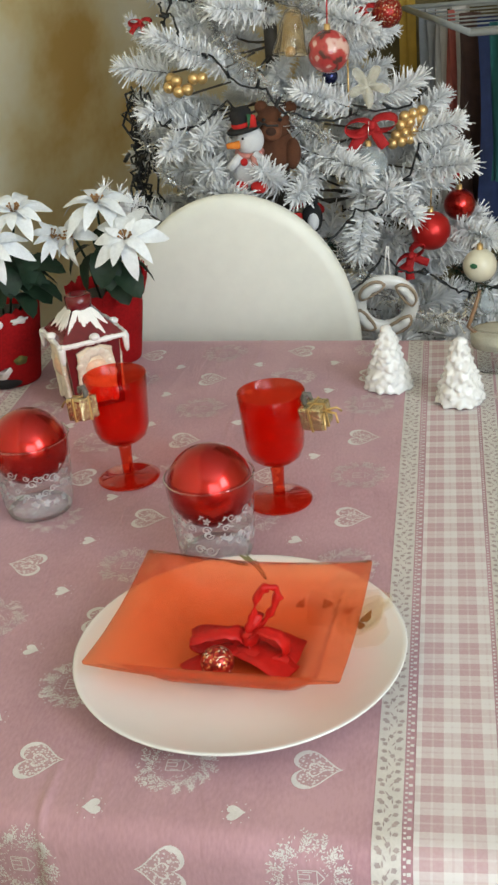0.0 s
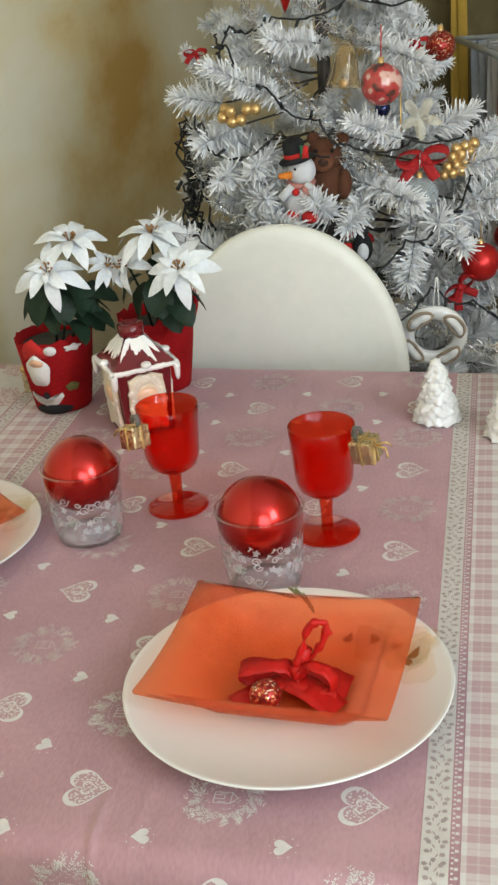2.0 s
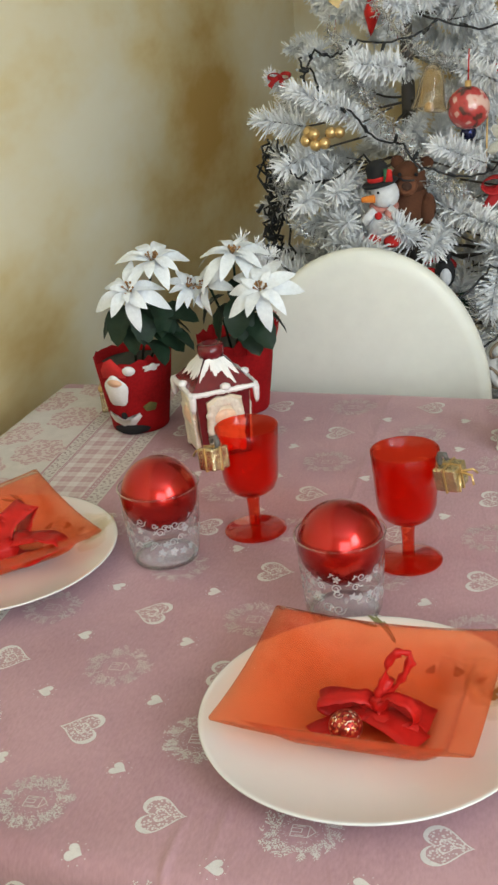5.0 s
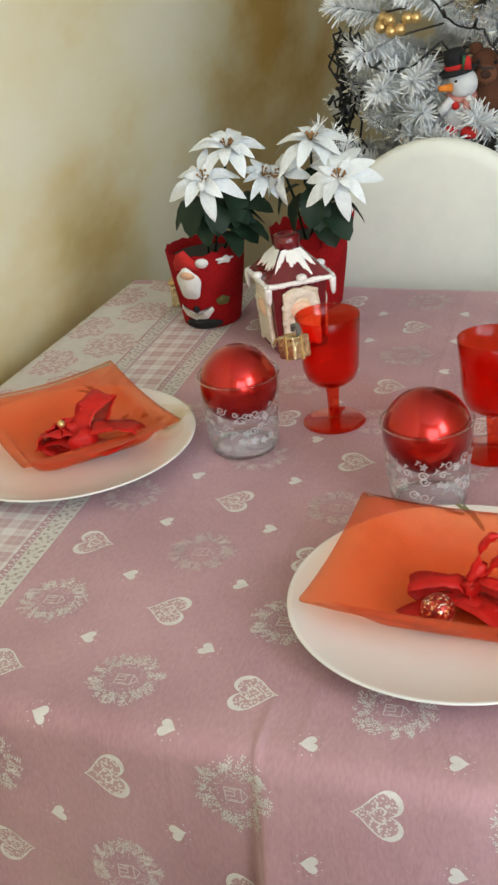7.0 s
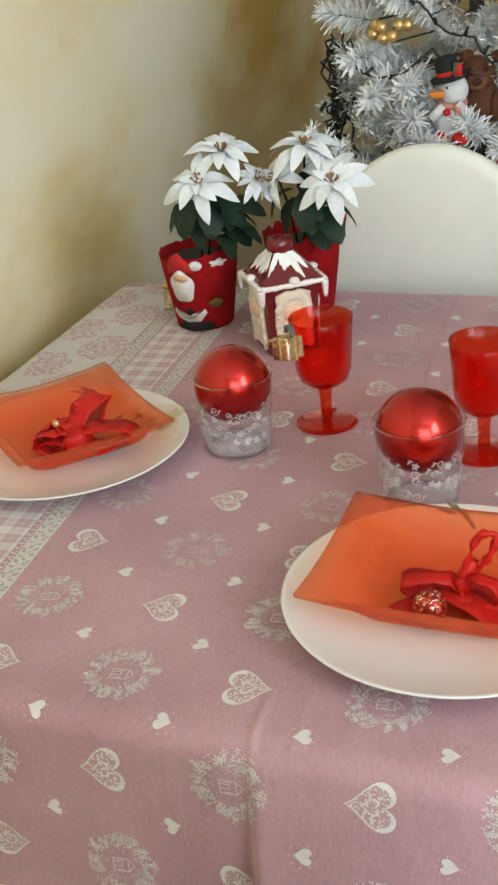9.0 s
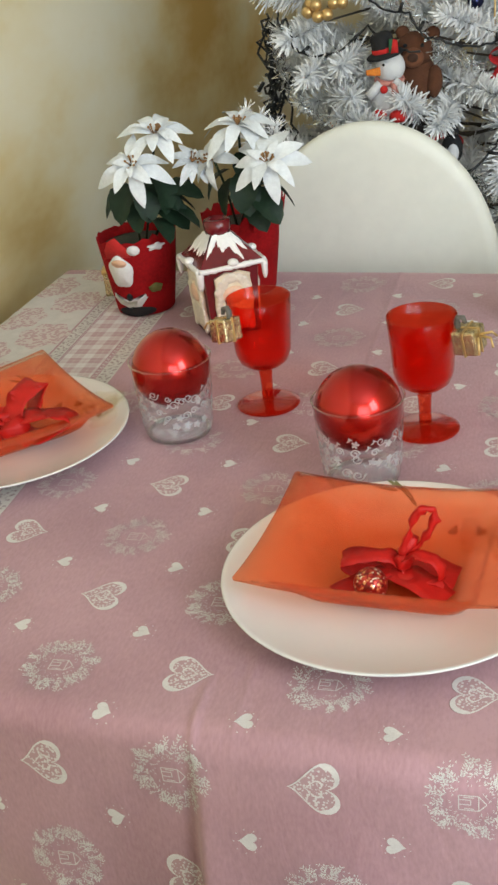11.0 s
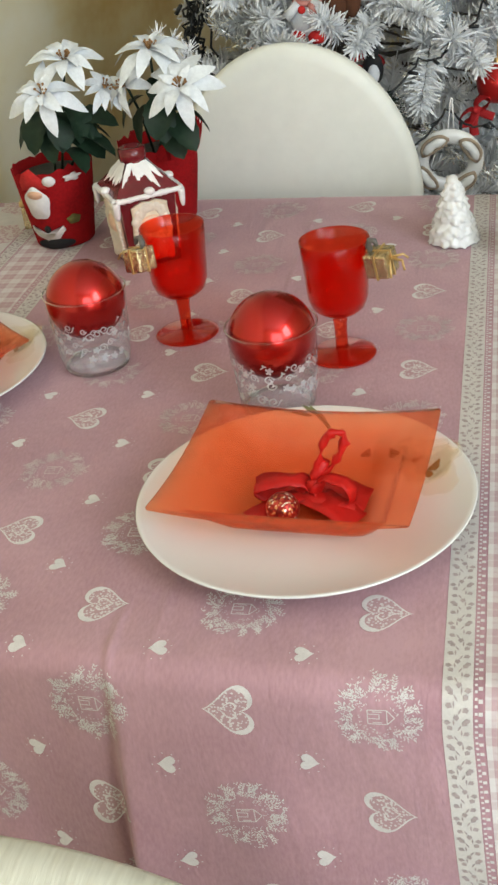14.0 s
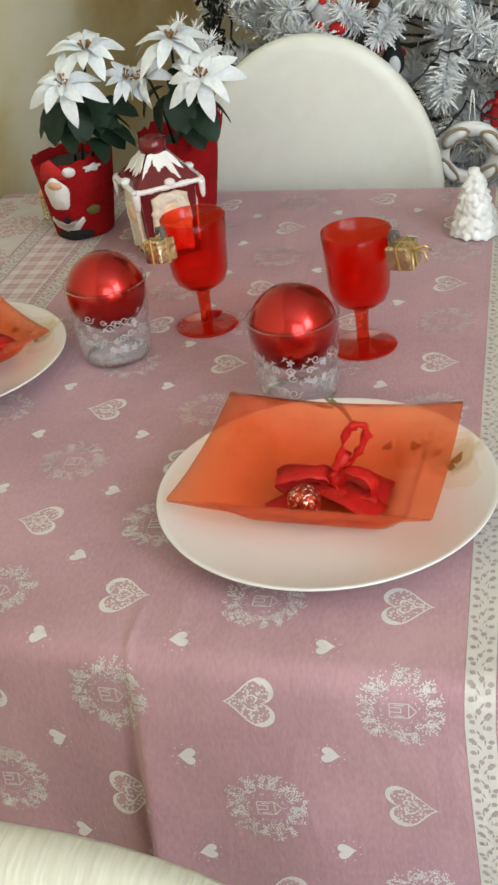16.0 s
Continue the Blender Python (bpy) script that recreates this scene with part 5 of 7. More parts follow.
def flower_pot(rng, m, label, figure):
    ob = empty("flower_pot", m, label, "flower pot", "poinsettia pots")
    n, verts, faces = 48, [], []
    rows = [(0.0365, 0.0), (0.0375, 0.002), (0.0425, 0.035), (0.0475, 0.07), (0.0515, 0.096)]
    for k, (r, z) in enumerate(rows):
        for i in range(n):
            a = 2 * math.pi * i / n
            spike = rim_spike(i, a, 0.4 if figure is not None else 1.0) if k == 4 else 0
            verts.append((r * math.cos(a), r * math.sin(a), z + spike))
    for k, (r, z) in enumerate([(0.0498, 0.096), (0.0455, 0.07), (0.038, 0.02)]):
        for i in range(n):
            a = 2 * math.pi * i / n
            spike = rim_spike(i, a, 0.4 if figure is not None else 1.0) if k == 0 else 0
            verts.append((r * math.cos(a), r * math.sin(a), z + spike))
    for k in range(7):
        for i in range(n):
            faces.append((k * n + i, k * n + (i + 1) % n, (k + 1) * n + (i + 1) % n, (k + 1) * n + i))
    faces.append(tuple(range(n))[::-1])
    faces.append(tuple(range(7 * n, 8 * n)))
    part("felt_cover", (verts, faces), MAT_FELT, ob)
    if figure is None:
        for k, (deg, high, lean) in enumerate(((-70, 0.016, 0.002), (-52, 0.026, 0.004), (-36, 0.020, 0.007), (-22, 0.034, 0.004), (-8, 0.026, 0.008), (6, 0.036, 0.005), (20, 0.024, 0.008), (34, 0.030, 0.004), (50, 0.020, 0.005))):
            a, tv = radians(deg - 20), []
            for w, z, r in ((-0.0065, 0.088, 0.0515), (0.0065, 0.088, 0.0515), (0.0052, 0.096 + high * 0.35, 0.0530 + lean * 0.5), (-0.0052, 0.096 + high * 0.35, 0.0530 + lean * 0.5), (0.0022 * (-1) ** k, 0.096 + high, 0.0530 + lean)):
                for d in (0.0, -0.0016):
                    tv.append(((r + d) * math.cos(a) - w * math.sin(a), (r + d) * math.sin(a) + w * math.cos(a), z))
            part("rim_tongue", (tv, [(0, 2, 4, 6), (6, 4, 8), (7, 5, 3, 1), (9, 5, 7), (2, 3, 5, 4), (4, 5, 9, 8), (8, 9, 7, 6), (6, 7, 1, 0), (0, 1, 3, 2)]), MAT_FELT, ob, smooth=False)
    part("foam", lathe([(0.0465, 0.080), (0.044, 0.088), (0.03, 0.090), (0, 0.091)], 32), MAT_SOIL, ob)
    if figure is not None:
        f = figure
        part("hat_patch", pot_patch([(-0.019, 0.080), (0.016, 0.083), (0.019, 0.089), (0.010, 0.099), (0.001, 0.110), (-0.012, 0.103), (-0.020, 0.091)], f), MAT_BRIGHTFELT, ob, "bright red felt hat shape")
        part("rim_patch", pot_patch(blob(0.052, 0.0925, 0.011, 0.0045, 20, 0.25, 1.0), f, 0.0016), MAT_WHITEFELT, ob)
        part("beard_patch", pot_patch(blob(-0.001, 0.0635, 0.0170, 0.0215, 24, 0.07), f, 0.0020), MAT_WHITEFELT, ob, "white felt beard shape")
        part("face_patch", pot_patch(blob(0.000, 0.0755, 0.0105, 0.0052), f, 0.0036), MAT_PEACH, ob, "plain peach felt oval")
        part("sleeve_patch", pot_patch([(-0.022, 0.026), (-0.014, 0.018), (0.0, 0.013), (0.016, 0.015), (0.026, 0.026), (0.024, 0.032), (0.014, 0.024), (0.0, 0.021), (-0.012, 0.025), (-0.020, 0.032)], f, 0.0016), MAT_WHITEFELT, ob, "white felt trim")
        part("button_patch", pot_patch(blob(0.003, 0.028, 0.004, 0.005), f, 0.0014), MAT_BLACKFELT, ob)
        part("boot_patch", pot_patch(blob(0.008, 0.0075, 0.026, 0.0068), f, 0.0014), MAT_BLACKFELT, ob, "black felt boot shapes")
        part("mitten_patch", pot_patch(blob(0.040, 0.038, 0.009, 0.006, 18, 0.1), f, 0.0014), MAT_OLIVE, ob, "olive green felt mitten")
        part("pompom_patch", pot_patch(blob(0.022, 0.092, 0.008, 0.0065), f, 0.0016), MAT_WHITEFELT, ob)
    return ob


def poinsettia(rng, m, heads, leaves, label):
    """Silk poinsettia: stems from the pot to each head."""
    ob = empty("poinsettia", m, label, "plant", "white poinsettias")
    for (x, y, z), (nx, ny, nz), size in heads:
        c = Vector((x, y, z))
        turn = Vector((nx, ny, nz)).to_track_quat("Z", "Y").to_matrix().to_4x4()
        base = Vector((x * 0.25, y * 0.25 + 0.004, 0.0))
        part("stem", tube([base, base.lerp(c, 0.5) + Vector((0, 0.006, 0.008)), c - Vector((nx, ny, nz)) * 0.004], 0.0016, 6), MAT_LEAF, ob)
        head = part("flower_head", join(*[moved(p, Matrix.Translation(c) @ turn) for p in flower(rng, size)]), MAT_PETAL, ob)
        for k in range(9):
            a, r = rng.uniform(0, 6.28), rng.uniform(0.0015, 0.0058)
            tip = Vector((r * math.cos(a) * 1.5, r * math.sin(a) * 1.5, rng.uniform(0.007, 0.012)))
            stalk = tube([(r * math.cos(a) * 0.5, r * math.sin(a) * 0.5, 0), tip], [0.0009, 0.0007], 5)
            part("stamen", moved(join(stalk, ball(0.0015, tip, 8, 6)), Matrix.Translation(c) @ turn), MAT_STAMEN, head, "bronze stamen")
    for (x, y, z), azim, tilt, size in leaves:
        lf = moved(leaf_blade(size * 0.86, size * 0.60, 0.22, 0.35), pose(x, y, z, rng.uniform(-25, 25), tilt * 0.8, azim))
        part("leaf", lf, MAT_LEAF, ob)
    return ob


frng = np.random.default_rng(21)
PL, PR = (-0.274, 0.728), (-0.152, 0.792)
flower_pot(frng, pose(PL[0], PL[1], TZ + 0.001), "red felt flower pot with a bearded figure applique on the table", radians(-100))
flower_pot(frng, pose(PR[0], PR[1], TZ + 0.001, 0, 0, 20), "red felt flower pot with jagged rim behind the lantern", None)


def rel(p, x, y, z):
    return (x - p[0], y - p[1], z - (TZ + 0.09))


poinsettia(frng, pose(PL[0], PL[1], TZ + 0.09), [
    (rel(PL, -0.212, 0.676, 0.985), (0.18, -0.35, 0.92), 0.047),
    (rel(PL, -0.236, 0.650, 0.955), (0.0, -0.75, 0.66), 0.047),
    (rel(PL, -0.182, 0.712, 0.942), (0.4, -0.5, 0.6), 0.030),
], [((0.010, -0.01, 0.072), 205, 38, 0.060), ((0.030, -0.015, 0.080), -15, 40, 0.062), ((0.030, -0.022, 0.082), -70, 58, 0.062), ((0.015, -0.03, 0.080), -115, 60, 0.058), ((0.02, 0.02, 0.06), 70, 20, 0.055),
    ((0.034, -0.012, 0.050), -18, 28, 0.064), ((0.036, -0.012, 0.058), 15, 14, 0.060), ((0.022, -0.022, 0.060), -95, 62, 0.050), ((0.044, -0.02, 0.090), -45, 66, 0.060), ((0.040, -0.020, 0.042), -8, 8, 0.068), ((0.046, -0.010, 0.064), 4, 2, 0.060), ((0.030, -0.030, 0.036), -35, 20, 0.058)], "white silk poinsettia with dark green leaves in a red pot")
poinsettia(frng, pose(PR[0], PR[1], TZ + 0.09), [
    (rel(PR, -0.117, 0.700, 0.985), (0.12, -0.30, 0.93), 0.049),
    (rel(PR, -0.078, 0.668, 0.948), (0.10, -0.70, 0.70), 0.050),
    (rel(PR, -0.155, 0.705, 0.945), (-0.45, -0.6, 0.5), 0.038),
], [((0.025, -0.070, 0.080), -60, 60, 0.060), ((0.055, -0.100, 0.075), 5, 28, 0.056), ((0.02, -0.06, 0.075), -130, 58, 0.058), ((0.04, -0.07, 0.060), -30, 46, 0.060), ((0.01, -0.06, 0.085), 215, 42, 0.052),
    ((0.035, -0.08, 0.085), -95, 66, 0.056), ((0.03, -0.04, 0.040), -60, 40, 0.055), ((0.03, -0.06, 0.105), -90, 50, 0.040), ((0.02, -0.03, 0.03), -10, 10, 0.05)], "white silk poinsettia with dark green leaves beside the chair")
spray = empty("feathery_spray", pose(PR[0], PR[1], TZ + 0.09), "white feathery fir spray stuck in the pot among the flowers", "spray")
for a, b in (((-0.105, 0.752, 0.921), (-0.118, 0.742, 0.992)), ((-0.105, 0.752, 0.921), (-0.082, 0.742, 0.974)), ((-0.108, 0.750, 0.936), (-0.100, 0.745, 0.986))):
    a, b = Vector(rel(PR, *a)), Vector(rel(PR, *b))
    part("spray_stem", tube([Vector((0, 0, 0)), a, b], [0.0014, 0.0012, 0.0007], 6), MAT_GREYTRUNK, spray)
    part("spray_needles", needle_twig(frng, a.lerp(b, 0.15), b, 210, 0.0125, 0.0007, 0.85), MAT_NEEDLE, spray, smooth=False)
# small gilt boxes behind the first pot
gilt = empty("gilt_box", pose(-0.335, 0.775, TZ + 0.001, 0, 0, 15) @ Matrix.Scale(0.85, 4), "little gold box standing behind the flower pot", "box")
part("body", box(0.028, 0.024, 0.036, (0, 0, 0.018), 0.002), MAT_GOLD, gilt, smooth=False)
part("lid", box(0.031, 0.027, 0.008, (0, 0, 0.0404), 0.002), MAT_GOLDMATT, gilt)

# ---- lantern house ----
MAT_REDGLAZE = paint("dark_red_glaze", (0.145, 0.007, 0.011), 0.25, vary=0.25, scale=40, coat=0.3)
MAT_CREAMGLAZE = paint("cream_glaze", (0.80, 0.70, 0.52), 0.3, vary=0.12, scale=60, bump=0.3, bump_scale=250, coat=0.2)
MAT_IVORY = paint("ivory_glaze", (0.74, 0.69, 0.57), 0.3, vary=0.12, scale=80, coat=0.2)
MAT_PALEPEACH = paint("pale_peach_glaze", (0.80, 0.55, 0.38), 0.35, vary=0.18, scale=70, coat=0.3)
MAT_SNOW = paint("white_snow_glaze", (0.80, 0.79, 0.77), 0.35, vary=0.05, scale=60, bump=0.3, bump_scale=200)
lan = empty("ceramic_lantern", pose(-0.143, 0.655, TZ + 0.001, 0, 0, 34) @ Matrix.Scale(0.94, 4), "dark red ceramic house lantern with snowy roof and bearded relief panels", "lantern")
H, B = 0.090, 0.034


def tapered(b0, b1, z0, z1):
    return [(-b0, -b0, z0), (b0, -b0, z0), (b0, b0, z0), (-b0, b0, z0), (-b1, -b1, z1), (b1, -b1, z1), (b1, b1, z1), (-b1, b1, z1)], [(3, 2, 1, 0), (4, 5, 6, 7), (0, 1, 5, 4), (1, 2, 6, 5), (2, 3, 7, 6), (3, 0, 4, 7)]


part("body", join(tapered(0.031, 0.036, 0.0, H), tapered(0.033, 0.034, 0.0, 0.012)), MAT_REDGLAZE, lan, smooth=False)
part("roof", join(tapered(0.0435, 0.042, H, H + 0.006), tapered(0.041, 0.014, H + 0.006, H + 0.036)), MAT_REDGLAZE, lan, smooth=False)
part("chimney", lathe([(0, H + 0.032), (0.0150, H + 0.033), (0.0172, H + 0.044), (0.0172, H + 0.053), (0.0120, H + 0.056), (0.009, H + 0.052), (0, H + 0.051)], 24), MAT_REDGLAZE, lan)
lrng = np.random.default_rng(8)
for face in range(4):
    turn = pose(0, 0, 0, 0, 0, 90 * face)
    # snow along the eave with icicles at its ends
    edge = [(-0.0425 + 0.0034 * k, -0.0432 + lrng.uniform(-0.0006, 0.0006), H + 0.0035 + lrng.uniform(-0.0007, 0.0007)) for k in range(26)]
    part("eave_snow", moved(tube(edge, [0.0038 * lrng.uniform(0.72, 1.15) for _ in edge], 10), turn), MAT_SNOW, lan, "white snow piped along the eave")
    for s in (-1, 1):
        drip = [(s * 0.0420, -0.0432, H + 0.003 - 0.0045 * k) for k in range(6)]
        part("icicle", moved(tube(drip, [0.0040, 0.0042, 0.0036, 0.0034, 0.0028, 0.0012], 9), turn), MAT_SNOW, lan)
    part("snow_lump", moved(ball(0.0070, (0.002, -0.0425, H + 0.0085), 14, 8, 0.7), turn), MAT_SNOW, lan)
    # a sheet of snow on the roof, with an uneven lower edge
    cols, rows2, sv, sf = 40, 6, [], []
    for c in range(cols + 1):
        s2 = -0.98 + 1.96 * c / cols
        low = 0.46 + 0.60 * noise.noise(Vector((s2 * 3.1, face * 3.7, 0.3))) + 0.30 * noise.noise(Vector((s2 * 9.0, face * 5.1, 2.3)))
        low = max(0.04, min(0.93, low))
        for r in range(rows2 + 1):
            f = 1.04 + (low - 1.04) * r / rows2
            b = 0.041 + (0.014 - 0.041) * f
            lift = 0.0026 * (1 - (r / rows2) ** 4) * (1 + 0.5 * noise.noise(Vector((s2 * 8, f * 8, face)))) - 0.0004
            sv.append((s2 * b, -b - lift * 0.70, H + 0.006 + 0.030 * f + lift * 0.72))
    for c in range(cols):
        for r in range(rows2):
            o = c * (rows2 + 1) + r
            sf.append((o, o + 1, o + rows2 + 2, o + rows2 + 1))
    part("roof_snow", moved((sv, sf), turn), MAT_SNOW, lan)
    # arched relief panel with a bearded head
    arch = [(-0.0240 + 0.0010 * math.sin(9 * t), 0.008 + 0.070 * t) for t in np.linspace(1, 0, 10)] + [(0.0240 + 0.0012 * math.sin(11 * t), 0.008 + 0.070 * t) for t in np.linspace(0, 1, 10)]
    arch += [(0.0240 * math.cos(a), 0.078 + 0.008 * math.sin(a) + 0.0012 * math.sin(7 * a)) for a in np.linspace(0.15, math.pi - 0.15, 9)]
    plate_v, plate_f = slab(arch, 0, 0.004)
    stand = Matrix.Translation((0, -0.0315, 0)) @ Matrix.Rotation(radians(90 + 3.2), 4, "X")
    part("relief_panel", moved((plate_v, plate_f), turn @ stand), MAT_CREAMGLAZE, lan, "cream glazed relief panel")
    # curls of hair and beard round a plain oval
    curls = [ball(0.0042 * lrng.uniform(0.75, 1.25), (0.0195 * math.cos(a) * lrng.uniform(0.74, 1.08), 0.060 + 0.0205 * math.sin(a) * lrng.uniform(0.78, 1.05), 0.0038), 10, 7, 0.36) for a in np.linspace(-0.4, math.pi + 0.4, 60)]
    part("hair_relief", moved(join(*curls), turn @ stand), MAT_IVORY, lan, "ivory curled hair relief")
    curls = [ball(0.0048 * lrng.uniform(0.75, 1.2), (0.0212 * s * lrng.uniform(0.88, 1.03), 0.010 + 0.0052 * k, 0.004), 10, 7, 0.5) for s in (-1, 1) for k in range(11)]
    curls += [ball(0.0040 * lrng.uniform(0.8, 1.2), (lrng.uniform(-0.020, 0.020), lrng.uniform(0.011, 0.043), 0.0038), 10, 7, 0.30) for k in range(70)]
    part("beard_relief", moved(join(*curls), turn @ stand), MAT_IVORY, lan, "ivory curled beard relief")
    part("cheek_relief", moved(moved(ball(0.0140, (0, 0, 0), 18, 10, 0.36), Matrix.Diagonal((1.15, 0.86, 1, 1))), turn @ stand @ Matrix.Translation((0, 0.0560, 0.0036))), MAT_PALEPEACH, lan, "plain peach glazed oval")
part("handle", tube([(0.016 * math.cos(a), 0.0, H + 0.042 + 0.012 * math.sin(a) * -1) for a in np.linspace(0, math.pi, 12)], 0.0009, 6), MAT_BLACK, lan, "thin wire handle")

# ---- white ceramic trees ----


def ceramic_tree(rng, m, label):
    ob = empty("ceramic_tree", m, label, "figurine", "white ceramic trees")
    prof = [(0, 0.0), (0.023, 0.0)] + [(0.0262 * (1 - z / 0.0835) ** 0.92 + 0.0016, z) for z in np.linspace(0.0015, 0.0765, 46)] + [(0, 0.0785)]
    verts, faces = lathe(prof, 72)
    seed = Vector((rng.uniform(0, 50), rng.uniform(0, 50), rng.uniform(0, 50)))
    out = []
    for x, y, z in verts:
        r = math.hypot(x, y)
        if r < 1e-5 or z < 0.001:
            out.append((x, y, z))
            continue
        q = Vector((x, y, z * 0.9)) * 135 + seed
        d = noise.voronoi(q)[0]
        bump = 0.0078 * (0.75 - min(1.0, d[0])) + 0.0022 * noise.noise(q * 2.2)
        k = 1 + bump * min(1.0, r / 0.012 + 0.3) / r
        out.append((x * k, y * k, z - 0.22 * bump))
    part("body", (out, faces), MAT_WHITECER, ob)
    return ob


crng = np.random.default_rng(4)
ceramic_tree(crng, pose(0.222, 0.672, TZ + 0.001), "small white glazed ceramic fir tree standing on the tablecloth")
ceramic_tree(crng, pose(0.307, 0.624, TZ + 0.0015, 0, 0, 70), "small white glazed ceramic fir tree on the checked border")
# glass jar with a twig
jar = empty("glass_jar", pose(0.352, 0.725, TZ + 0.0015), "clear glass jar with beige sand and a brown twig", "jar")
part("body", lathe([(0, 0.001), (0.030, 0.001), (0.033, 0.003), (0.034, 0.04), (0.034, 0.056)], 40), MAT_GLASS, jar)
part("rim", lathe([(0.034 + 0.0012 * math.cos(a), 0.056 + 0.001 * math.sin(a)) for a in np.linspace(0, 2 * math.pi, 9)[:-1]], 40, True), MAT_GLASSRIM, jar)
part("sand", lathe([(0, 0.030), (0.0315, 0.030), (0.0318, 0.046), (0.02, 0.048), (0, 0.0485)], 32), paint("beige_sand", (0.42, 0.39, 0.31), 0.9, vary=0.2, scale=300, bump=0.5, bump_scale=800), jar, "beige sand")
part("twig", tube([(-0.012, 0, 0.03), (-0.034, -0.006, 0.055), (-0.026, -0.004, 0.078), (-0.020, 0.0, 0.098)], [0.0028, 0.003, 0.0026, 0.0018], 7), MAT_WOOD, jar, "thin brown twig")

# ---- on the tree ----
MAT_SILVER = paint("silver_tinsel", (0.66, 0.67, 0.68), 0.26, metal=1.0, vary=0.1, island=0.5)
MAT_PLUSHWHITE = paint("white_plush", (0.62, 0.63, 0.65), 0.95, vary=0.08, scale=200, bump=0.5, bump_scale=900)
MAT_PLUSHBROWN = paint("brown_plush", (0.095, 0.034, 0.015), 0.95, vary=0.2, scale=150, bump=0.6, bump_scale=900)
MAT_SNOUT = paint("light_brown_plush", (0.16, 0.060, 0.028), 0.95, vary=0.2, scale=150, bump=0.6, bump_scale=900)
MAT_DARKBROWN = paint("dark_brown_plush", (0.045, 0.018, 0.010), 0.9, vary=0.2)
MAT_ORANGEFELT = paint("orange_felt", (0.72, 0.22, 0.03), 0.9, vary=0.15, scale=150)
MAT_FROST = paint("frosted_white_glass", (0.80, 0.88, 0.93), 0.12, vary=0.06, trans=0.75, ior=1.12, coat=0.5)
MAT_AMBER = paint("amber_clear_plastic", (0.93, 0.82, 0.62), 0.05, vary=0.1, trans=0.95, ior=1.10, coat=0.4)
MAT_CREAMSHELL = paint("cream_organza", (0.62, 0.58, 0.44), 0.5, vary=0.25, scale=200, bump=0.8, bump_scale=300)
MAT_CREAMSHELL.node_tree.nodes["Principled BSDF"].inputs["Alpha"].default_value = 0.55
MAT_PINK = paint("dull_pink_print", (0.50, 0.20, 0.17), 0.3, vary=0.2, scale=60, coat=0.4)
MAT_TAUPE = paint("taupe_edging", (0.30, 0.23, 0.16), 0.7, vary=0.2, scale=200)
MAT_FELT2 = paint("red_velvet", (0.38, 0.010, 0.012), 0.75, vary=0.15, scale=100, bump=0.2, bump_scale=900)
MAT_GREENFELT = paint("green_felt", (0.03, 0.11, 0.05), 0.9, vary=0.2)


def tree_point(az, z, out=0.0):
    """A point on the tree's outer shape at an azimuth in degrees (-90 faces the table) and a height."""
    r = 0.445 * (1.63 - z) + out
    a = radians(az)
    x = r * math.cos(a)
    if x < -0.27:
        x = -0.27
    return Vector((TREE.x + x, TREE.y + r * math.sin(a), z))


def multi(name, m, pieces, label, category, group=""):
    """One mesh of several surfaces, for a stuffed or moulded figure."""
    mats, verts, faces, slots = [], [], [], []
    for piece, mat in pieces:
        if mat not in mats:
            mats.append(mat)
        n = len(verts)
        verts += [tuple(p) for p in piece[0]]
        faces += [tuple(i + n for i in f) for f in piece[1]]
        slots += [mats.index(mat)] * len(piece[1])
    ob = part(name, (verts, faces), mats, None, slots=slots)
    ob.matrix_world = m
    return tagged(ob, label, category, group)


def oval(rx, ry, rz, c):
    return moved(ball(1.0, (0, 0, 0), 20, 12), Matrix.Translation(c) @ Matrix.Diagonal((rx, ry, rz, 1)))


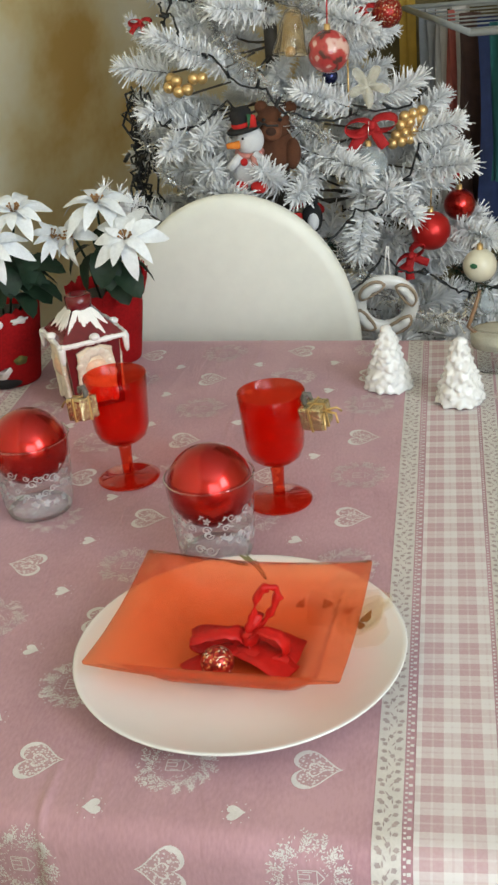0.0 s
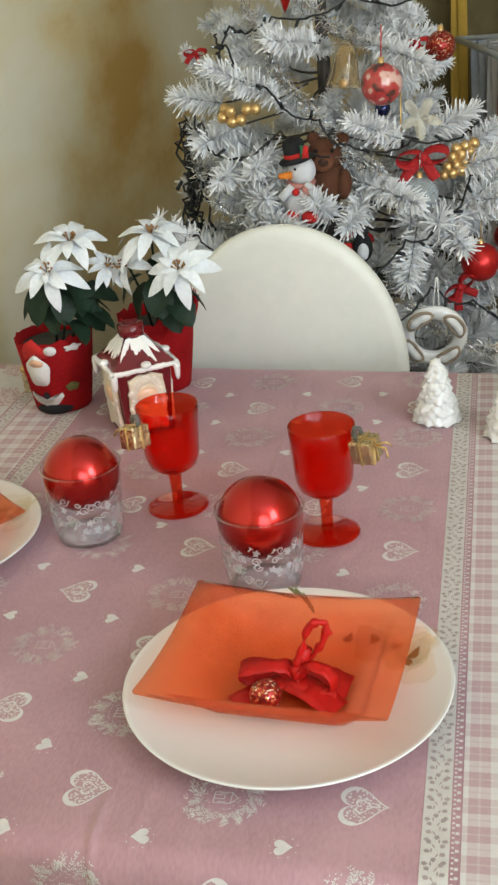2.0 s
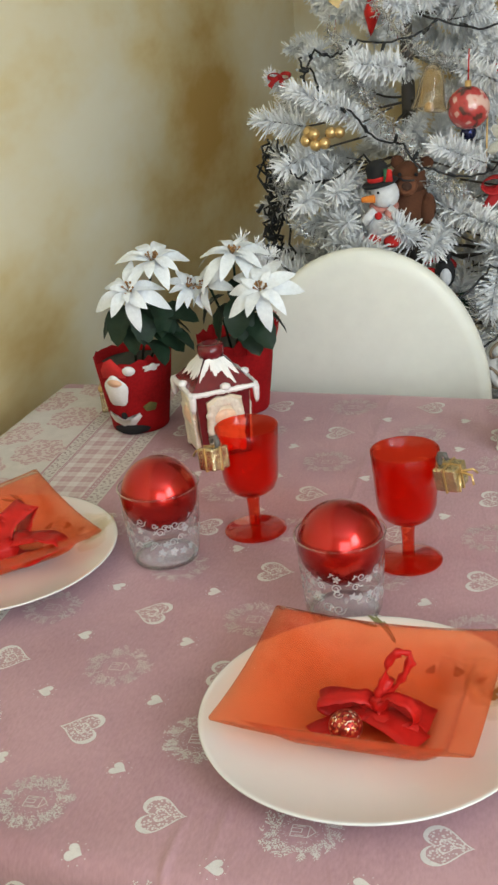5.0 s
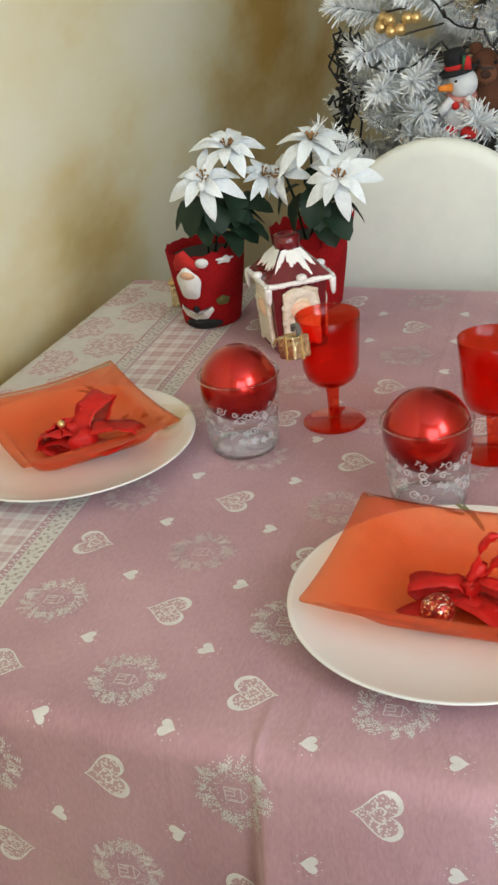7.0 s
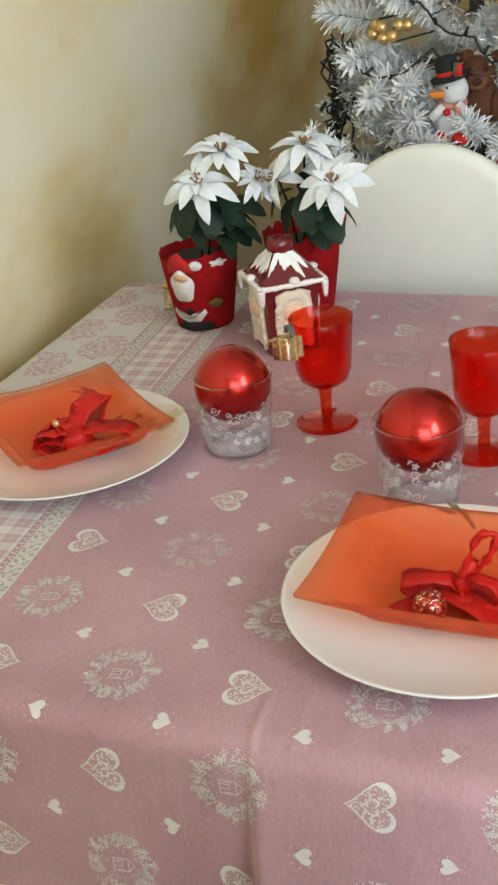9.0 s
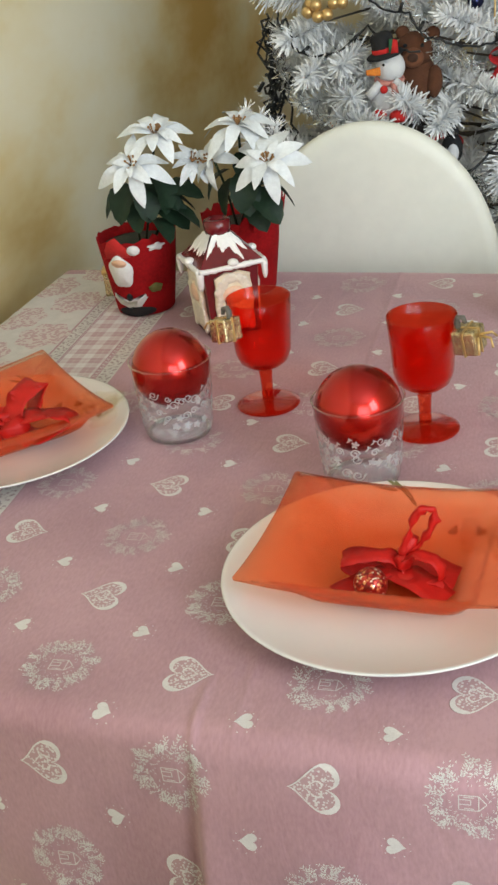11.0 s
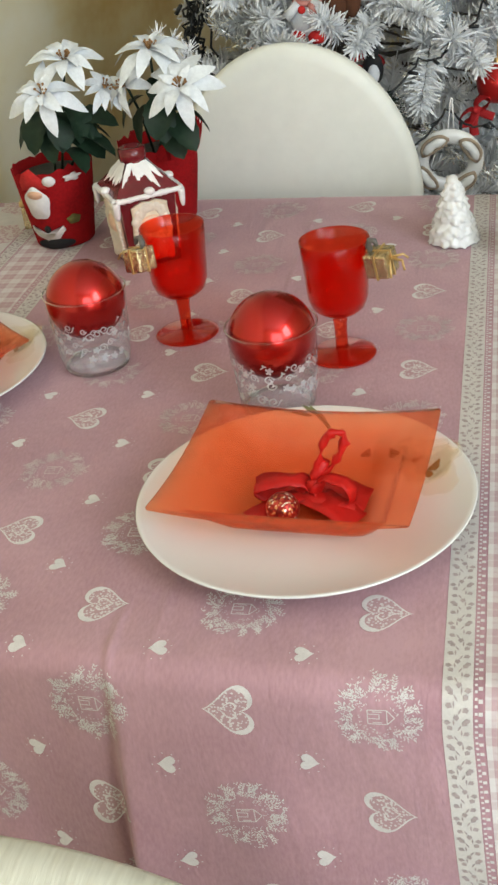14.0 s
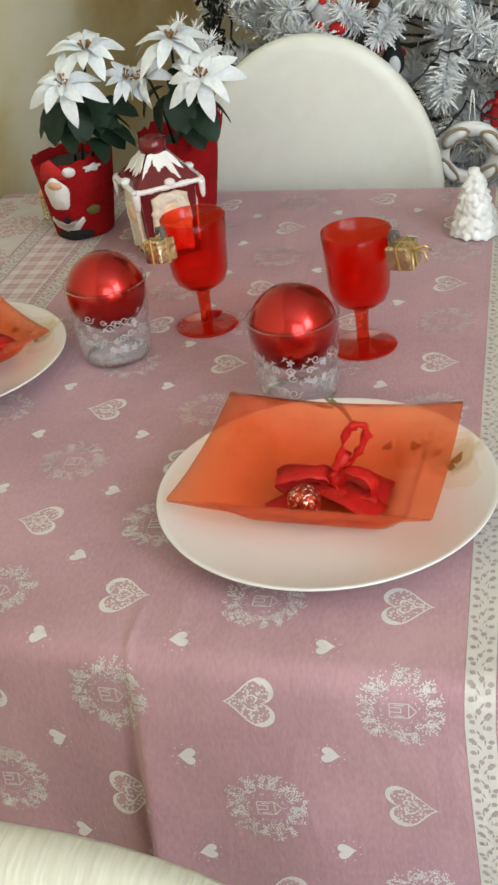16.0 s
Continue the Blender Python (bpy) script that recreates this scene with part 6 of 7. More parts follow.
# stuffed snowman: body, head, hat, scarf, boots
multi("snowman_toy", pose(-0.003, 1.120, 0.893, 0, 4, 0) @ Matrix.Scale(0.94, 4), [
    (oval(0.028, 0.024, 0.034, (0, 0, 0.034)), MAT_PLUSHWHITE),
    (oval(0.023, 0.022, 0.024, (0.002, -0.002, 0.078)), MAT_PLUSHWHITE),
    (moved(lathe([(0, 0), (0.028, 0), (0.0295, 0.003), (0.025, 0.006), (0.0175, 0.007), (0.0180, 0.013), (0.0175, 0.029), (0.013, 0.035), (0, 0.037)], 28), pose(-0.006, -0.002, 0.094, 4, -14, 0)), MAT_BLACKFELT),
    (moved(lathe([(0.0180, 0.007), (0.0190, 0.009), (0.0188, 0.013), (0.0178, 0.014)], 28), pose(-0.006, -0.002, 0.094, 4, -14, 0)), MAT_BRIGHTFELT),
    (tube([(-0.012, -0.020, 0.074), (-0.031, -0.028, 0.073)], [0.0068, 0.0040], 10), MAT_ORANGEFELT),
    (oval(0.0022, 0.0016, 0.0022, (-0.006, -0.0225, 0.084)), MAT_BLACKFELT),
    (moved(slab([(-0.006, -0.010), (0.006, -0.008), (0.004, 0.010), (-0.003, 0.012)], 0, 0.002), pose(0.010, -0.020, 0.110, 90, 0, 25)), MAT_BRIGHTFELT),
    (moved(slab([(-0.002, -0.010), (0.002, -0.010), (0.003, 0.010), (-0.003, 0.010)], 0, 0.002), pose(0.004, -0.0215, 0.112, 90, 0, 20)), MAT_GREENFELT),
    (tube([(0.010, -0.020, 0.060), (0.026, -0.020, 0.046), (0.028, -0.022, 0.030)], [0.008, 0.0085, 0.008], 10), MAT_PLUSHWHITE),
    (tube([(-0.010, -0.020, 0.056), (-0.028, -0.024, 0.036)], [0.0075, 0.008], 10), MAT_PLUSHWHITE),
    (oval(0.006, 0.006, 0.006, (-0.004, -0.026, 0.048)), MAT_BRIGHTFELT),
    (oval(0.014, 0.014, 0.010, (0.018, -0.016, 0.006)), MAT_BRIGHTFELT),
    (oval(0.012, 0.012, 0.008, (-0.012, -0.018, 0.008)), MAT_BRIGHTFELT),
    (moved(tube([(0.019 * math.cos(a), 0.018 * math.sin(a), 0) for a in np.linspace(0, 2 * math.pi, 20)], 0.0052, 8), pose(0.001, -0.001, 0.059, 12, 0, 0)), MAT_PINK),
    (tube([(0.010, -0.022, 0.058), (0.016, -0.027, 0.042)], [0.006, 0.0075], 8), MAT_PINK),
], "white plush snowman in a black hat hanging on the tree", "ornament")
multi("teddy_bear", pose(0.033, 1.162, 0.920, 0, 5, 6) @ Matrix.Scale(0.92, 4), [
    (oval(0.034, 0.030, 0.042, (0, 0, 0.02)), MAT_PLUSHBROWN),
    (oval(0.030, 0.026, 0.029, (-0.004, -0.006, 0.066)), MAT_PLUSHBROWN),
    (oval(0.0175, 0.014, 0.0160, (-0.006, -0.030, 0.058)), MAT_SNOUT),
    (oval(0.0032, 0.003, 0.0032, (-0.019, -0.028, 0.076)), MAT_BLACKFELT),
    (oval(0.0032, 0.003, 0.0032, (0.008, -0.030, 0.077)), MAT_BLACKFELT),
    (oval(0.0085, 0.005, 0.0070, (-0.006, -0.0425, 0.060)), MAT_DARKBROWN),
    (oval(0.011, 0.007, 0.011, (-0.024, -0.004, 0.092)), MAT_PLUSHBROWN),
    (oval(0.011, 0.007, 0.011, (0.024, -0.004, 0.092)), MAT_PLUSHBROWN),
    (oval(0.013, 0.013, 0.026, (0.030, -0.018, 0.020)), MAT_PLUSHBROWN),
    (oval(0.013, 0.013, 0.026, (-0.030, -0.018, 0.020)), MAT_PLUSHBROWN),
], "brown plush teddy bear tucked among the white branches", "ornament")


def berry_cluster(m, places, r, label):
    ob = empty("berry_cluster", m, label, "ornament", "gold berry clusters")
    for p in places:
        part("berry", ball(r, p, 18, 11), MAT_GOLDMATT, ob)
    part("stalk", tube([(0, 0.02, -0.004), (0, 0.004, 0.0)], 0.0015, 6), MAT_BLACK, ob)
    return ob


berry_cluster(pose(0.232, 1.225, 0.945), [(0.0135 * i + 0.006 * (j % 2) - 0.02, -0.010 * (1 - abs(i - 1.2) / 3), 0.0125 * j - 0.017 + 0.003 * i) for i in range(4) for j in range(4) if (i, j) not in ((0, 3), (3, 0), (0, 2))], 0.0090, "cluster of pearly gold berries on the tree")
berry_cluster(pose(-0.090, 1.160, 1.050), [(-0.030, 0, -0.006), (-0.016, -0.006, 0.004), (-0.014, -0.008, -0.012), (0.000, -0.008, -0.010), (0.010, -0.004, 0.005), (0.022, 0, 0.004), (-0.026, 0.004, 0.006)], 0.0092, "cluster of pearly gold berries on the tree")


def hanging_ball(m, r, material, label, string=None, reach=0.03):
    ob = empty("bauble", m, label, "bauble", "tree baubles")
    part("globe", ball(r, (0, 0, 0), 36, 22), material, ob)
    part("cap", lathe([(0, r + 0.0075), (0.0045, r + 0.0075), (0.005, r - 0.001), (0.0052, r - 0.0016)], 16), MAT_GOLDMATT, ob)
    if string:
        part("string", tube([(0, 0, r + 0.006), (0.002, 0.002, r + 0.006 + reach)], 0.0010, 5), string, ob)
    return ob


hanging_ball(pose(0.268, 1.205, 0.790), 0.0310, MAT_REDMATT, "matt red bauble hanging on a low branch", MAT_GOLDMATT)
hanging_ball(pose(0.314, 1.32, 0.800), 0.0265, MAT_REDBALL, "shiny red bauble hanging beside a matt one", MAT_GOLDMATT)
hanging_ball(pose(0.176, 1.185, 0.905), 0.0290, MAT_FROST, "frosted white glass bauble on the tree", MAT_SILVER)
cream_ball = hanging_ball(pose(0.342, 1.12, 0.756), 0.0260, paint("cream_bauble", (0.66, 0.62, 0.48), 0.3, vary=0.08, coat=0.3), "cream bauble with a green leaf mark", MAT_SILVER)
part("leaf_mark", moved(oval(0.0060, 0.0016, 0.0042, (0, 0, 0)), Matrix.Translation((-0.010, -0.0232, 0.0060)) @ Matrix.Rotation(-0.35, 4, "Z")), MAT_GREENFELT, cream_ball, "small green leaf mark")
hanging_ball(pose(0.225, 1.30, 1.275), 0.0230, MAT_SILVER, "shiny silver bauble near the tree's top", MAT_SILVER)
hanging_ball(pose(-0.100, 1.225, 0.868), 0.0110, MAT_ORANGEFELT, "small orange-red bauble low on the tree")
hanging_ball(pose(0.120, 1.22, 1.035), 0.0120, paint("dark_blue_foil", (0.03, 0.035, 0.10), 0.2, metal=0.7), "small dark blue bauble on the tree")


def printed_bauble(name):
    """Red lacquer with blotches of dark brown and pale pink print."""
    m, nt, p = nodes_of(name)
    n = nt.nodes
    co, tx, rm = (n.new(k) for k in ("ShaderNodeTexCoord", "ShaderNodeTexNoise", "ShaderNodeValToRGB"))
    tx.inputs["Scale"].default_value, tx.inputs["Detail"].default_value = 46.0, 2.0
    link(nt, co.outputs["Object"], tx.inputs["Vector"])
    link(nt, tx.outputs["Fac"], rm.inputs["Fac"])
    e = rm.color_ramp.elements
    e[0].position, e[0].color = 0.36, (0.09, 0.030, 0.025, 1)
    e[1].position, e[1].color = 0.62, (0.66, 0.42, 0.36, 1)
    for pos, col in ((0.42, (0.40, 0.035, 0.035, 1)), (0.53, (0.44, 0.06, 0.055, 1)), (0.57, (0.60, 0.30, 0.26, 1))):
        e.new(pos).color = col
    link(nt, rm.outputs["Color"], p.inputs["Base Color"])
    p.inputs["Roughness"].default_value, p.inputs["Coat Weight"].default_value = 0.25, 0.5
    return m


hanging_ball(pose(0.126, 1.155, 1.080), 0.0310, printed_bauble("red_blotched_print"), "dull red printed bauble with pale blotches on a red string", MAT_RIBBON, 0.045)


def velvet_bow(m, label, k=1.0):
    ob = empty("velvet_bow", m, label, "bow", "red velvet bows")
    part("loop", bow_loop((0, 0, 0), (-0.030 * k, -0.004, -0.008 * k), 0.008 * k, 0.018 * k, up=(0, 0, 1), side=(0, 1, 0.4)), MAT_FELT2, ob)
    part("loop", bow_loop((0, 0, 0), (0.028 * k, -0.004, 0.010 * k), 0.008 * k, 0.018 * k, up=(0, 0, 1), side=(0, 1, 0.4)), MAT_FELT2, ob)
    part("tail", ribbon([(0, 0, 0), (-0.012 * k, -0.004, -0.016 * k), (-0.018 * k, -0.006, -0.034 * k)], [(1, 0, 0.4)] * 3, 0.014 * k, 0.001), MAT_FELT2, ob)
    part("tail", ribbon([(0, 0, 0), (0.010 * k, -0.004, -0.012 * k), (0.020 * k, -0.006, -0.022 * k)], [(1, 0, 0.8)] * 3, 0.013 * k, 0.001), MAT_FELT2, ob)
    part("knot", ball(0.0062 * k, (0, -0.003, 0), 14, 9), MAT_FELT2, ob)
    return ob


velvet_bow(pose(0.182, 1.195, 0.962, 0, 12, 0), "red velvet bow beside gold berries", 1.3)
velvet_bow(pose(0.236, 1.19, 0.755, 0, -25, 0), "red velvet bow hanging under red baubles", 1.0)
velvet_bow(pose(0.300, 1.30, 0.870, 0, 10, 0), "small red velvet bow on a branch tip", 0.7)
velvet_bow(pose(0.172, 1.27, 1.122, 0, 15, 0), "small dark red bow beside a glittered bauble", 0.7)
velvet_bow(pose(-0.195, 1.33, 1.125, 0, 20, 0), "small red bow on the tree's edge", 0.6)
velvet_bow(pose(0.075, 1.235, 0.835, 0, 60, 0), "red velvet bow above a dark ornament", 0.8)
hanging_ball(pose(0.208, 1.27, 1.116), 0.0230, MAT_GLITTER, "red glittered bauble with silver sprinkles")
# bell of clear amber plastic
bell = empty("amber_bell", pose(0.064, 1.195, 1.075, 0, 8, 0), "clear amber plastic bell ornament", "ornament")
part("bell", lathe([(0.0265, 0), (0.027, 0.002), (0.022, 0.018), (0.018, 0.045), (0.012, 0.062), (0.004, 0.068), (0, 0.069), (0, 0.066), (0.010, 0.060), (0.016, 0.044), (0.020, 0.018), (0.0250, 0.001)], 32), MAT_AMBER, bell)
part("clapper", ball(0.008, (0, 0, 0.004), 16, 10), MAT_GOLDMATT, bell)
# gold ribbon bow and red spindle higher up
gb = empty("gold_bow", pose(-0.055, 1.31, 1.262, 0, 5, 0), "pale gold satin bow near the tree's top", "bow")
MAT_GOLDSATIN = paint("pale_gold_satin", (0.60, 0.44, 0.21), 0.35, metal=0.3, vary=0.15, scale=50)
part("loop", bow_loop((0, 0, 0), (-0.045, -0.004, 0.012), 0.014, 0.03, up=(0, 0, 1), side=(0, 1, 0.4)), MAT_GOLDSATIN, gb)
part("loop", bow_loop((0, 0, 0), (0.045, -0.004, 0.012), 0.014, 0.03, up=(0, 0, 1), side=(0, 1, 0.4)), MAT_GOLDSATIN, gb)
part("tail", ribbon([(0, 0, 0), (-0.022, -0.004, -0.014), (-0.036, -0.006, -0.036)], [(1, 0, 0.3)] * 3, 0.02, 0.001), MAT_GOLDSATIN, gb)
part("knot", ball(0.008, (0, -0.003, 0), 14, 9), MAT_GOLDSATIN, gb)
sp = empty("spindle_ornament", pose(-0.030, 1.285, 1.213, 0, 6, 0), "red glass spindle ornament", "ornament")
part("spindle", lathe([(0, -0.034), (0.004, -0.026), (0.0105, -0.006), (0.0135, 0.002), (0.0110, 0.010), (0.006, 0.026), (0.003, 0.034), (0, 0.035)], 24), MAT_REDMATT, sp)
# crumpled organza star
sv, sf = [], []
for ring in range(7):
    for k in range(60):
        a = 2 * math.pi * k / 60
        r = ring / 6 * (0.024 + 0.010 * math.cos(5 * a + 0.4) + 0.004 * noise.noise(Vector((3 * a, 0.2, 5.5))))
        x, y = r * math.cos(a), r * math.sin(a)
        sv.append((x, y, 0.006 * noise.noise(Vector((x * 90, y * 90, 1.7))) + 0.003 * math.cos(5 * a + 0.4) * ring / 6))
for ring in range(6):
    for k in range(60):
        j = (k + 1) % 60
        sf.append((ring * 60 + k, ring * 60 + j, ring * 60 + 60 + j, ring * 60 + 60 + k))
st = tagged(part("organza_star", (sv, sf), MAT_CREAMSHELL), "cream organza star hanging on a gold cord", "ornament")
st.matrix_world = pose(0.178, 1.205, 1.020, 90, 10, 12)
inv = st.matrix_world.inverted()
part("cord", moved(tube([(0.150, 1.20, 1.072), (0.149, 1.195, 1.020), (0.147, 1.198, 0.985)], 0.0016, 6), inv), MAT_GOLDMATT, st, "thin gold hanging cord")
# dark toy with a red cap
multi("dark_toy", pose(0.088, 1.140, 0.818), [(oval(0.016, 0.014, 0.024, (0, 0, 0.02)), MAT_BLACKFELT), (oval(0.009, 0.006, 0.014, (0.002, -0.011, 0.016)), MAT_PLUSHWHITE),
      (oval(0.011, 0.011, 0.010, (0, -0.002, 0.046)), MAT_BLACKFELT), (oval(0.016, 0.007, 0.012, (-0.024, 0.002, 0.016)), MAT_BRIGHTFELT)], "small black and red toy in the branches", "ornament")
# ceramic wreath
wr = empty("ceramic_wreath", pose(0.1985, 1.075, 0.714, 12, 4, 6), "white ceramic ring with taupe-edged hearts hanging by a cord", "wreath")
part("ring", moved(lathe([(0.040 + 0.0115 * math.cos(a), 0.0085 * math.sin(a)) for a in np.linspace(0, 2 * math.pi, 17)[:-1]], 48, True), pose(0, 0, 0, 90)), MAT_WHITECER, wr)
for k in range(4):
    # half-moon cushions set round the ring, each with a taupe edge
    a0 = math.pi / 2 * k + 0.65
    arc = [a0 + t for t in np.linspace(-0.48, 0.48, 11)]
    place = pose(0, -0.0060, 0, 90)
    pad = [(0.040 * math.cos(a), 0.040 * math.sin(a), 0.0035) for a in arc]
    cushion = part("heart_relief", moved(tube(pad, [0.003, 0.0055, 0.0068, 0.0074, 0.0070, 0.0064, 0.0070, 0.0074, 0.0068, 0.0055, 0.003], 10), place), MAT_WHITECER, wr)
    edge = [((0.040 + s2 * 0.0095 * (1 - abs(t) ** 3)) * math.cos(a0 + 0.56 * t), (0.040 + s2 * 0.0095 * (1 - abs(t) ** 3)) * math.sin(a0 + 0.56 * t), 0.004) for s2, ts in ((1, np.linspace(-1, 1, 12)), (-1, np.linspace(1, -1, 12))) for t in ts]
    part("edging", moved(tube(edge + edge[:1], 0.0026, 8), place), MAT_TAUPE, cushion, "taupe edging")
part("cord", join(tube([(-0.004, 0, 0.048), (-0.002, 0.01, 0.095)], 0.0011, 6), tube([(0.005, 0, 0.048), (0.000, 0.01, 0.095)], 0.0011, 6)), MAT_WHITEFELT, wr)
drop = empty("glass_drop", pose(0.352, 1.12, 0.695), "clear faceted glass drop ornament", "ornament")
part("drop", lathe([(0, -0.02), (0.008, -0.014), (0.013, -0.002), (0.009, 0.012), (0.002, 0.024), (0, 0.025)], 10), MAT_FROST, drop, smooth=False)

# ---- cable of the lights and tinsel ----


def cable(name, stops, rng, label):
    """A black light cable through (azimuth, height, outward) stops, with small bulb holders."""
    pts = []
    for (a0, z0, o0), (a1, z1, o1) in zip(stops, stops[1:]):
        for t in np.linspace(0, 1, 12, endpoint=False):
            pts.append(tree_point(a0 + (a1 - a0) * t, z0 + (z1 - z0) * t - 0.014 * math.sin(math.pi * t), o0 + (o1 - o0) * t + 0.030) + Vector(rng.normal(0, 0.0012, 3)))
    ob = empty(name, pose(0, 0, 0), label, "light string", "light cables")
    part("wire", tube(pts, 0.0017, 6), MAT_BLACK, ob)
    for k in range(4, len(pts) - 2, 6):
        way = Vector((rng.normal(), rng.normal() - 0.6, rng.normal())).normalized()
        holder = part("bulb_holder", tube([pts[k], pts[k] + way * 0.014], [0.0030, 0.0024], 6), MAT_BLACK, ob)
        part("bulb", moved(ball(0.0024, pts[k] + way * 0.017, 8, 6), Matrix()), MAT_FROST, holder)
    return ob


krng = np.random.default_rng(14)
for stops in (
    [(-126, 1.16, 0.0), (-118, 1.145, 0.01), (-100, 1.085, 0.015), (-84, 1.035, 0.015), (-78, 1.000, 0.01), (-58, 0.99, 0.0), (-30, 1.00, 0.0)],
    [(-124, 1.13, 0.0), (-118, 1.17, 0.01), (-100, 1.18, 0.01), (-70, 1.20, 0.01), (-40, 1.19, 0.0)],
    [(-128, 1.04, 0.0), (-122, 1.035, 0.01), (-112, 0.985, 0.01), (-96, 1.02, 0.0), (-80, 0.985, 0.01)],
    [(-124, 0.90, 0.0), (-116, 0.875, 0.015), (-96, 0.845, 0.02), (-80, 0.815, 0.02), (-66, 0.86, 0.02), (-56, 0.88, 0.01), (-44, 0.93, 0.01), (-30, 0.95, 0.0)],
    [(-90, 0.72, 0.0), (-74, 0.745, 0.01), (-62, 0.79, 0.01), (-52, 0.755, 0.0), (-40, 0.70, 0.0), (-25, 0.72, 0.0)],
    [(-80, 0.62, 0.0), (-62, 0.645, 0.01), (-50, 0.62, 0.01), (-40, 0.66, 0.0)],
    [(-75, 1.28, 0.0), (-60, 1.30, 0.01), (-48, 1.27, 0.01), (-35, 1.22, 0.0)],
):
    cable("light_cable", stops, krng, "black cable of small lights wound through the tree")
# the tangle at the tree's edge
tangle = empty("cable_tangle", pose(0, 0, 0), "tangle of black light cable at the tree's edge", "light string")
for j in range(9):
    p, pts = Vector((-0.200, 1.25, 1.016)) + Vector(krng.normal(0, 0.012, 3)), []
    for k in range(26):
        pts.append(p.copy())
        p += Vector((krng.normal(0, 0.008) - (p.x + 0.200 - 0.0012 * k * 0.2) * 0.25, krng.normal(0, 0.008) - (p.y - 1.25) * 0.25, -0.0075 + krng.normal(0, 0.006)))
    part("strand", tube(pts, 0.0020, 6), MAT_BLACK, tangle)
for k in range(22):
    p = Vector((-0.200 + krng.normal(0, 0.014), 1.25 + krng.normal(0, 0.012), krng.uniform(0.82, 0.95)))
    part("bulb_holder", tube([p, p + Vector(krng.normal(0, 1, 3)).normalized() * 0.017], [0.0036, 0.0030], 6), MAT_BLACK, tangle)


def tinsel(stops, rng, count):
    pts = []
    for (a0, z0, o0), (a1, z1, o1) in zip(stops, stops[1:]):
        for t in np.linspace(0, 1, 10, endpoint=False):
            pts.append(tree_point(a0 + (a1 - a0) * t, z0 + (z1 - z0) * t, o0))
    verts, faces = [], []
    for _ in range(count):
        k = rng.integers(len(pts) - 1)
        p = pts[k].lerp(pts[k + 1], rng.random()) + Vector(rng.normal(0, 0.004, 3))
        d = Vector(rng.normal(0, 1, 3)).normalized()
        s = d.orthogonal().normalized() * 0.0008
        o, ln = len(verts), rng.uniform(0.008, 0.020)
        verts += [p - s, p + s, p + d * ln + s, p + d * ln - s]
        faces.append((o, o + 1, o + 2, o + 3))
    ob = tagged(part("tinsel_garland", (verts, faces), MAT_SILVER, smooth=False), "silver tinsel garland draped over the branches", "garland", "tinsel garlands", "stuff")
    return ob


tinsel([(-118, 1.20, 0.01), (-102, 1.12, 0.015), (-88, 1.05, 0.015), (-78, 0.98, 0.015), (-66, 0.95, 0.01)], krng, 700)
tinsel([(-110, 1.30, 0.0), (-95, 1.22, 0.01), (-75, 1.15, 0.01), (-60, 1.12, 0.0)], krng, 560)
tinsel([(-70, 0.80, 0.0), (-58, 0.70, 0.01), (-45, 0.66, 0.01), (-30, 0.72, 0.0)], krng, 480)
tinsel([(-140, 1.02, 0.0), (-125, 0.95, 0.01), (-105, 0.88, 0.01), (-90, 0.86, 0.0)], krng, 380)
# dark green fir sprigs tucked low among the white branches
MAT_FIR = paint("dark_green_needles", (0.012, 0.038, 0.022), 0.6, vary=0.3, scale=60)
for base, tip in (((0.300, 1.19, 0.735), (0.352, 1.14, 0.715)), ((0.330, 1.20, 0.760), (0.395, 1.16, 0.735)), ((0.10, 1.19, 0.79), (0.125, 1.15, 0.765))):
    base, tip = Vector(base), Vector(tip)
    sprig = empty("fir_sprig", Matrix.Translation(base), "small dark green artificial fir sprig on the tree", "sprig", "fir sprigs")
    part("twig", tube([base - base, tip - base], [0.0018, 0.001], 6), MAT_WOOD, sprig)
    part("needles", needle_twig(krng, base - base, tip - base, 260, 0.016, 0.0008), MAT_FIR, sprig, smooth=False)

# ---- behind the tree ----
MAT_CURTAIN = paint("olive_brown_curtain", (0.105, 0.082, 0.034), 0.9, vary=0.25, scale=12, bump=0.2, bump_scale=500)
MAT_OCHRECURTAIN = paint("ochre_curtain_stripe", (0.36, 0.22, 0.030), 0.85, vary=0.2, scale=12)


def wavy_sheet(x0, x1, y, z0, z1, depth, waves, thick=0.0015, nx=40, nz=10, seed=0.0):
    verts, faces = [], []
    for side in (0, 1):
        for j in range(nz + 1):
            for i in range(nx + 1):
                u, w = i / nx, j / nz
                fold = depth * math.sin(waves * 2 * math.pi * u + seed + 0.5 * math.sin(3 * w + seed)) * (0.5 + 0.5 * (1 - w))
                verts.append((x0 + (x1 - x0) * u + 0.004 * math.sin(5 * w + 9 * u + seed), y + fold + side * thick, z0 + (z1 - z0) * w))
    n = (nx + 1) * (nz + 1)
    for side in (0, 1):
        for j in range(nz):
            for i in range(nx):
                o = side * n + j * (nx + 1) + i
                q = (o, o + 1, o + nx + 2, o + nx + 1)
                faces.append(q if side == 0 else q[::-1])
    return verts, faces


curtain = tagged(part("curtain", wavy_sheet(0.13, 1.35, 1.93, 0.02, 2.45, 0.022, 9, 0.002, 160, 14), MAT_CURTAIN), "dark olive brown curtain hanging behind the tree", "curtain")
part("stripe", wavy_sheet(0.205, 0.232, 1.885, 0.30, 1.16, 0.004, 1, 0.002, 8, 8, 1.0), MAT_OCHRECURTAIN, curtain, "ochre yellow stripe")

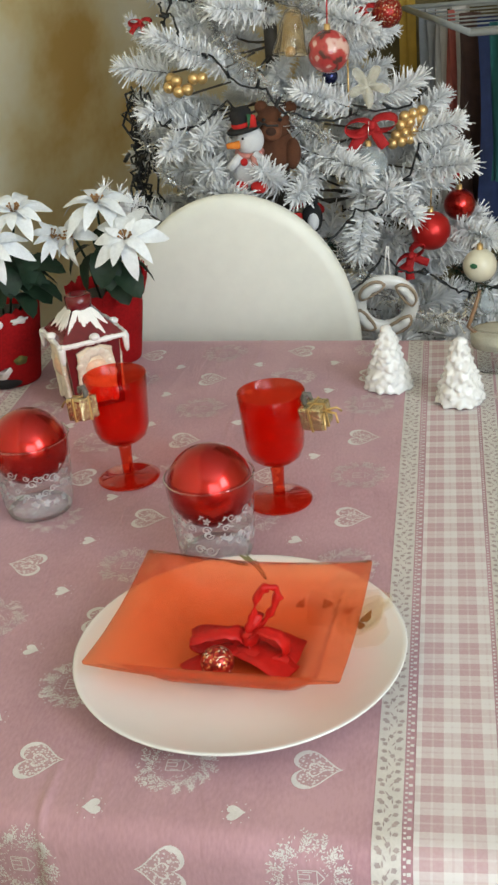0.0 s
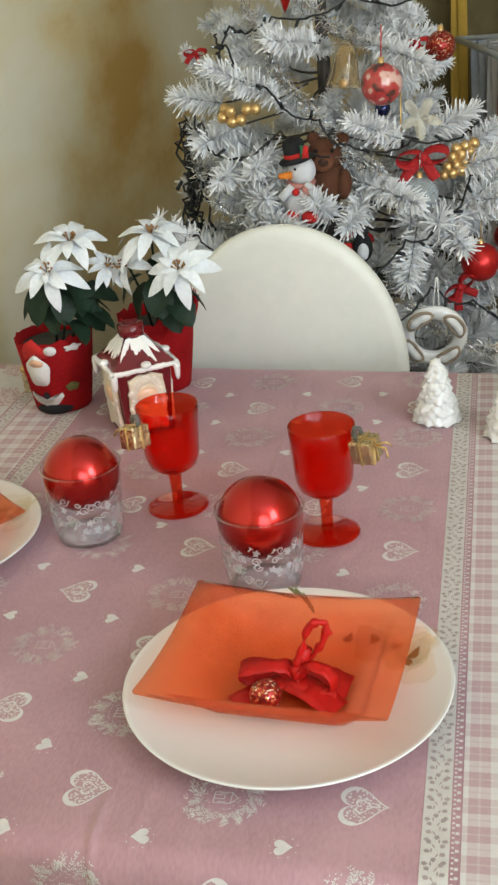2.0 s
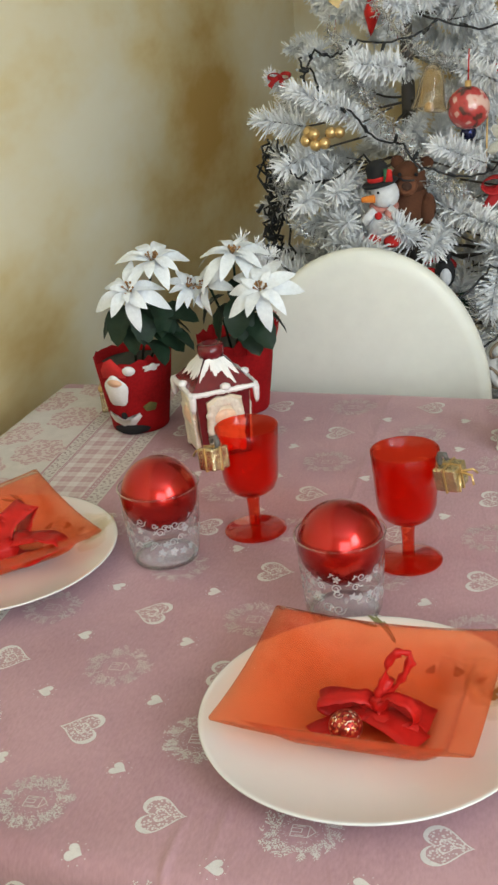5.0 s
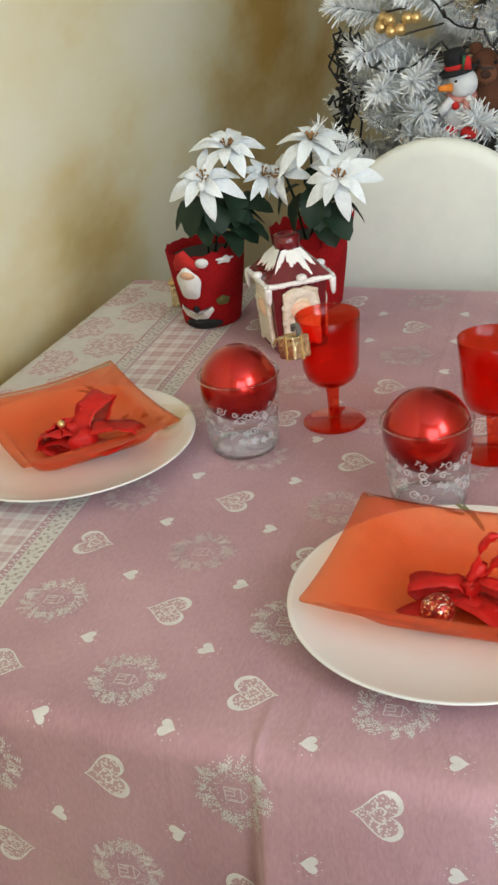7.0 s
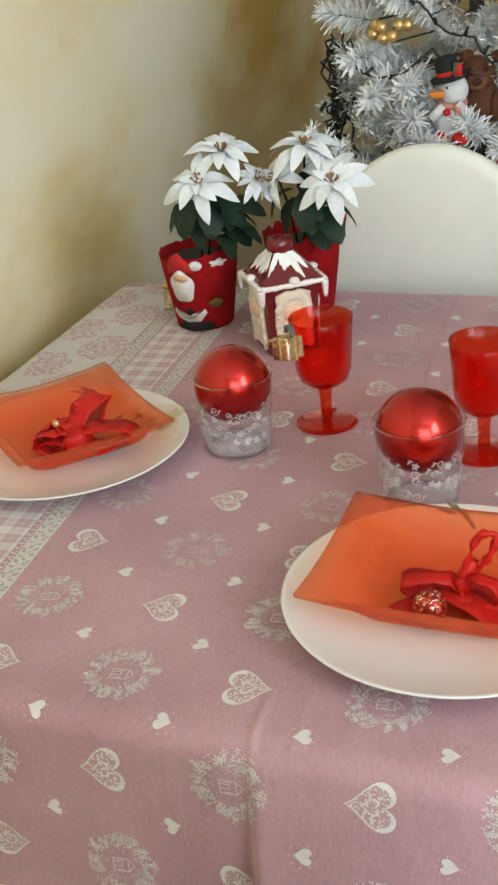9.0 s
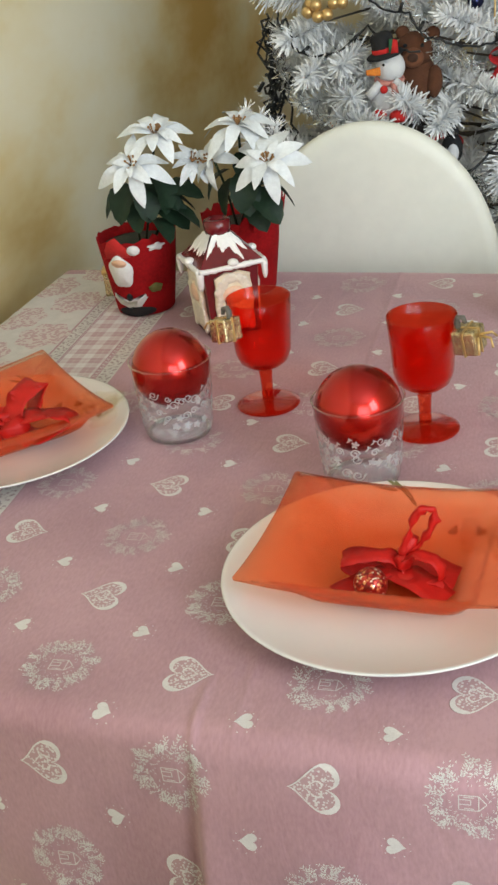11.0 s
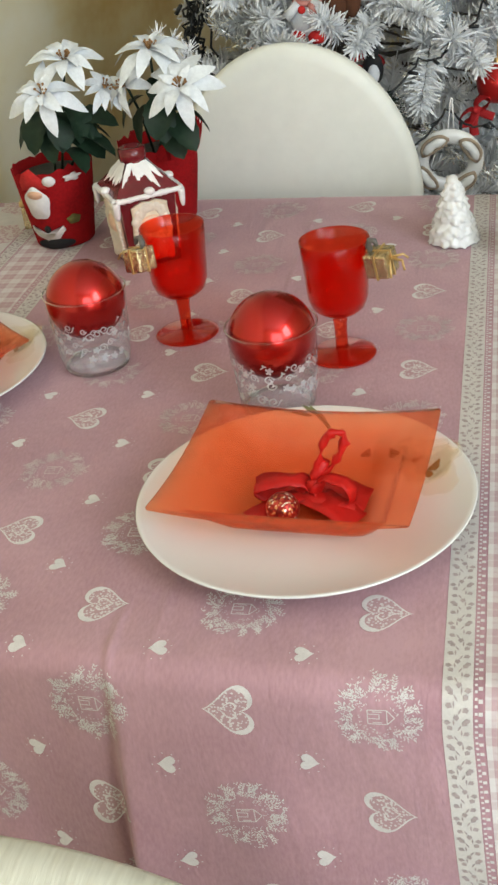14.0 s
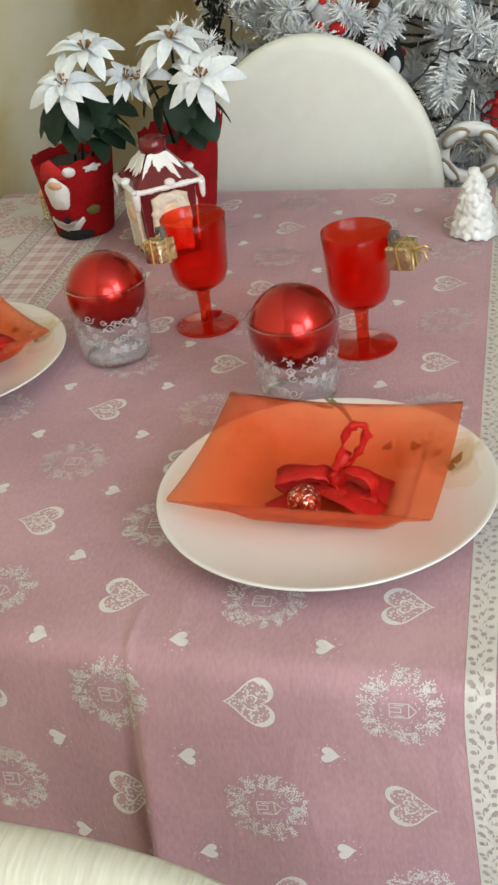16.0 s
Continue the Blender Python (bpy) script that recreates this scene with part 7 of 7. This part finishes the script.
MAT_RACK = paint("grey_white_enamel", (0.34, 0.36, 0.36), 0.4, vary=0.1, scale=20)
# drying rack: a white tube frame with thin wires on crossed legs
rack = empty("drying_rack", pose(0, 0, 0), "white wire drying rack hung with washing", "drying rack")
RZ = 1.065
near_l, near_r, far_l, far_r = Vector((0.336, 1.37, RZ)), Vector((1.05, 1.37, RZ)), Vector((0.215, 1.84, RZ)), Vector((1.05, 1.84, RZ))
for a, b in ((near_l, near_r), (far_l, far_r), (near_l, far_l), (near_r, far_r)):
    part("frame_tube", tube([a, b], 0.0055, 10), MAT_RACK, rack)
for k in range(1, 8):
    t = k / 8
    part("wire", tube([near_l.lerp(far_l, t), near_r.lerp(far_r, t)], 0.0016, 6), MAT_RACK, rack)
for x in (0.42, 0.98):
    part("leg", tube([(x, 1.37, RZ), (x, 1.80, 0.01)], 0.008, 10), MAT_RACK, rack)
    part("leg", tube([(x + 0.02, 1.84, RZ), (x + 0.02, 1.42, 0.01)], 0.008, 10), MAT_RACK, rack)


def washing(x0, x1, t, low, material, label, seed, waves=1.2):
    y = 1.37 + 0.47 * t
    ob = part("washing", wavy_sheet(x0, x1, y, low, RZ + 0.002, 0.010, waves, 0.0016, 24, 10, seed), material)
    return tagged(ob, label, "laundry", "washing on the rack")


MAT_GREYCOTTON = paint("pale_grey_cotton", (0.26, 0.27, 0.28), 0.9, vary=0.12, scale=30)
MAT_WHITECOTTON = paint("off_white_cotton", (0.42, 0.40, 0.37), 0.9, vary=0.1, scale=30)
MAT_CORAL = paint("coral_cotton", (0.34, 0.09, 0.07), 0.9, vary=0.15, scale=30)
MAT_NAVY = paint("navy_cotton", (0.016, 0.028, 0.085), 0.9, vary=0.2, scale=30)
MAT_MAROON = paint("maroon_brown_cotton", (0.065, 0.035, 0.028), 0.9, vary=0.25, scale=25)
MAT_TEAL = paint("teal_cotton", (0.012, 0.085, 0.080), 0.9, vary=0.2, scale=30)
washing(0.248, 0.272, 0.86, 0.66, MAT_GREYCOTTON, "pale grey cloth hanging from the rack", 0.3)
washing(0.278, 0.296, 0.80, 0.64, MAT_WHITECOTTON, "off-white cloth hanging from the rack", 1.3)
washing(0.298, 0.312, 0.74, 0.70, MAT_CORAL, "coral red cloth hanging from the rack", 2.1)
washing(0.300, 0.345, 0.86, 0.55, MAT_WHITECOTTON, "off-white cloth hanging from the rack", 3.1)
washing(0.318, 0.362, 0.60, 0.72, MAT_MAROON, "brown patterned cloth hanging from the rack", 4.0)
washing(0.352, 0.470, 0.40, 0.70, MAT_NAVY, "navy blue shirt hanging from the rack", 5.0, 2.2)
washing(0.372, 0.390, 0.22, 0.80, MAT_TEAL, "teal strap hanging from the rack", 6.0)
tagged(part("folded_towel", box(0.34, 0.20, 0.006, (0.56, 1.60, RZ + 0.006), 0.002), MAT_GREYCOTTON), "thin grey towel laid flat on the rack", "towel")
